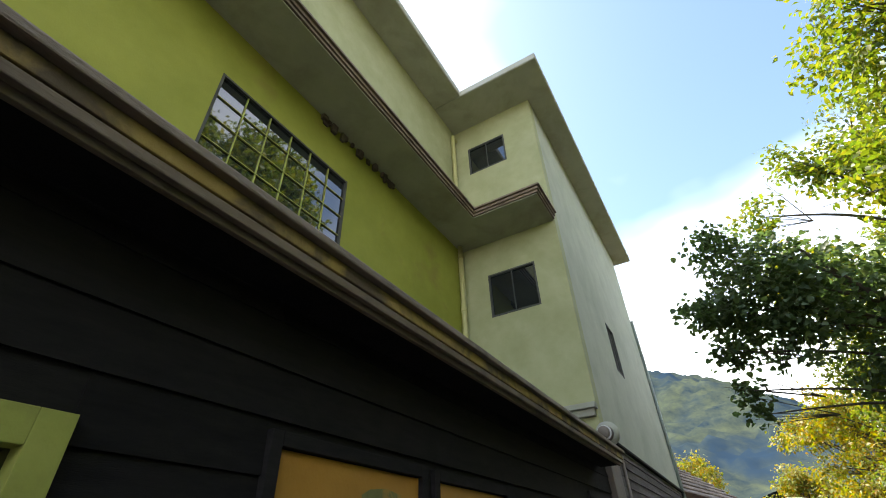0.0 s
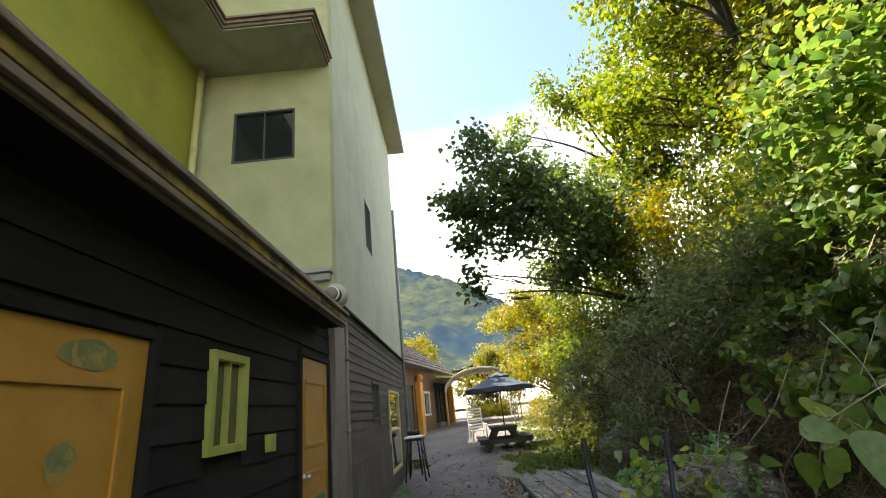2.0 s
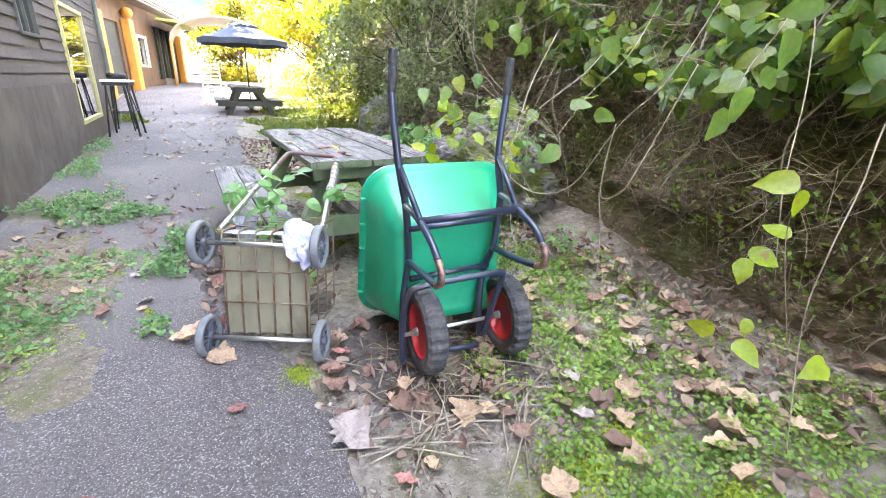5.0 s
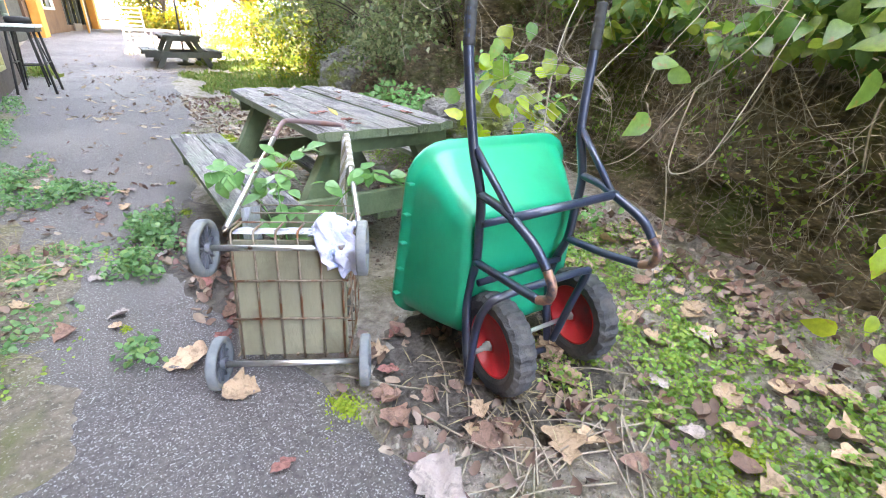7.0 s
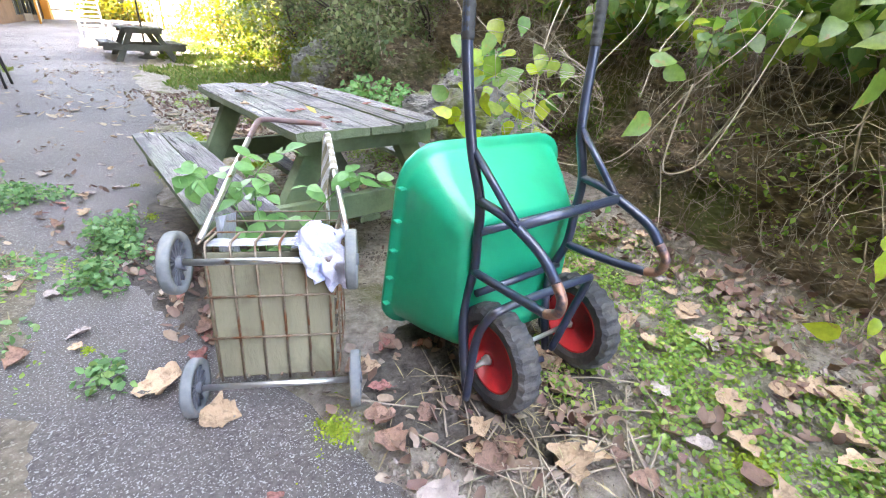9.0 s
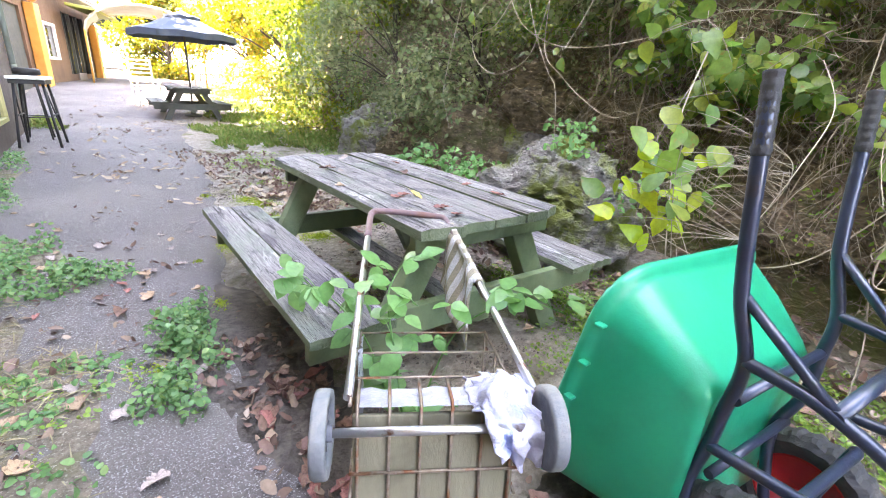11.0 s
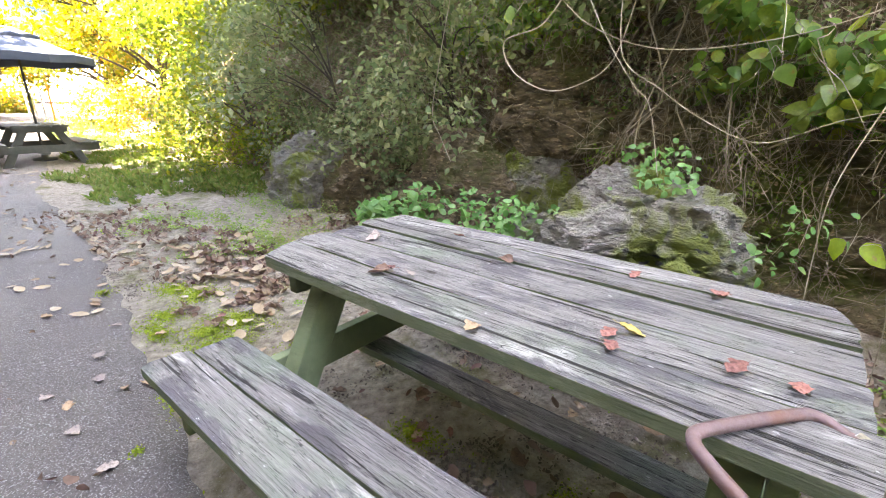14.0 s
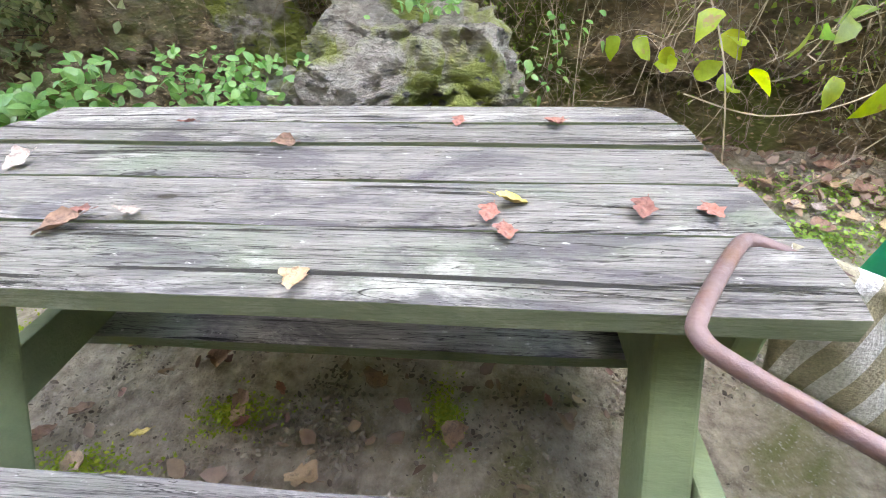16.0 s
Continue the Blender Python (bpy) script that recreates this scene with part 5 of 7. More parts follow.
def barrow_wheel(cx, cy, cz, turn):
    m = Matrix.Translation(bp(cx, cy, cz)) @ Matrix.Rotation(radians(turn), 4, "Z") @ Matrix.Rotation(radians(90), 4, "Y")
    bm = bmesh.new()
    prof = [(0.118, -0.03), (0.14, -0.044), (0.168, -0.046), (0.187, -0.034), (0.193, -0.012), (0.193, 0.012), (0.187, 0.034), (0.168, 0.046), (0.14, 0.044), (0.118, 0.03), (0.112, 0.0), (0.118, -0.03)]
    # carcass with a ribbed tread
    n = 96
    rings = []
    for i, (r, z) in enumerate(prof):
        tread = 0.007 if r > 0.18 else (0.003 if r > 0.16 else 0.0)
        shift = (i % 2) * 0.5
        rings.append([bm.verts.new(m @ Vector(((r - tread * ((k % 4) < 2)) * math.cos(2 * math.pi * (k + shift) / n), (r - tread * ((k % 4) < 2)) * math.sin(2 * math.pi * (k + shift) / n), z))) for k in range(n)])
    for ra, rb in zip(rings, rings[1:]):
        for k in range(n):
            bm.faces.new((ra[k], ra[(k + 1) % n], rb[(k + 1) % n], rb[k]))
    tyre = part("tyre", bm, M_tyre, barrow, "black ribbed rubber tyre")
    bm = bmesh.new()
    lathe(bm, [(0.126, -0.032), (0.118, -0.036), (0.112, -0.02), (0.085, -0.006), (0.05, -0.012), (0.034, -0.03), (0.022, -0.034), (0.022, 0.034), (0.034, 0.03), (0.05, 0.012), (0.085, 0.006), (0.112, 0.02), (0.118, 0.036), (0.126, 0.032)], 36, m)
    part("rim", bm, M_red, tyre, "red painted steel rim", True)
    bm = bmesh.new()
    lathe(bm, [(0.0, -0.07), (0.009, -0.07), (0.009, -0.055), (0.016, -0.055), (0.016, -0.043), (0.02, -0.043), (0.02, -0.034)], 6, m)
    part("hub_nut", bm, M_bolt, tyre, "zinc hub nut")


barrow_wheel(1.685, 4.1, 0.213, -6)
barrow_wheel(2.1, 4.083, 0.213, -6)

# ---- shopping trolley lying on its back ----
W_AX, D_AX = Vector((0.873, -0.487, 0)), Vector((0.487, 0.873, 0))
TILT_UP = (Vector((0, 0, 1)) + D_AX * 0.14).normalized()
TR_M = Matrix((W_AX, (D_AX - TILT_UP * D_AX.dot(TILT_UP)).normalized(), TILT_UP)).transposed().to_4x4()
TR_M.translation = Vector((0.9, 4.64, 0.0))
trolley = thing("shopping_trolley", TR_M, "rusty folding shopping trolley lying on its back with weeds inside", "trolley")
TW, TH, TD = 0.4, 0.57, 0.44


def tpart(name, bm, mat, label="", parent=None):
    return part(name, bm, mat, parent or trolley, label)


bm = bmesh.new()
box(bm, 0.0, TW, 0.012, 0.026, 0.095, TH - 0.02, None, 0.004)
tpart("base_panel", bm, M_board, "stained drab board lining the base")
for k in range(6):
    x = 0.012 + (TW - 0.024) * k / 5
    bm = bmesh.new()
    tube(bm, [(x, 0.006, 0.085), (x, 0.006, TH), (x, 0.02, TH + 0.012), (x, 0.13, TH + 0.012)], 0.0045, 6)
    tpart("wire", bm, M_wire)
for z in (0.25, 0.4):
    bm = bmesh.new()
    tube(bm, [(-0.004, 0.1, z), (-0.006, 0.004, z), (TW + 0.006, 0.004, z), (TW + 0.004, TD, z)], 0.0045, 6)
    tpart("wire", bm, M_wire)
for d in (0.13, 0.28, 0.43):
    bm = bmesh.new()
    tube(bm, [(-0.005, d, 0.1), (-0.005, d, TH + 0.015), (TW + 0.005, d, TH + 0.015), (TW + 0.005, d, 0.1), (-0.005, d, 0.1)], 0.0045, 6)
    tpart("wire", bm, M_wire)
for x, z in ((-0.005, 0.1), (TW + 0.005, 0.1), (-0.005, 0.33), (TW + 0.005, 0.33), (-0.005, TH + 0.015), (TW + 0.005, TH + 0.015), (0.1, 0.1), (0.21, 0.1), (0.32, 0.1)):
    bm = bmesh.new()
    tube(bm, [(x, 0.0, z), (x, TD, z)], 0.0045, 6)
    tpart("wire", bm, M_wire)
# liner: film folded over the top and standing at the side
bm = bmesh.new()
nl = 12
film = [[bm.verts.new((0.01 + (TW - 0.02) * i / nl, 0.01 + (0.085 + 0.02 * noise.noise((i * 0.7, 5, 0))) * j / 4, TH + 0.003 + 0.004 * noise.noise((i * 0.9, j * 0.9, 0)))) for i in range(nl + 1)] for j in range(5)]
for j in range(4):
    for i in range(nl):
        bm.faces.new((film[j][i], film[j][i + 1], film[j + 1][i + 1], film[j + 1][i]))
tpart("liner", bm, M_liner, "crumpled pale film liner")
bm = bmesh.new()
film = [[bm.verts.new((0.004 + 0.012 * noise.noise((i * 0.8, j, 2)), 0.16 + 0.24 * i / 8, 0.34 + (0.29 - 0.04 * i / 8) * j / 6)) for i in range(9)] for j in range(7)]
for j in range(6):
    for i in range(8):
        bm.faces.new((film[j][i], film[j][i + 1], film[j + 1][i + 1], film[j + 1][i]))
tpart("liner_flap", bm, M_liner, "standing flap of the film liner")
# axles and wheels
for z, y in ((0.535, -0.03), (0.085, -0.03)):
    bm = bmesh.new()
    tube(bm, [(-0.05, y, z), (TW + 0.05, y, z)], 0.011, 10)
    tpart("axle", bm, M_metal, "worn chrome axle tube")


def trolley_wheel(x, y, z, r):
    m = Matrix.Translation((x, y, z)) @ Matrix.Rotation(radians(90), 4, "Y")
    bm = bmesh.new()
    lathe(bm, [(r * 0.78, -0.016), (r * 0.97, -0.017), (r, -0.01), (r, 0.01), (r * 0.97, 0.017), (r * 0.78, 0.016), (r * 0.76, 0.0), (r * 0.78, -0.016)], 30, m)
    tyre = tpart("tyre", bm, M_grey_rubber, "grey solid tyre")
    bm = bmesh.new()
    lathe(bm, [(r * 0.2, -0.022), (r * 0.2, 0.022)], 14, m)
    for k in range(14):
        a = 2 * math.pi * k / 14
        box(bm, r * 0.18, r * 0.78, -0.0028, 0.0028, -0.006, 0.006, m @ Matrix.Rotation(a, 4, "Z"))
    part("spokes", bm, M_grey_plastic, tyre)


trolley_wheel(-0.062, -0.03, 0.535, 0.098)
trolley_wheel(TW + 0.066, -0.03, 0.535, 0.098)
trolley_wheel(-0.062, -0.03, 0.09, 0.098)
trolley_wheel(TW + 0.066, -0.03, 0.09, 0.098)
# handle: two arms and a bow, in the trolley's own axes
inv = TR_M.inverted()
HA, HB = inv @ Vector((0.945, 4.745, 0.575)), inv @ Vector((1.355, 4.53, 0.575))
HC, HD = inv @ Vector((1.405, 5.535, 0.785)), inv @ Vector((1.665, 5.355, 0.77))
up = inv.to_3x3() @ Vector((0, 0, 1))
for a, c in ((HA, HC), (HB, HD)):
    bm = bmesh.new()
    tube(bm, [a, a + (c - a) * 0.8], 0.0115, 10)
    tpart("handle_arm", bm, M_metal, "worn chrome handle arm")
bm = bmesh.new()
bow_dir = (HC - HA).normalized()
side = (HD - HC).normalized()
pts = [HA + (HC - HA) * 0.78, HC - bow_dir * 0.05, HC + side * 0.012, HC + side * 0.06 + bow_dir * 0.015, HD - side * 0.06 + bow_dir * 0.015, HD - side * 0.012, HD - bow_dir * 0.05, HB + (HD - HB) * 0.78]
tube(bm, smooth_path(pts, 5), 0.0128, 12)
tpart("handle_bow", bm, M_rust, "bare rust-brown handle bow")


def draped(name, label, category, mat, rows, cols, fn, thick=0.004, parent_m=None):
    bm = bmesh.new()
    g = [[bm.verts.new(fn(i / cols, j / rows)) for i in range(cols + 1)] for j in range(rows + 1)]
    for j in range(rows):
        for i in range(cols):
            fc = bm.faces.new((g[j][i], g[j][i + 1], g[j + 1][i + 1], g[j + 1][i]))
            fc.smooth = True
    ob = mesh_ob(name, bm, mat, True)
    s = ob.modifiers.new("thick", "SOLIDIFY")
    s.thickness = thick
    return tagged(ob, label, category)


def stripe_material():
    m, n, l, out = tree_of("striped_towel")
    b = n.new("ShaderNodeBsdfPrincipled")
    uv = n.new("ShaderNodeTexCoord")
    sep = n.new("ShaderNodeSeparateXYZ")
    mp = n.new("ShaderNodeMapping")
    l.new(uv.outputs["Object"], mp.inputs[0])
    dirw = (Vector((1.665, 5.355, 0.77)) - Vector((1.355, 4.53, 0.575))).normalized()
    dot = n.new("ShaderNodeVectorMath")
    dot.operation = "DOT_PRODUCT"
    dot.inputs[1].default_value = dirw
    l.new(uv.outputs["Object"], dot.inputs[0])
    mt = n.new("ShaderNodeMath")
    mt.operation = "MULTIPLY"
    mt.inputs[1].default_value = 15.5
    l.new(dot.outputs["Value"], mt.inputs[0])
    fr = n.new("ShaderNodeMath")
    fr.operation = "FRACT"
    l.new(mt.outputs[0], fr.inputs[0])
    gt = n.new("ShaderNodeMath")
    gt.operation = "GREATER_THAN"
    gt.inputs[1].default_value = 0.5
    l.new(fr.outputs[0], gt.inputs[0])
    fleck = noise_node(n, l, uv.outputs["Object"], 160, 3)
    c = mix_node(n, l, gt.outputs[0], (0.34, 0.3, 0.22), (0.62, 0.6, 0.62))
    c = mix_node(n, l, ramp_node(n, l, fleck, 0.4, 0.7), c, mix_node(n, l, 0.5, c, (0.1, 0.09, 0.07)))
    l.new(c, b.inputs["Base Color"])
    b.inputs["Roughness"].default_value = 0.95
    bpn = n.new("ShaderNodeBump")
    bpn.inputs["Strength"].default_value = 0.8
    bpn.inputs["Distance"].default_value = 0.01
    l.new(noise_node(n, l, uv.outputs["Object"], 220, 3), bpn.inputs["Height"])
    l.new(bpn.outputs[0], b.inputs["Normal"])
    l.new(b.outputs[0], out.inputs[0])
    return m


ARM_A, ARM_B = Vector((1.355, 4.53, 0.575)), Vector((1.665, 5.355, 0.77))


def towel_fn(u, v):
    """u along the arm, v over it: a short flap outside, a long one inside."""
    p = ARM_A.lerp(ARM_B, 0.50 + 0.44 * u)
    s = -0.06 + v * 0.34
    w = W_AX
    if s < 0:
        return p + w * 0.016 + Vector((0, 0, s + 0.004))
    if s < 0.035:
        a = math.pi * s / 0.035
        return p + w * 0.016 * math.cos(a) + Vector((0, 0, 0.016 * math.sin(a)))
    d = s - 0.035
    return p - w * (0.016 + 0.1 * d + 0.012 * math.sin(u * 9 + v * 3)) + Vector((0, 0, -d * 0.97)) + D_AX * (0.02 * math.sin(v * 5) - 0.1 * d)


draped("striped_towel", "grey and white striped coarse towel hung over the trolley handle", "towel", stripe_material(), 24, 18, towel_fn, 0.006)


def rag_fn(u, v):
    """A rag bunched on the trolley's top edge, one end hanging over the axle."""
    crumple = noise.noise((u * 3.2, v * 4.5, 1)), noise.noise((u * 5, v * 6.5, 7)), noise.noise((u * 8, v * 9, 4))
    w = u - 0.5
    if v < 0.5:
        lump = math.sin(math.pi * min(1.0, max(0.0, u))) * math.sin(math.pi * (0.12 + 0.88 * v / 0.5) * 0.85)
        p = TR_M @ Vector((0.36 + 0.16 * w, 0.12, TH + 0.022)) - D_AX * (0.3 * v)
        return p + Vector((0, 0, 0.05 * lump + 0.045 * max(-0.25, crumple[0]) + 0.018 * crumple[1])) + W_AX * 0.03 * crumple[2] - D_AX * 0.025 * crumple[1]
    d = (v - 0.5) / 0.5
    p = TR_M @ Vector((0.385 + (0.17 - 0.06 * d) * w + 0.02 * d, 0.12, TH + 0.022)) - D_AX * (0.15 + 0.03 * math.sin(math.pi * min(1, 2.5 * d) / 2))
    drop = 0.115 * d * (0.75 + 0.35 * math.sin(2.2 * u + 0.3) + 0.12 * crumple[0] * d)
    return p + Vector((0, 0, -drop + (0.045 * max(-0.25, crumple[0]) + 0.018 * crumple[1]) * (1 - min(1, 2 * d)))) - D_AX * (0.02 * math.sin(u * 15 + d) * min(1, 1.5 * d) + 0.018 * crumple[1]) + W_AX * 0.02 * crumple[2]


draped("rag", "crumpled white rag with blue stains over the trolley's edge", "rag", M_cloth, 30, 26, rag_fn, 0.004)

# ---- boulder beside the table ----
def boulder(name, c, r, label, seed, mat=M_boulder):
    bm = bmesh.new()
    bmesh.ops.create_icosphere(bm, subdivisions=6, radius=1.0)
    for vt in bm.verts:
        d = vt.co.normalized()
        k = 1 + 0.28 * noise.noise(d * 1.4 + Vector((seed, 0, 0))) + 0.13 * noise.noise(d * 3.5 + Vector((0, seed, 0))) + 0.05 * noise.noise(d * 9 + Vector((0, 0, seed)))
        # broken faces: a step outwards on some cells, a groove between them
        near, _ = noise.voronoi(d * 2.3 + Vector((seed, seed, 0)))
        k += 0.16 * (near[0] - 0.3) - 0.10 * max(0.0, 1 - (near[1] - near[0]) / 0.09) + 0.06 * abs(noise.noise(d * 6 + Vector((seed, 3, 1))))
        q = Vector((d.x * r[0], d.y * r[1], d.z * r[2])) * k
        # layered breaks
        band = q.z * 9 + 1.5 * noise.noise((q.x * 3, q.y * 3, seed))
        q.x += 0.035 * (band - math.floor(band)) * (1 if d.x > 0 else -1)
        q.y += 0.02 * (band - math.floor(band)) * (1 if d.y > 0 else -1)
        q.z += 0.03 * math.floor(noise.noise((q.x * 2, q.y * 2, q.z * 6)) * 3)
        vt.co = q + Vector(c)
    ob = mesh_ob(name, bm, mat, True)
    return tagged(ob, label, "rock", "rocks at the bank's foot")


boulder("boulder", (3.45, 6.25, 0.4), (0.5, 0.62, 0.5), "grey layered boulder with moss and weeds at the bank's foot", 3.0)
boulder("boulder", (4.1, 8.2, 0.45), (0.55, 0.6, 0.6), "mossy brown boulder half buried in the bank", 8.0, M_rock)
boulder("boulder", (4.2, 9.6, 0.35), (0.5, 0.6, 0.5), "mossy brown boulder at the bank's foot", 12.0, M_rock)

boulder("boulder", (4.75, 7.45, 1.2), (0.55, 0.65, 0.5), "big brown rock jutting out of the bank", 15.0, M_rock)
boulder("boulder", (4.45, 7.55, 0.45), (0.4, 0.45, 0.5), "moss-green rock at the bank's foot", 21.0, M_boulder)
boulder("boulder", (4.0, 10.5, 0.3), (0.45, 0.6, 0.6), "moss-green rock beside the lane", 27.0, M_boulder)


# ---- plants on the bank ----
def bank_cover(name, count, y_range, s_range, size, mat, label, out=(0.02, 0.25), outline=LEAF_OVAL, clump=0.0, spread=0.6, hang=0.6, category="plants"):
    """Leaves scattered over the bank, standing out from it."""
    ys = rng.uniform(*y_range, count)
    ss = rng.uniform(*s_range, count)
    if clump:
        keep = np.array([noise.noise((y * 0.9, s * 1.1, 40 + clump)) + 0.5 * noise.noise((y * 2.7, s * 2.3, 60 + clump)) for y, s in zip(ys, ss)]) > -0.05 + 0.0 * ys
        ys, ss = ys[keep], ss[keep]
    pts = np.array([bank_point(y, s) for y, s in zip(ys, ss)])
    o = rng.uniform(out[0], out[1], len(pts))
    pts[:, 0] -= o
    pts[:, 2] += 0.3 * o
    ob = leaves(name, pts, rng.uniform(size[0], size[1], len(pts)), np.array([(-0.75, -0.25, 0.65)]), mat, outline, 0.3, 0.2, spread, None, 0.08, hang)
    return tagged(ob, label, category, "", "stuff")


bank_cover("vine_cover", 36000, (-7, 3.6), (2.9, 7.0), (0.055, 0.125), M_kudzu, "dense curtain of green vine leaves over the bank", (0.05, 0.85), LEAF_OVATE, 1)
bank_cover("vine_cover", 17000, (3.6, 9), (3.0, 7.0), (0.05, 0.11), M_kudzu, "loose green vine leaves over the top of the bank", (0.02, 0.45), LEAF_OVATE, 1)
bank_cover("vine_cover", 15000, (1.5, 14), (4.1, 7.0), (0.06, 0.13), M_kudzu, "sunlit green vine leaves over the upper bank", (0.05, 0.7), LEAF_OVATE, 6)
bank_cover("vine_cover", 5200, (1.5, 6.2), (1.9, 3.5), (0.07, 0.13), M_kudzu, "loose hanging green vine leaves on the bank's face", (0.1, 0.5), LEAF_OVATE, 3)
bank_cover("bush_cover", 30000, (-6, 3), (2.3, 7.0), (0.03, 0.07), M_bush, "fine-leaved dull green shrubs over the bank", (0.0, 0.5), LEAF_DIAMOND, 2, 0.9)
bank_cover("bush_cover", 76000, (3, 22), (2.2, 7.0), (0.022, 0.055), M_bush, "thin small-leaved shrubs over the rock", (0.0, 0.35), LEAF_DIAMOND, 2, 0.9)
bank_cover("low_growth", 16000, (1.0, 22), (0.4, 2.6), (0.02, 0.05), M_weed, "sparse small green plants on the rock", (0.0, 0.12), LEAF_DIAMOND, 5)
bank_cover("upper_thicket", 70000, (-8, 40), (6.4, 8.4), (0.1, 0.22), M_tree_g, "sunlit thicket on top of the bank", (0.0, 2.2), LEAF_DIAMOND, 4, 0.8)


def plant_tree(base, height, lean, blobs, leaf_mat, label, leaf=(0.06, 0.12), per=900, trunk=0.12, seed=0, outline=LEAF_DIAMOND, clump=0.9, kind="tree"):
    """blobs: (x, y, z, radius) of the crown's clumps, from the base."""
    top = thing(kind, Matrix.Translation(base), label, kind, kind + "s on the bank")
    r = np.random.default_rng(seed)
    if isinstance(blobs, tuple):
        # an egg of clumps: centre, half sizes, number
        c0, half, many = blobs
        made = []
        for k in range(many):
            d = r.normal(0, 1, 3)
            d = d / np.linalg.norm(d) * r.uniform(0.3, 1.0) ** 0.5
            made.append((c0[0] + d[0] * half[0], c0[1] + d[1] * half[1], c0[2] + d[2] * half[2], clump * r.uniform(0.7, 1.25)))
        blobs = made
    bm = bmesh.new()
    tip = Vector(lean) + Vector((0, 0, height * 0.8))
    trunk_pts = smooth_path([(0, 0, -0.3), tip * 0.35 + Vector((0.15, 0.1, 0)), tip * 0.7, tip], 5)
    tube(bm, trunk_pts, trunk, 8, 0.25)
    for b in blobs:
        c = Vector(b[:3])
        k = min(len(trunk_pts) - 1, max(2, int(len(trunk_pts) * min(0.95, c.z / height * 0.75))))
        s = trunk_pts[k]
        mid = s.lerp(c, 0.5) + Vector((r.normal(0, 0.15), r.normal(0, 0.15), 0.2))
        tube(bm, smooth_path([s, mid, c], 5), trunk * 0.4, 6, 0.2)
        for q in range(5):
            e = c + Vector(r.normal(0, b[3] * 0.5, 3).tolist())
            tube(bm, [c.lerp(s, 0.3), e], trunk * 0.12, 4, 0.3)
    part("trunk", bm, M_bark, top)
    P, F = [], []
    for b in blobs:
        n = int(per * b[3] ** 2)
        # twigs of leaves: uneven, with gaps
        tw = r.normal(0, 1, (max(8, n // 26), 3))
        tw /= np.linalg.norm(tw, axis=1, keepdims=True)
        tw = tw * (b[3] * r.uniform(0.35, 1.08, (len(tw), 1)))
        tw[:, 2] *= 0.8
        idx = r.integers(0, len(tw), n)
        p = tw[idx] + r.normal(0, 0.13 * b[3] ** 0.5 + 0.04, (n, 3))
        P.append(p + np.array(b[:3]))
        F.append(tw[idx] * 0.6 + np.array((0, 0, 0.7)))
    P, F = np.concatenate(P), np.concatenate(F)
    leaves("crown", P, r.uniform(leaf[0], leaf[1], len(P)), F, leaf_mat, outline, 0.3, 0.2, 0.6, top, 0.0, 0.5)
    return top



# ---- trees ----
plant_tree((5.4, 10.6, 3.0), 5.0, (-2.2, -0.4, 0), [(-2.6, -0.4, 2.2, 0.9), (-3.4, -0.5, 2.7, 0.85), (-4.1, -0.5, 2.9, 0.6), (-3.9, -0.6, 1.9, 0.5), (-2.9, -0.3, 3.6, 0.9), (-3.4, -0.3, 4.2, 0.6), (-1.8, -0.2, 3.0, 1.0), (-1.4, -0.2, 1.4, 0.9), (-0.6, 0.3, 2.4, 1.1), (-4.0, -0.5, 1.2, 0.3), (-3.9, -0.5, 0.75, 0.2)], M_tree_d, "dark green broad-leaved tree leaning over the lane", (0.07, 0.13), 1300, 0.1, 1, LEAF_HEART)
plant_tree((7.8, 14.0, 4.5), 9.0, (-1.0, 0.2, 0), ((-1.6, 0.0, 4.4), (2.6, 2.2, 3.6), 26), M_tree_g, "tall tree with yellowing green leaves on the bank", (0.12, 0.2), 700, 0.16, 2, LEAF_DIAMOND, 1.0)
plant_tree((7.0, 7.6, 4.6), 9.0, (-0.8, 0.4, 0), ((-0.6, 0.2, 3.6), (2.2, 2.4, 3.2), 26), M_tree_g, "tall leafy green tree above the bank", (0.1, 0.18), 800, 0.15, 3, LEAF_DIAMOND, 0.95)
plant_tree((9.5, 9.5, 6.5), 8.5, (-0.5, 0.2, 0), ((-0.4, 0.2, 4.2), (2.4, 2.6, 3.0), 20), M_tree_y, "tall tree turning yellow behind the green ones", (0.12, 0.2), 600, 0.16, 4, LEAF_DIAMOND, 1.1)
plant_tree((7.0, 2.6, 5.0), 7.0, (-0.6, 0.2, 0), ((-0.6, 0.2, 2.6), (2.4, 2.6, 2.4), 24), M_tree_g, "leafy green tree on the bank above the lane", (0.1, 0.17), 800, 0.15, 5, LEAF_DIAMOND, 0.95)
plant_tree((5.6, 16.5, 2.0), 5.5, (-0.5, 0.0, 0), ((-0.6, 0.0, 2.2), (1.5, 2.0, 2.4), 18), M_tree_g, "leafy shrub tree beside the lane", (0.08, 0.14), 900, 0.09, 6, LEAF_DIAMOND, 0.75)
plant_tree((6.2, 21.5, 1.2), 6.5, (-0.4, 0.0, 0), ((-0.6, 0.0, 2.8), (2.2, 2.0, 2.9), 22), M_tree_y, "bright yellow autumn tree beyond the far table", (0.1, 0.17), 800, 0.12, 7, LEAF_DIAMOND, 0.85)
plant_tree((6.8, 28.0, 1.2), 7.5, (-0.6, 0.0, 0), ((-0.9, 0.0, 3.4), (2.8, 2.4, 3.4), 24), M_tree_y, "bright yellow autumn tree at the lane's end", (0.13, 0.22), 600, 0.15, 8, LEAF_DIAMOND, 1.0)
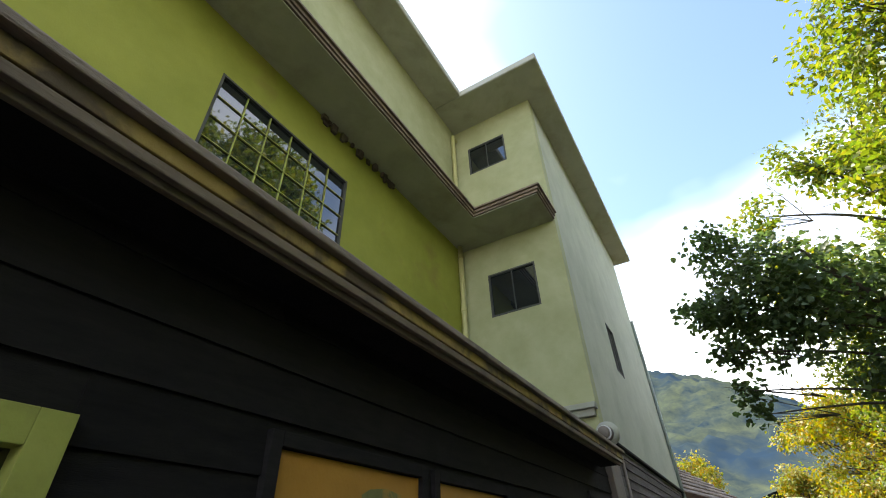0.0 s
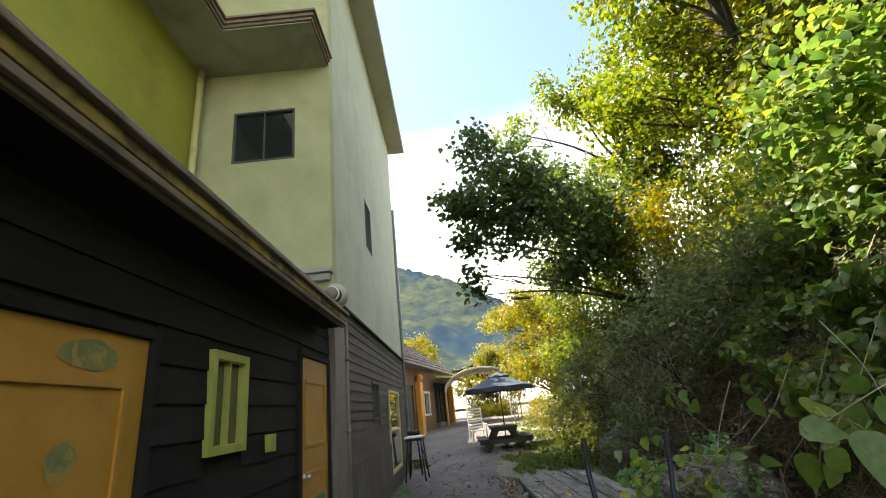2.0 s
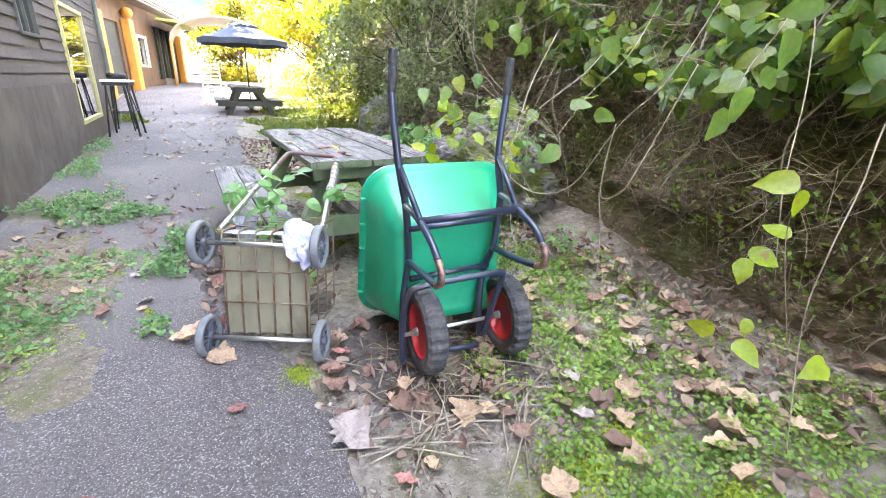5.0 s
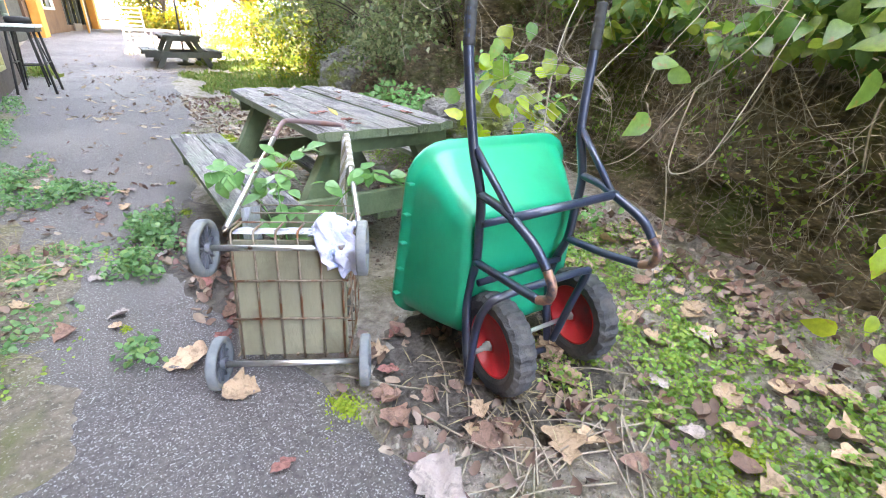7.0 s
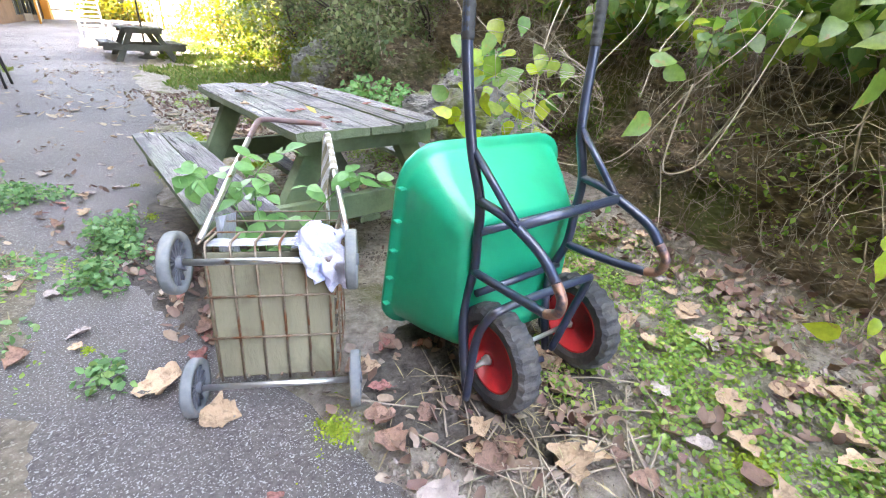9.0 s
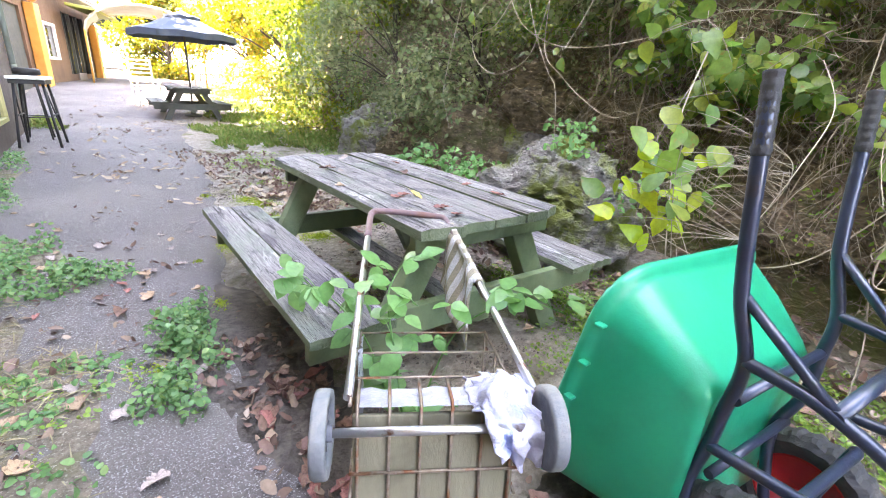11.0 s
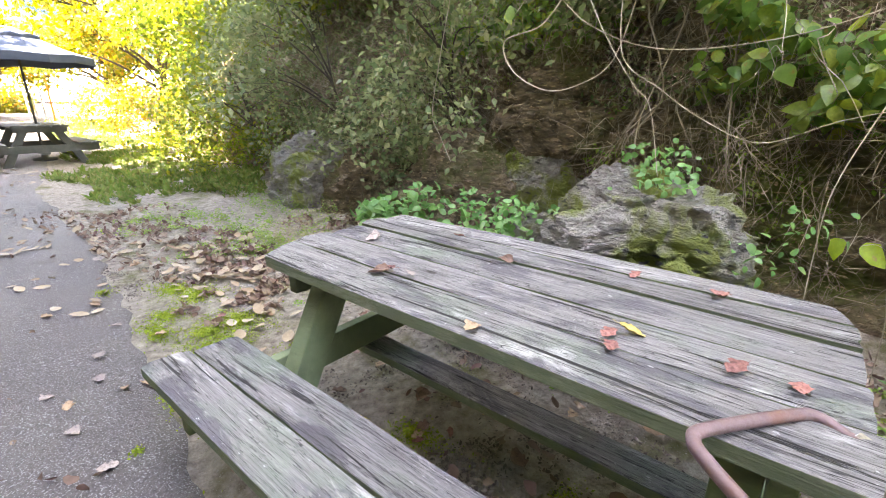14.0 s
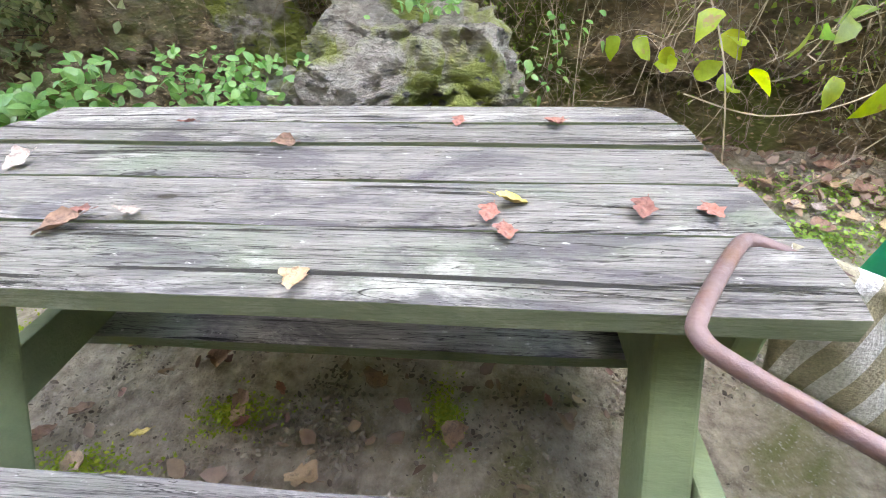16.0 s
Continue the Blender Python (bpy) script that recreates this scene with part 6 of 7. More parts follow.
plant_tree((4.0, 37.0, 0.8), 6.0, (-0.3, 0.0, 0), ((-0.2, 0.0, 2.6), (3.0, 2.0, 2.6), 22), M_tree_y, "yellow-green trees closing the lane's end", (0.16, 0.26), 400, 0.15, 9, LEAF_DIAMOND, 1.1)
# crown enlarged out of view behind the tall building to shade the lane
plant_tree((-3.9, 18.3, 0.3), 9.5, (0.3, 0.0, 0), ((0.2, -0.6, 6.6), (1.5, 3.6, 3.8), 46), M_tree_y, "yellow-green tree at the far house, crown enlarged unseen to shade the lane", (0.16, 0.26), 900, 0.16, 10, LEAF_DIAMOND, 1.0)
plant_tree((-2.6, 37.0, 0.8), 6.5, (0.3, 0.0, 0), ((0.0, 0.0, 4.0), (2.6, 2.0, 2.6), 16), M_tree_y, "yellow-green tree past the far house", (0.16, 0.26), 400, 0.15, 11, LEAF_DIAMOND, 1.1)

plant_tree((12.0, 9.0, 10.0), 9.0, (-0.5, 0.2, 0), ((-0.4, 1.2, 6.6), (3.0, 4.5, 5.6), 36), M_tree_g, "tall green tree high up the slope", (0.2, 0.34), 330, 0.18, 12, LEAF_DIAMOND, 1.5)
plant_tree((11.5, 3.5, 10.0), 9.0, (-0.5, 0.2, 0), ((-0.4, 0.2, 6.0), (3.0, 3.6, 5.0), 30), M_tree_g, "tall green tree high up the slope", (0.2, 0.34), 330, 0.18, 13, LEAF_DIAMOND, 1.5)
plant_tree((5.2, 12.0, 2.4), 4.0, (-0.5, 0.0, 0), ((-0.9, 0.0, 2.0), (1.3, 1.8, 1.8), 18), M_tree_g, "leafy shrub tree leaning out of the bank", (0.07, 0.13), 900, 0.07, 14, LEAF_DIAMOND, 0.7)

# shrubs that stand out of the bank's face
for k, (x, y, z, rx, ry, rz, mat) in enumerate((
        (4.0, 8.6, 1.7, 0.8, 1.2, 1.1, M_bush), (4.1, 10.6, 1.6, 0.9, 1.2, 1.3, M_bush), (4.0, 12.8, 1.2, 0.8, 1.3, 1.3, M_tree_g), (4.2, 14.8, 1.2, 0.8, 1.3, 1.4, M_tree_g),
        (4.6, 18.3, 0.9, 0.8, 1.2, 1.1, M_tree_y), (5.2, 24.0, 1.0, 1.2, 1.5, 1.3, M_tree_y), (4.3, 6.6, 2.7, 0.6, 1.1, 0.7, M_bush), (4.7, 4.0, 3.4, 0.9, 1.4, 0.9, M_kudzu), (4.9, 1.8, 3.7, 0.9, 1.4, 1.0, M_kudzu), (5.3, 6.0, 4.0, 1.0, 1.4, 1.1, M_tree_g), (5.2, 8.4, 3.9, 1.0, 1.4, 1.1, M_tree_y), (5.3, 10.6, 3.9, 1.0, 1.4, 1.1, M_tree_g), (3.7, 1.6, 2.6, 0.8, 1.4, 1.1, M_kudzu), (3.7, -0.6, 2.6, 0.8, 1.4, 1.1, M_kudzu), (3.4, 0.8, 1.7, 0.6, 1.2, 0.8, M_kudzu))):
    plant_tree((x + 0.7, y, max(0.0, z - rz)), 1.8, (-0.4, 0, 0), ((-0.7, 0.0, min(rz, z)), (rx, ry, rz), 14), mat, "tangled shrub growing out of the bank beside the lane" if mat is not M_tree_y else "low yellow shrub beside the lane", (0.05, 0.1) if mat is not M_kudzu else (0.06, 0.11), 1300 if mat is not M_kudzu else 1300, 0.035, 40 + k, LEAF_HEART if mat is M_kudzu else LEAF_DIAMOND, 0.5, "shrub")


# ---- climbing stems ----
def hanging_vine(y, s0, s1, r, seed):
    q = np.random.default_rng(seed)
    pts = []
    n = 9
    for k in range(n):
        s = s0 + (s1 - s0) * k / (n - 1)
        x, yy, z = bank_point(y + q.normal(0, 0.07) + 0.02 * k, s)
        pts.append((x - 0.12 - 0.25 * math.sin(math.pi * k / (n - 1)) - 0.05 * q.random(), yy, z + 0.02))
    bm = bmesh.new()
    tube(bm, smooth_path(pts, 4), r, 6, 0.55)
    tagged(mesh_ob("hanging_vine", bm, M_vine), "thin bare brown vine stem hanging down the bank", "vine", "hanging vines")


for k in range(34):
    hanging_vine(1.5 + 9.5 * rng.random(), 4.2 + 1.2 * rng.random(), 0.3 + 1.6 * rng.random(), 0.004 + 0.006 * rng.random() ** 2, 100 + k)
# tangle of dead stems and roots over the bank
def tangle(name, count, y_range, s_range, length, mat, label, seed):
    q = np.random.default_rng(seed)
    ys, ss = q.uniform(*y_range, count), q.uniform(*s_range, count)
    V, F = [], []
    rim = [(math.cos(2 * math.pi * k / 3), math.sin(2 * math.pi * k / 3)) for k in range(3)]
    for y, s in zip(ys, ss):
        p = np.array(bank_point(y, s)) + np.array((-0.04 - 0.22 * q.random(), 0, 0.03))
        d = np.array((q.normal(-0.1, 0.25), q.normal(0, 0.55), -1.0 if q.random() < 0.75 else 0.4))
        d *= length * q.uniform(0.35, 1.5) / np.linalg.norm(d)
        r = 0.0015 + 0.0026 * q.random() ** 2
        base = len(V)
        sway, kink = q.normal(0, 0.16, 3) * length, q.normal(0, 0.07, 3) * length
        for k in range(8):
            t = k / 7
            c = p + d * t + sway * math.sin(math.pi * t) + kink * math.sin(3.3 * math.pi * t)
            w = r * (1.15 - 0.6 * t)
            V += [c + np.array((0.6 * a * w, a * w, e * w)) for a, e in rim]
        F += [(base + 3 * k + i, base + 3 * k + (i + 1) % 3, base + 3 * k + 3 + (i + 1) % 3, base + 3 * k + 3 + i) for k in range(7) for i in range(3)]
    return tagged(new(name, fast_mesh(name, V, F, mat, True)), label, "vines", "", "stuff")


tangle("dead_stems", 4300, (1.0, 12), (1.5, 5.2), 0.55, M_stem, "tangle of thin dead pale brown stems over the bank", 5)
tangle("hanging_roots", 2600, (1.0, 9), (0.3, 3.2), 0.26, M_vine, "fine brown roots hanging over the earth face", 6)
# looping stems by the rock
LOOPS = [
    [(3.15, 6.69, 1.95), (3.12, 6.84, 1.76), (3.1, 7.07, 1.69), (3.08, 6.99, 1.52), (3.05, 6.75, 1.41), (3.06, 6.55, 1.44), (3.1, 6.4, 1.56), (3.14, 6.32, 1.9)],
    [(3.3, 6.68, 1.95), (3.25, 6.51, 1.68), (3.22, 6.33, 1.44), (3.2, 6.22, 1.32), (3.15, 6.12, 0.98)],
    [(3.3, 6.47, 1.95), (3.25, 6.41, 1.58), (3.2, 6.18, 1.41), (3.2, 5.97, 1.27), (3.2, 5.71, 1.17), (3.25, 5.43, 1.28), (3.3, 5.1, 1.36)],
    [(3.6, 7.9, 2.15), (3.56, 7.98, 1.69), (3.5, 8.01, 1.26), (3.45, 7.88, 1.08), (3.4, 7.73, 0.9)],
    [(3.3, 5.3, 1.4), (3.2, 5.41, 1.01), (3.2, 5.42, 0.7), (3.2, 5.4, 0.2)],
    [(2.75, 5.1, 0.68), (2.75, 4.77, 0.6), (2.75, 4.43, 0.71), (2.78, 4.18, 1.07), (2.9, 4.04, 1.3), (3.2, 4.0, 1.8)],
    [(2.75, 4.18, 1.07), (2.75, 4.21, 0.87), (2.75, 4.2, 0.7), (2.75, 4.08, 0.75), (2.78, 4.02, 0.9), (2.95, 3.95, 1.35)],
    [(2.75, 4.22, 0.72), (2.75, 4.16, 0.45), (2.75, 4.14, 0.05)],
    [(2.75, 3.1, 1.6), (2.62, 3.12, 1.2), (2.6, 3.12, 0.99), (2.6, 3.14, 0.76), (2.6, 3.14, 0.52), (2.6, 3.06, 0.05)],
    [(3.2, 5.2, 1.6), (2.95, 5.15, 1.2), (2.75, 5.0, 0.8), (2.7, 4.9, 0.4), (2.75, 4.8, 0.05)],
    [(3.3, 6.9, 2.0), (3.2, 6.6, 1.75), (3.2, 6.2, 1.6), (3.25, 5.7, 1.62), (3.3, 5.2, 1.75), (3.3, 4.8, 1.7)],
    [(3.1, 3.9, 1.9), (3.0, 3.6, 1.6), (2.95, 3.5, 1.3), (2.9, 3.45, 0.9), (2.95, 3.4, 0.5)]]
for k, pts in enumerate(LOOPS):
    bm = bmesh.new()
    tube(bm, smooth_path(pts, 8), 0.003 if k % 3 else 0.004, 6, 0.65)
    tagged(mesh_ob("looping_vine", bm, M_stem), "pale looping bare vine stem before the bank", "vine", "hanging vines")


# ---- leafy sprays of the climbing vine ----
def spray(name, stem, count, size, mat, label, seed, stalk=0.12, outline=LEAF_HEART, droop=0.3, facing=(-0.5, -0.75, 0.55), triple=False, r=0.004):
    """Large leaves on stalks along a stem."""
    q = np.random.default_rng(seed)
    top = thing(name, Matrix.Translation(stem[0]), label, "plant", "vine sprays")
    base = Vector(stem[0])
    path = smooth_path([Vector(p) - base for p in stem], 8)
    bm = bmesh.new()
    tube(bm, path, r, 6, 0.5)
    P, S = [], []
    for k in range(count):
        c = path[min(len(path) - 1, int((k + 0.7) / count * len(path)))]
        d = Vector(q.normal(0, 1, 3).tolist())
        d.z = abs(d.z) * 0.6
        e = c + d.normalized() * stalk * q.uniform(0.5, 1.3)
        tube(bm, smooth_path([c, c.lerp(e, 0.5) + Vector((0, 0, 0.02)), e], 3), r * 0.4, 4, 0.7)
        for j in range(3 if triple else 1):
            P.append(tuple(e))
            S.append(size[0] + (size[1] - size[0]) * q.random())
    part("stem", bm, mat if triple else M_vine, top)
    leaves("foliage", P, S, np.array([facing]), mat, outline, droop, 0.18, 0.4, top, 0.1, 0.35)
    return top


def leafy_vine(stem, spots, mat, label, seed, facing=(-0.45, -0.6, 0.65), spread=0.35, r=0.0022, hang=0.5):
    """A thin stem with big leaves at the given spots (x, y, z, length), each on a stalk from the nearest point of the stem."""
    top = thing("vine_spray", Matrix.Translation(stem[0]), label, "plant", "vine sprays")
    base = Vector(stem[0])
    path = smooth_path([Vector(p) - base for p in stem], 8)
    bm = bmesh.new()
    tube(bm, path, r, 6, 0.5)
    for x, y, z, n in spots:
        e = Vector((x, y, z)) - base
        c = min(path, key=lambda p: (p - e).length + max(0.0, p.z - e.z))
        tube(bm, smooth_path([c, c.lerp(e, 0.55) + Vector((0, 0, 0.025)), e], 4), r * 0.5, 5, 0.7)
    part("stem", bm, M_stem, top)
    leaves("foliage", [tuple(Vector(p[:3]) - base) for p in spots], [0.85 * p[3] for p in spots], np.array([facing]), mat, LEAF_OVATE, 0.3, 0.22, spread, top, 0.1, hang)
    return top


def scatter_spots(centre, half, n, size, seed):
    qq = np.random.default_rng(seed)
    return [(centre[0] + half[0] * qq.uniform(-1, 1), centre[1] + half[1] * qq.uniform(-1, 1), centre[2] + half[2] * qq.uniform(-1, 1), qq.uniform(*size)) for _ in range(n)]


# behind the wheelbarrow
leafy_vine([(3.2, 4.9, 0.5), (2.8, 4.6, 0.9), (2.4, 4.45, 1.1), (2.0, 4.4, 1.2)], scatter_spots((2.35, 4.8, 1.1), (0.4, 0.12, 0.2), 20, (0.09, 0.14), 201), M_kudzu, "large green and yellowed vine leaves behind the wheelbarrow", 1)
leafy_vine([(3.2, 4.7, 1.5), (2.8, 4.5, 1.3), (2.45, 4.45, 1.1), (2.3, 4.5, 0.85)], scatter_spots((2.3, 4.82, 0.95), (0.3, 0.1, 0.16), 14, (0.08, 0.13), 202), M_lime_leaf, "yellow-green vine leaves spotted brown beside the wheelbarrow", 2)
leafy_vine([(3.2, 4.4, 1.7), (2.9, 4.3, 1.4), (2.66, 4.3, 1.2), (2.4, 4.2, 1.02)], [(2.346, 4.117, 0.98, 0.14), (2.66, 4.3, 1.18, 0.15), (2.72, 4.3, 1.12, 0.13), (2.84, 4.4, 1.48, 0.16), (2.9, 4.35, 1.4, 0.1), (2.5, 4.25, 1.15, 0.12)], M_kudzu, "few large green vine leaves before the bank", 3)
# over the path
leafy_vine([(3.3, 3.7, 1.9), (2.9, 3.6, 1.5), (2.7, 3.58, 1.32), (2.6, 3.54, 1.2)], [(2.587, 3.54, 1.235, 0.2), (2.7, 3.57, 1.26, 0.16), (2.72, 3.55, 1.3, 0.14), (2.78, 3.52, 1.45, 0.17), (2.9, 3.5, 1.55, 0.16), (2.66, 3.6, 1.18, 0.15), (2.85, 3.62, 1.38, 0.13)], M_kudzu, "large drooping green vine leaves hanging over the path", 4, (-0.5, -0.75, 0.4))
leafy_vine([(2.9, 2.6, 1.9), (2.3, 2.5, 1.65), (1.95, 2.45, 1.53), (1.76, 2.44, 1.46)], [(1.754, 2.455, 1.47, 0.13), (1.84, 2.5, 1.5, 0.15), (1.86, 2.36, 1.46, 0.16), (1.95, 2.42, 1.5, 0.13), (1.8, 2.52, 1.4, 0.12)], M_kudzu, "large drooping green vine leaves hanging over the path", 14, (-0.5, -0.7, 0.3), 0.35, 0.0022, 1.2)
leafy_vine([(3.3, 3.4, 0.05), (2.95, 3.36, 0.5), (2.78, 3.34, 0.75), (2.56, 3.25, 0.94)], [(2.563, 3.254, 0.95, 0.13), (2.62, 3.28, 0.97, 0.15), (2.8, 3.34, 0.735, 0.13), (2.746, 3.432, 0.667, 0.14), (2.66, 3.4, 0.66, 0.12)], M_lime_leaf, "yellow-green vine leaves on a thin stem before the bank", 5)
leafy_vine([(3.1, 3.4, 0.03), (2.8, 3.35, 0.28), (2.6, 3.33, 0.4), (2.464, 3.01, 0.5)], [(2.528, 3.288, 0.4, 0.13), (2.6, 3.4, 0.366, 0.12), (2.464, 3.01, 0.5, 0.12), (2.7, 3.35, 0.42, 0.09)], M_lime_leaf, "low pale green vine leaves near the ground", 6)
leafy_vine([(2.7, 2.6, 0.03), (2.4, 2.68, 0.7), (2.25, 2.7, 0.98), (2.15, 2.72, 1.03)], [(2.2, 2.72, 1.04, 0.09), (2.26, 2.7, 1.0, 0.1), (2.32, 2.74, 1.05, 0.11), (2.18, 2.7, 0.98, 0.08)], M_lime_leaf, "brown-spotted yellow vine leaves beside the path", 16)
leafy_vine([(2.5, 2.2, 0.03), (2.15, 2.3, 0.6), (1.95, 2.32, 0.95), (1.85, 2.35, 1.07)], [(1.86, 2.4, 1.08, 0.13), (1.81, 2.25, 1.1, 0.14), (1.95, 2.22, 1.08, 0.12)], M_kudzu, "broad round green vine leaves beside the path", 7, (-0.5, -0.75, 0.5), 0.15)
leafy_vine([(2.6, 2.5, 0.03), (2.2, 2.5, 0.4), (2.05, 2.48, 0.66), (1.93, 2.46, 0.73)], [(1.925, 2.456, 0.73, 0.14), (2.03, 2.5, 0.74, 0.13), (1.98, 2.42, 0.69, 0.12), (2.1, 2.52, 0.77, 0.13)], M_kudzu, "pale green broad leaves low over the litter", 8, (-0.35, -0.5, 0.8), 0.18)
# by the table's end
leafy_vine([(3.3, 5.1, 0.1), (3.0, 5.15, 0.5), (2.85, 5.2, 0.75), (2.78, 5.18, 1.0)], [(2.82, 5.3, 0.85, 0.13), (2.8, 5.2, 0.82, 0.1), (2.78, 5.14, 0.78, 0.1), (2.75, 5.08, 0.74, 0.12), (2.75, 5.0, 0.72, 0.11), (2.78, 5.05, 0.95, 0.14), (2.8, 5.0, 0.88, 0.13), (2.8, 4.98, 1.06, 0.14), (2.85, 5.36, 0.86, 0.1)], M_lime_leaf, "bright lime vine leaves hanging past the table's end", 9, (-0.85, 0.15, 0.45), 0.22)
leafy_vine([(3.1, 4.9, 0.3), (2.8, 4.92, 0.65), (2.65, 5.05, 1.0), (2.66, 5.08, 1.15)], [(2.682, 4.935, 0.78, 0.13), (2.649, 5.094, 1.12, 0.12), (2.66, 5.0, 0.86, 0.12), (2.7, 4.96, 0.7, 0.1)], M_lime_leaf, "lime vine leaves climbing beside the table", 10)
leafy_vine([(2.7, 4.8, 0.1), (2.3, 4.72, 0.7), (2.15, 4.7, 1.0), (2.1, 4.68, 1.16)], [(2.141, 4.703, 1.13, 0.13), (2.06, 4.6, 0.92, 0.12), (2.12, 4.66, 1.02, 0.12), (2.2, 4.7, 0.95, 0.1), (2.0, 4.56, 0.8, 0.11), (1.95, 4.65, 0.72, 0.1), (1.86, 4.6, 0.62, 0.11), (1.78, 4.57, 0.58, 0.1)], M_kudzu, "green vine leaves standing behind the wheelbarrow", 11)
leafy_vine([(3.3, 5.2, 2.1), (2.9, 5.1, 1.8), (2.7, 5.0, 1.62)], [(2.656, 4.963, 1.57, 0.15), (2.649, 5.233, 1.54, 0.12), (2.7, 5.2, 1.57, 0.1), (2.72, 4.9, 1.5, 0.14), (2.75, 5.0, 1.68, 0.13), (2.68, 4.85, 1.45, 0.12)], M_kudzu, "green vine leaves dangling from above the bank", 12, (-0.7, -0.4, 0.3))
leafy_vine([(3.2, 5.9, 2.1), (2.8, 5.7, 1.75), (2.56, 5.64, 1.5)], [(2.536, 5.631, 1.46, 0.09), (2.58, 5.68, 1.5, 0.07)], M_kudzu, "pair of green vine leaves dangling from above", 13, (-0.8, 0.0, 0.3))
leafy_vine([(3.3, 6.9, 2.2), (3.1, 6.9, 1.95), (3.0, 6.95, 1.8)], [(2.98, 6.95, 1.78, 0.1), (3.02, 7.02, 1.82, 0.08)], M_kudzu, "pair of green vine leaves dangling from above", 15, (-0.8, -0.3, 0.3))
# weeds growing in the trolley
spray("weed_sprout", [(1.22, 4.95, 0.12), (1.18, 5.1, 0.45), (1.13, 5.35, 0.55), (1.1, 5.6, 0.5)], 16, (0.07, 0.1), M_sprout, "fresh green three-leaved weed growing out of the trolley", 30, 0.09, LEAF_OVAL, 0.25, (-0.1, -0.35, 0.9), True)
spray("weed_sprout", [(1.22, 4.9, 0.12), (1.2, 4.95, 0.45), (1.22, 5.05, 0.64), (1.3, 5.12, 0.7)], 12, (0.06, 0.095), M_sprout, "fresh green three-leaved weed growing out of the trolley", 31, 0.09, LEAF_OVAL, 0.25, (-0.1, -0.35, 0.9), True)
spray("weed_sprout", [(1.3, 5.0, 0.12), (1.42, 4.95, 0.5), (1.54, 4.8, 0.66), (1.72, 4.75, 0.6)], 9, (0.06, 0.095), M_sprout, "fresh green three-leaved weed beside the trolley", 32, 0.08, LEAF_OVAL, 0.25, (-0.1, -0.35, 0.9), True)


# ---- growth on the ground ----
def patch_points(patches, q):
    P = []
    for x, y, rx, ry, n, hmax in patches:
        a = q.uniform(0, 2 * math.pi, n)
        d = np.sqrt(q.random(n)) * (0.75 + 0.35 * np.sin(a * 3 + x * 7))
        px, py = x + rx * d * np.cos(a), y + ry * d * np.sin(a)
        h = q.uniform(0.2 * hmax, hmax, n) * (1.1 - 0.6 * d)
        if n > 800:
            # plants stand in small clumps, tallest in their middle
            home = q.integers(0, max(1, n // 22), n)
            off = q.normal(0, 0.036, (n, 2))
            px, py = px[home] + off[:, 0], py[home] + off[:, 1]
            h = np.maximum(0.006, hmax * q.uniform(0.35, 1.0, n // 22 + 1)[home] * np.exp(-(off ** 2).sum(1) / 0.003) * q.uniform(0.6, 1.1, n))
        P.append(np.stack([px, py, np.array([ground_z(u, w) for u, w in zip(px, py)]) + h], 1))
    return np.concatenate(P)


q = np.random.default_rng(11)
LEFT = [(0.1, 6.0, 0.4, 0.5, 800, 0.06), (0.0, 5.3, 0.4, 0.4, 600, 0.06), (-0.2, 7.7, 0.45, 0.65, 1500, 0.16), (0.28, 7.3, 0.28, 0.3, 600, 0.12), (0.75, 6.25, 0.16, 0.42, 900, 0.2), (0.62, 5.75, 0.15, 0.2, 300, 0.15), (-0.35, 5.6, 0.4, 0.9, 1400, 0.12), (-0.4, 4.2, 0.3, 0.8, 1000, 0.12), (-0.42, 9.6, 0.25, 0.8, 500, 0.15), (-0.5, 2.8, 0.2, 0.7, 400, 0.08), (0.6, 4.95, 0.1, 0.14, 90, 0.1), (-0.45, 11.3, 0.2, 0.7, 300, 0.2)]
LEFT = [(x, y, rx, ry, int(n * 1.2), h) for x, y, rx, ry, n, h in LEFT]
tagged(leaves("weeds", patch_points(LEFT, q), q.uniform(0.016, 0.042, sum(p[4] for p in LEFT)), np.array([(0, -0.2, 1)]), M_clover, LEAF_OVAL, 0.3, 0.2, 0.6), "low green weeds sprouting along the lane", "weeds", "", "stuff")
RIGHT = [(3.0, 5.0, 0.5, 0.8, 2000, 0.07), (3.1, 3.6, 0.4, 0.9, 900, 0.07), (2.6, 5.0, 0.5, 0.5, 1700, 0.07), (2.75, 5.9, 0.35, 0.7, 1100, 0.06), (3.2, 4.2, 0.35, 0.8, 900, 0.06), (2.9, 9.6, 0.5, 1.2, 1600, 0.15), (0.1, 5.9, 0.45, 0.7, 900, 0.04), (0.0, 5.0, 0.45, 0.5, 700, 0.04), (2.5, 3.9, 0.6, 0.8, 5000, 0.07), (2.2, 3.1, 0.7, 0.55, 4200, 0.06), (2.9, 3.0, 0.5, 0.6, 1600, 0.08), (3.1, 6.0, 0.35, 0.8, 900, 0.1), (2.9, 5.6, 0.4, 0.5, 900, 0.07), (3.0, 4.7, 0.4, 0.5, 1100, 0.08), (1.95, 2.7, 0.4, 0.4, 1200, 0.05), (2.7, 5.3, 0.4, 0.4, 500, 0.08), (3.1, 7.3, 0.5, 0.5, 900, 0.22), (2.9, 8.6, 0.5, 0.9, 1200, 0.2), (3.4, 10.5, 0.6, 1.2, 1600, 0.25), (3.0, 6.9, 0.3, 0.3, 400, 0.15), (2.5, 9.6, 0.6, 0.7, 1500, 0.06), (2.4, 11.0, 0.7, 1.0, 1800, 0.08), (2.6, 7.9, 0.5, 0.5, 900, 0.06)]
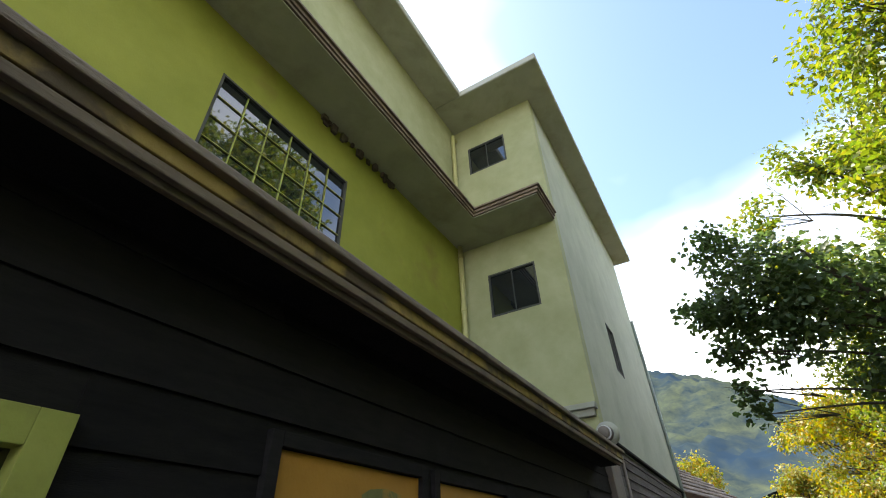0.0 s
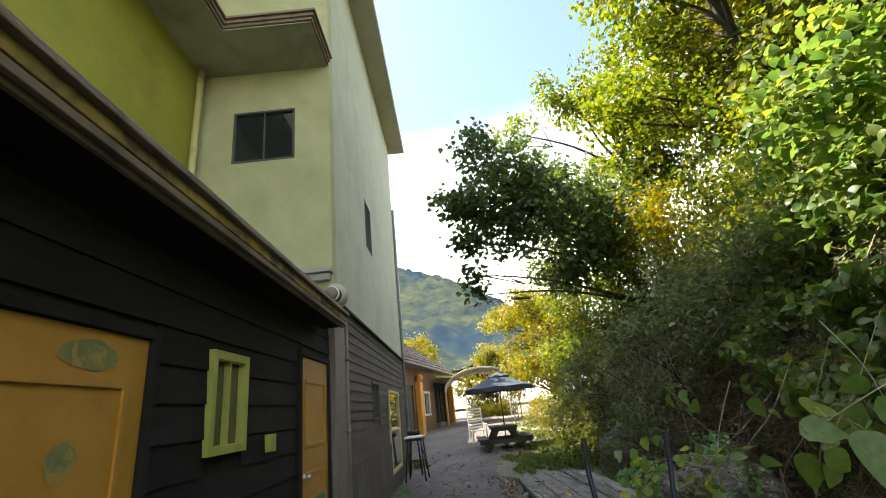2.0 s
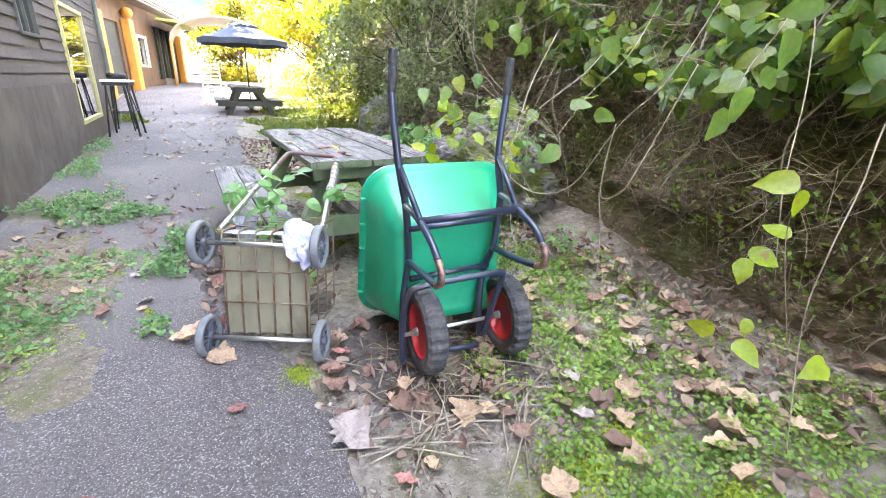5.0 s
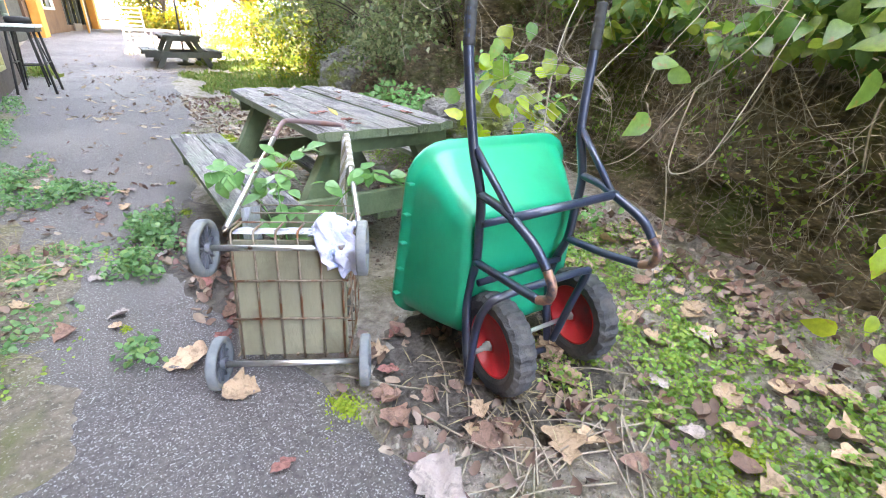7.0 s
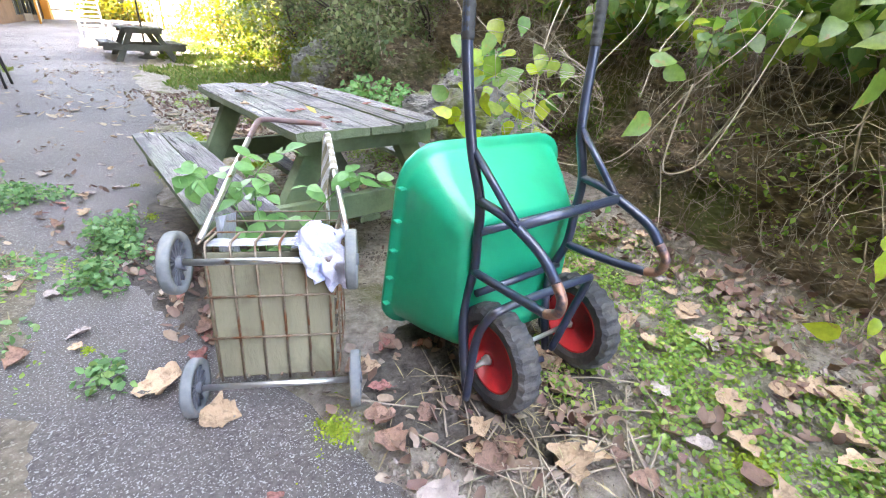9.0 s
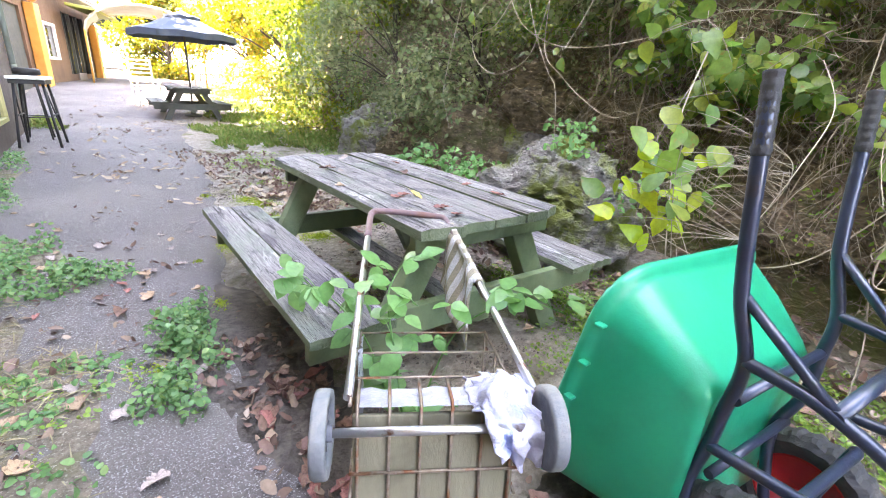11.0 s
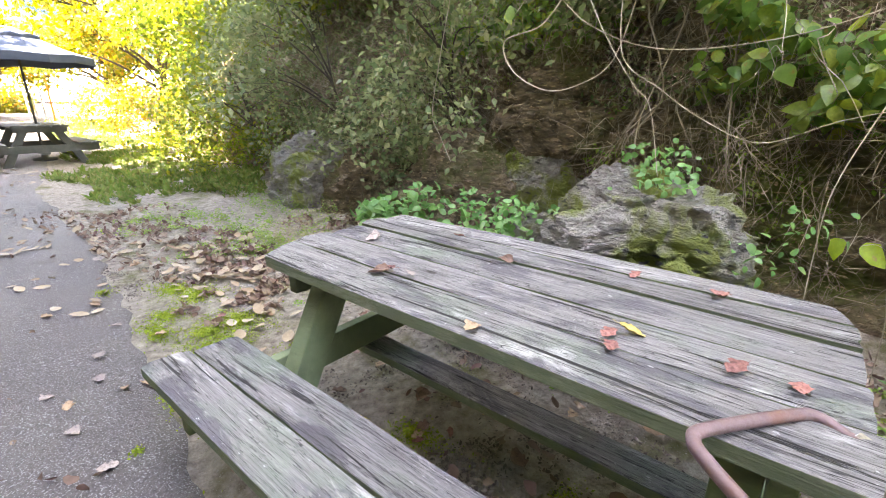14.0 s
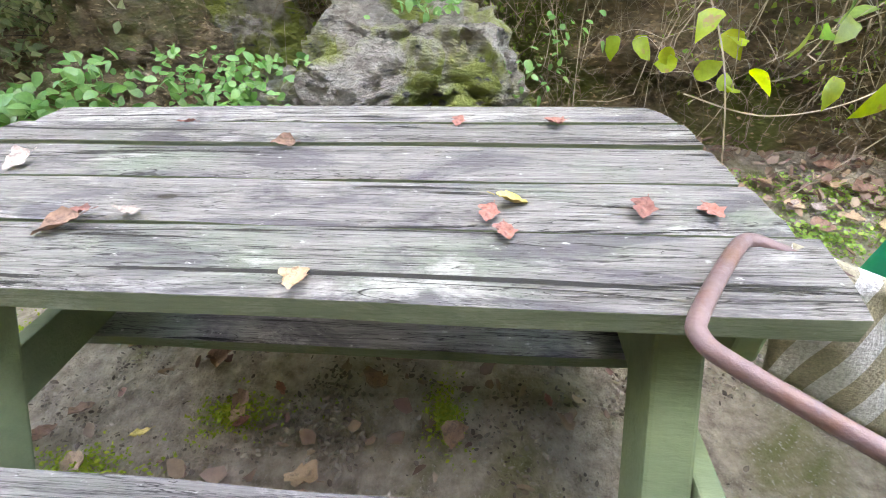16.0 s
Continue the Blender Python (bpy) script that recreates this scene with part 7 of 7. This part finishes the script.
tagged(leaves("ground_cover", patch_points(RIGHT, q), q.uniform(0.012, 0.027, sum(p[4] for p in RIGHT)), np.array([(0, -0.1, 1)]), M_weed, LEAF_OVAL, 0.2, 0.2, 0.5), "small green creeping plants over the earth", "weeds", "", "stuff")
VERGE = [(2.9, 14.0, 1.2, 1.9, 5000, 0.08), (3.6, 16.8, 1.0, 2.2, 4000, 0.1), (3.9, 20.0, 1.3, 2.0, 3500, 0.22), (3.6, 12.3, 0.7, 1.0, 2400, 0.2), (-0.45, 15.4, 0.4, 0.8, 700, 0.18), (4.5, 24.0, 1.5, 2.0, 2500, 0.25)]
tagged(leaves("grass", patch_points(VERGE, q), q.uniform(0.04, 0.1, sum(p[4] for p in VERGE)), np.array([(0, -1, 0.2)]), M_grass, LEAF_SLIM, 0.4, 0.1, 0.8, None, 0.0, -1.5), "green grass verge beside the lane", "grass", "", "stuff")
STRAW = [(3.5, 9.0, 0.5, 1.1, 900, 0.3), (1.8, 4.0, 0.5, 0.4, 300, 0.03), (3.3, 3.4, 0.3, 0.9, 350, 0.03), (0.2, 6.1, 0.45, 0.6, 600, 0.03), (0.0, 5.2, 0.4, 0.5, 400, 0.03), (2.6, 8.2, 0.5, 0.6, 400, 0.12), (-0.1, 5.9, 0.5, 0.7, 700, 0.04), (-0.2, 6.7, 0.4, 0.5, 500, 0.04), (1.9, 4.1, 0.5, 0.4, 350, 0.03), (2.8, 9.2, 0.4, 0.6, 500, 0.25)]
tagged(leaves("dry_straw", patch_points(STRAW, q), q.uniform(0.06, 0.14, sum(p[4] for p in STRAW)), np.array([(0, 0, 1)]), leaf_material("straw", [(0.3, 0.24, 0.13), (0.42, 0.36, 0.22), (0.25, 0.22, 0.1)], 0.15, 0.7), [(0, 0), (0.5, 0.025), (1.0, 0)], 0.2, 0.1, 0.35), "dry straw and dead stalks on the ground", "straw", "", "stuff")


def moss_patch(x, y, rx, ry, seed):
    """A cushion of tiny moss shoots, thinning out towards its edge."""
    qq = np.random.default_rng(int(seed * 10))
    n = int(3200 * (rx * ry) ** 0.5 * 2.2)
    a = qq.uniform(0, 2 * math.pi, n)
    d = np.abs(qq.normal(0, 0.55, n)) * (0.8 + 0.3 * np.sin(2 * a + seed) + 0.2 * np.sin(5 * a + 2 * seed))
    px, py = x + rx * d * np.cos(a), y + ry * d * np.sin(a)
    z = np.array([ground_z(u, w) for u, w in zip(px, py)]) + 0.006 + 0.014 * np.exp(-d * d * 2) * qq.random(n)
    ob = leaves("moss_patch", np.stack([px, py, z], 1), qq.uniform(0.008, 0.018, n), np.array([(0, 0, 1)]), M_moss_leaf, LEAF_DIAMOND, 0.3, 0.2, 0.7)
    tagged(ob, "bright yellow-green moss cushion on the ground", "moss", "moss patches", "stuff")


M_moss_leaf = leaf_material("moss_shoots", [(0.17, 0.26, 0.015), (0.27, 0.36, 0.025), (0.38, 0.42, 0.04)], 0.2, 0.8)
for k, a in enumerate(((1.17, 4.3, 0.09, 0.13), (1.95, 3.35, 0.24, 0.18), (2.3, 3.05, 0.25, 0.18), (1.75, 8.7, 0.3, 0.3), (1.55, 8.1, 0.16, 0.2), (1.3, 9.2, 0.1, 0.14), (1.47, 8.5, 0.14, 0.2), (0.96, 6.55, 0.1, 0.22), (0.6, 6.02, 0.08, 0.1), (1.75, 3.25, 0.22, 0.16), (2.2, 3.4, 0.2, 0.14), (1.2, 7.6, 0.12, 0.2), (1.75, 8.1, 0.3, 0.35), (0.95, 7.3, 0.06, 0.08), (1.2, 3.0, 0.1, 0.08), (2.0, 2.6, 0.2, 0.14), (0.55, 5.2, 0.04, 0.06), (1.4, 7.7, 0.15, 0.12), (1.75, 6.55, 0.12, 0.2), (1.8, 5.9, 0.14, 0.1), (1.55, 6.9, 0.1, 0.2), (1.5, 7.9, 0.25, 0.25), (1.35, 8.3, 0.12, 0.2), (1.9, 7.5, 0.25, 0.2), (1.65, 8.9, 0.2, 0.25))):
    moss_patch(*a, 1.0 + k * 3.3)


# ---- dirt washed over the lane and dark earth ----
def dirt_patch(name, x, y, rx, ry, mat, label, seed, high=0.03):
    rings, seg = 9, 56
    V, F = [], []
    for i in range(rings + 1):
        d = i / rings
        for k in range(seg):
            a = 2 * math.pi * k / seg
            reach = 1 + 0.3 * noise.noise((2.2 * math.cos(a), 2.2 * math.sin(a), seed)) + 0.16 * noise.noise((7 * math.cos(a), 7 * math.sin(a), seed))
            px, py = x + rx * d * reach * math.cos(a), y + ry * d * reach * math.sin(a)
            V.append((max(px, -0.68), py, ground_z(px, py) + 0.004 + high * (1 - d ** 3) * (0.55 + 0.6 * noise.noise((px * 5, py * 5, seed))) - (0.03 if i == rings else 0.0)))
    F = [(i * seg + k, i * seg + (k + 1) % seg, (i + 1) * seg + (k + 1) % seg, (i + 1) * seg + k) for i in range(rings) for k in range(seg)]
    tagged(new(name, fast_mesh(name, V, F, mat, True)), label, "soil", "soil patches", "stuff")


for k, a in enumerate(((-0.15, 5.55, 0.62, 1.5), (-0.3, 7.85, 0.5, 0.75), (-0.5, 3.9, 0.28, 1.0), (-0.5, 10.2, 0.2, 1.2), (0.15, 4.75, 0.3, 0.35))):
    dirt_patch("dirt_patch", *a, M_dirt, "brown gritty dirt washed over the lane's edge", 3.0 + 4 * k)
dirt_patch("dark_soil", 0.98, 5.95, 0.3, 0.95, M_dark_soil, "dark earth under the bench's edge", 51.0)
dirt_patch("dark_soil", 1.8, 4.25, 0.5, 0.5, M_dark_soil, "dark earth under the wheelbarrow", 61.0, 0.02)
dirt_patch("dark_soil", 1.25, 5.15, 0.35, 0.4, M_dark_soil, "dark earth behind the trolley", 57.0)


# ---- fallen leaves ----
def fallen_mesh(seed, mat, outline, curl):
    q = np.random.default_rng(seed)
    bm = bmesh.new()
    n, half = 11, 4
    rows = []
    roll, twist = q.uniform(0.3, 1.0) * curl, q.normal(0, 0.35)
    for i in range(n + 1):
        a = i / n
        wide = np.interp(a, [p[0] for p in outline], [p[1] for p in outline])
        lobe = 1 + 0.18 * math.sin(a * 15 + seed) + q.normal(0, 0.1)
        wl, wr = wide * lobe * (1 + q.normal(0, 0.1)), wide * (2 - lobe) * (1 + q.normal(0, 0.1))
        mid = 0.06 * math.sin(2.5 * a + seed)
        row = []
        for j in range(-half, half + 1):
            b = j / half
            w = wl if j < 0 else wr
            x, y = mid + b * w, a - 0.5
            z = roll * (b * b * w * 1.1 + 0.5 * (a - 0.5) ** 2) + 0.09 * noise.noise((x * 5, y * 5, seed)) + 0.05 * noise.noise((x * 13, y * 13, seed)) - 0.05 * (1 - abs(b)) * wide + twist * b * w * (a - 0.5) + 0.06
            row.append(bm.verts.new((x * (1 - 0.25 * roll * abs(b)), y, max(z, 0.0))))
        rows.append(row)
    for a, b in zip(rows, rows[1:]):
        for j in range(2 * half):
            bm.faces.new((a[j], a[j + 1], b[j + 1], b[j]))
    tube(bm, [(0, -0.5, 0.05), (0.02, -0.72, 0.07)], 0.012, 4)
    me = bpy.data.meshes.new("fallen_leaf")
    bm.to_mesh(me)
    bm.free()
    for p in me.polygons:
        p.use_smooth = True
    me.materials.append(mat)
    return me


def dead_material(name, c1, c2):
    return surface(name, c1, c2, 9, tuple(0.5 * x for x in c1), 6, (0.5, 0.7), 0.75, bump=0.4, bump_scale=25, local=True, vary=0.25)


BROAD = [(0.0, 0.05), (0.12, 0.34), (0.35, 0.46), (0.6, 0.38), (0.85, 0.2), (1.0, 0.02)]
NARROW = [(0.0, 0.03), (0.2, 0.2), (0.5, 0.28), (0.8, 0.16), (1.0, 0.01)]
D_TAN, D_BROWN, D_RED, D_PALE, D_YEL = dead_material("leaf_tan", (0.36, 0.24, 0.15), (0.46, 0.33, 0.22)), dead_material("leaf_brown", (0.16, 0.09, 0.065), (0.25, 0.15, 0.11)), dead_material("leaf_red", (0.24, 0.095, 0.08), (0.34, 0.15, 0.125)), dead_material("leaf_pale", (0.3, 0.24, 0.22), (0.4, 0.33, 0.3)), dead_material("leaf_yellow", (0.55, 0.42, 0.1), (0.64, 0.52, 0.2))
KINDS = {n: [fallen_mesh(200 + 7 * i + j, m, o, c) for j in range(5)] for i, (n, m, o, c) in enumerate((("tan", D_TAN, BROAD, 0.5), ("brown", D_BROWN, BROAD, 0.6), ("red", D_RED, NARROW, 0.6), ("pale", D_PALE, BROAD, 0.35), ("yellow", D_YEL, NARROW, 0.4)))}
WORDS = {"tan": "curled tan dead leaf", "brown": "dry curled dark brown leaf", "red": "fallen dull red leaf", "pale": "flat pale grey-brown leaf", "yellow": "fallen yellow leaf"}


def fallen(kind, x, y, z, size, turn, where="lying on the ground"):
    ob = new("fallen_leaf", KINDS[kind][int(turn) % 5])
    ob.matrix_world = pose(x, y, z, rng.normal(0, 9), rng.normal(0, 9), turn) @ Matrix.Diagonal((size, size, size, 1))
    return tagged(ob, WORDS[kind] + " " + where, "leaf", "fallen leaves")


for kind, x, y, s in (("pale", 1.28, 3.85, 0.2), ("tan", 0.74, 4.83, 0.17), ("tan", 0.88, 4.56, 0.13), ("red", 0.91, 4.16, 0.09), ("brown", 1.3, 4.14, 0.13), ("tan", 1.4, 4.5, 0.11), ("tan", 1.7, 3.75, 0.15), ("red", 0.65, 6.5, 0.1), ("red", 0.5, 7.1, 0.09), ("red", 0.52, 6.97, 0.08), ("red", 0.45, 3.9, 0.1), ("brown", 1.5, 3.9, 0.12)):
    fallen(kind, x, y, ground_z(x, y) + 0.015, s, 360 * rng.random())
for n, (x0, x1, y0, y1), s, kinds in ((105, (1.7, 3.5, 2.2, 4.8), (0.07, 0.15), ("tan", "tan", "tan", "brown", "tan", "pale")), (34, (2.3, 3.4, 4.8, 6.2), (0.06, 0.11), ("tan", "brown", "tan", "pale")), (24, (1.2, 2.5, 5.3, 7.3), (0.05, 0.09), ("brown", "red", "brown", "tan")), (28, (0.85, 1.2, 4.9, 5.7), (0.06, 0.12), ("brown", "red", "brown", "red")), (18, (1.3, 1.9, 3.5, 4.6), (0.06, 0.11), ("brown", "red", "brown", "tan")), (30, (-0.5, 0.9, 5.0, 8.0), (0.05, 0.1), ("red", "tan", "brown", "pale")), (12, (1.4, 2.5, 5.4, 7.2), (0.05, 0.1), ("brown", "red", "yellow", "tan")), (24, (-0.2, 1.6, 7.4, 9.5), (0.05, 0.08), ("pale", "pale", "tan", "tan")), (24, (1.3, 2.6, 7.4, 10.5), (0.05, 0.1), ("brown", "pale", "red", "tan", "pale"))):
    for k in range(n):
        x, y = x0 + (x1 - x0) * rng.random(), y0 + (y1 - y0) * rng.random()
        fallen(kinds[int(rng.random() * len(kinds))], x, y, ground_z(x, y) + 0.02, s[0] + (s[1] - s[0]) * rng.random(), 360 * rng.random())
for kind, x, y, s, tn in (("yellow", 1.76, 5.75, 0.08, 200), ("red", 1.71, 5.79, 0.07, 80), ("red", 1.65, 5.76, 0.07, 95), ("red", 1.74, 5.51, 0.08, 70), ("red", 1.74, 5.39, 0.07, 95), ("red", 2.18, 5.62, 0.1, 85), ("red", 2.18, 5.88, 0.065, 80), ("brown", 2.02, 6.31, 0.06, 20), ("pale", 1.89, 6.92, 0.07, 60), ("red", 1.67, 6.58, 0.06, 10), ("pale", 1.68, 6.48, 0.05, 130), ("brown", 1.62, 6.58, 0.08, 50), ("tan", 1.5, 6.08, 0.055, 100), ("red", 2.16, 6.65, 0.06, 75)):
    fallen(kind, x, y, 0.03 + 0.742, s, tn, "lying on the table")
q = np.random.default_rng(12)
LITTER = [(0.95, 5.7, 0.3, 0.8, 220, 0.03), (-0.1, 5.6, 0.5, 1.2, 240, 0.03), (3.6, 8.6, 0.7, 1.8, 1300, 0.1), (1.7, 3.95, 0.5, 0.5, 90, 0.03), (3.2, 5.3, 0.5, 0.9, 420, 0.03), (3.2, 3.6, 0.4, 1.2, 420, 0.03), (1.45, 3.9, 0.3, 0.9, 60, 0.02), (1.3, 5.6, 0.35, 1.0, 90, 0.02), (3.6, 4.0, 0.35, 1.6, 260, 0.05), (3.5, 8.0, 0.6, 1.6, 400, 0.05), (2.3, 8.9, 0.9, 1.5, 1700, 0.03), (1.9, 11.0, 0.8, 1.8, 600, 0.03), (0.9, 11.0, 1.4, 3.0, 60, 0.02), (2.6, 3.8, 0.9, 1.4, 350, 0.03), (1.7, 4.3, 0.5, 0.6, 60, 0.03), (0.4, 7.0, 0.9, 2.0, 120, 0.02), (1.0, 15.0, 1.5, 3.0, 60, 0.02), (1.9, 6.3, 0.7, 1.1, 80, 0.02), (3.1, 6.9, 0.5, 0.9, 260, 0.03), (-0.3, 6.0, 0.4, 1.2, 160, 0.02)]
tagged(leaves("leaf_litter", patch_points(LITTER, q), q.uniform(0.025, 0.065, sum(p[4] for p in LITTER)), np.array([(0, 0, 1)]), M_dry, LEAF_OVAL, -0.45, 0.5, 0.4, None, 0.3), "scattered brown and reddish leaf litter", "leaf litter", "", "stuff")
# small pale leaves blown over the far lane
LANE_LEAVES = [(0.8, 11.0, 1.2, 2.6, 90, 0.01), (1.0, 15.5, 1.6, 3.0, 70, 0.01), (2.0, 9.2, 0.7, 1.6, 150, 0.02), (1.2, 19.5, 1.8, 2.5, 50, 0.01)]
tagged(leaves("blown_leaves", patch_points(LANE_LEAVES, q) + np.array((0, 0, 0.012)), q.uniform(0.06, 0.11, sum(p[4] for p in LANE_LEAVES)), np.array([(0, 0, 1)]), leaf_material("pale_leaves", [(0.3, 0.2, 0.13), (0.42, 0.33, 0.22), (0.5, 0.42, 0.32)], 0.1, 0.7), LEAF_OVAL, -0.25, 0.3, 0.15), "small pale dry leaves blown over the lane", "leaf litter", "", "stuff")
# crumbs of earth and gravel
q = np.random.default_rng(13)
CRUMB = [(2.3, 4.3, 1.1, 1.6, 5200, 0.008), (2.0, 6.3, 0.8, 1.2, 3600, 0.008), (2.6, 7.6, 1.0, 1.2, 2400, 0.008), (0.4, 4.5, 1.0, 2.0, 1500, 0.004), (1.5, 9.5, 0.7, 1.6, 1500, 0.006)]
tagged(leaves("earth_crumbs", patch_points(CRUMB, q), q.uniform(0.006, 0.022, sum(p[4] for p in CRUMB)), np.array([(0, 0, 1)]), leaf_material("crumbs", [(0.08, 0.06, 0.05), (0.2, 0.16, 0.13), (0.34, 0.3, 0.26)], 0.0, 0.9), LEAF_OVAL, 0.5, -0.6, 0.5), "crumbs of earth and small gravel on the ground", "gravel", "", "stuff")
# twigs by the wheelbarrow
for k in range(44):
    x, y = 1.35 + 0.95 * rng.random(), 3.6 + 0.75 * rng.random()
    a, n = 360 * rng.random(), 0.12 + 0.2 * rng.random()
    bm = bmesh.new()
    tube(bm, smooth_path([(0, -n, 0), (0.02, 0, 0.015), (-0.01, n, 0)], 4), 0.004, 5, 0.5)
    ob = mesh_ob("twig", bm, M_vine)
    ob.matrix_world = pose(x, y, ground_z(x, y) + 0.012, 0, 0, a)
    tagged(ob, "dry brown twig on the earth", "twig", "twigs")
# weeds on the boulder and tufts at the bank's foot
for k, (x, y, z, n, s) in enumerate(((3.3, 6.1, 0.9, 60, 0.05), (3.2, 5.6, 0.6, 24, 0.05), (3.35, 5.45, 0.75, 20, 0.05), (2.95, 7.15, 0.38, 160, 0.08), (2.85, 7.7, 0.38, 150, 0.08), (3.0, 6.85, 0.36, 110, 0.07), (3.2, 8.4, 0.4, 150, 0.09), (3.2, 4.9, 0.15, 40, 0.05), (3.05, 6.75, 0.62, 150, 0.05), (3.1, 7.0, 0.6, 170, 0.055), (3.2, 7.3, 0.62, 180, 0.055), (3.45, 6.2, 1.0, 70, 0.05), (3.25, 7.9, 0.6, 120, 0.08))):
    top = thing("weed_tuft", Matrix.Translation((x, y, z - 0.1)), "small bright green weed tuft by the boulder", "plant", "weed tufts")
    qq = np.random.default_rng(70 + k)
    leaves("foliage", np.stack([qq.normal(0, 0.1, n), qq.normal(0, 0.1, n), 0.1 + qq.uniform(-0.03 if z < 0.5 or n < 100 else 0.3 - z, 0.12, n)], 1), qq.uniform(s * 0.6, s * 1.2, n), np.array([(-0.3, -0.3, 1)]), M_sprout, LEAF_OVAL, 0.3, 0.2, 0.6, top)


# ---- boards of the walls ----
def board_wall(wall, x, y0, y1, z0, z1, step, openings, mat, lap=0.012):
    """Lapped boards, each a piece of its own, broken round the openings."""
    shared = {}
    z = z0
    row = 0
    while z < z1 - 0.03:
        h = min(step, z1 - z)
        cuts = sorted({y0, y1, *[min(max(o[k], y0), y1) for o in openings for k in (0, 1) if o[2] < z + h - 0.01 and o[3] > z + 0.01]})
        spans = [(a, b) for a, b in zip(cuts, cuts[1:]) if b - a > 0.02 and not any(o[0] < (a + b) / 2 < o[1] and o[2] < z + h - 0.01 and o[3] > z + 0.01 for o in openings)]
        cut = []
        for a, b in spans:
            if b - a > 4.2:
                m = a + (b - a) * (0.35 + 0.3 * ((row * 0.37) % 1.0))
                cut += [(a, m - 0.002), (m + 0.002, b)]
            else:
                cut.append((a, b))
        for a, b in cut:
            key = (round(b - a, 3), round(h, 3))
            if key not in shared:
                bm = bmesh.new()
                n, hh = b - a, h
                vs = [bm.verts.new(c) for c in ((0, 0, 0.002), (lap + 0.008, 0, 0.0), (lap + 0.008, 0, 0.01), (0.004, 0, hh + 0.006), (0, n, 0.002), (lap + 0.008, n, 0.0), (lap + 0.008, n, 0.01), (0.004, n, hh + 0.006))]
                for f4 in ((0, 1, 5, 4), (1, 2, 6, 5), (2, 3, 7, 6), (0, 3, 2, 1), (4, 5, 6, 7), (3, 0, 4, 7)):
                    bm.faces.new([vs[i] for i in f4])
                bmesh.ops.recalc_face_normals(bm, faces=bm.faces)
                me = bpy.data.meshes.new("board")
                bm.to_mesh(me)
                bm.free()
                me.materials.append(mat)
                shared[key] = me
            ob = new("board", shared[key])
            ob.parent = wall
            ob.matrix_world = pose(x, a, z, 0.08 * (((row * 7) % 5) - 2) * 0.3, 0, 0)
        z += h
        row += 1


grow = lambda o, g: (o[0] - g, o[1] + g, o[2], o[3] + g)
board_wall(wall_siding, SX - 0.03, 7.37, END - 0.2, 1.04, 3.12, 0.14, [SMALL, GLAZ], M_siding)
board_wall(wall_annex, AX - 0.02, -7.0, 6.78, 0.0, 2.66, 0.2, [grow(o, 0.06) for o in DOORS] + LIMES, M_dark, 0.008)
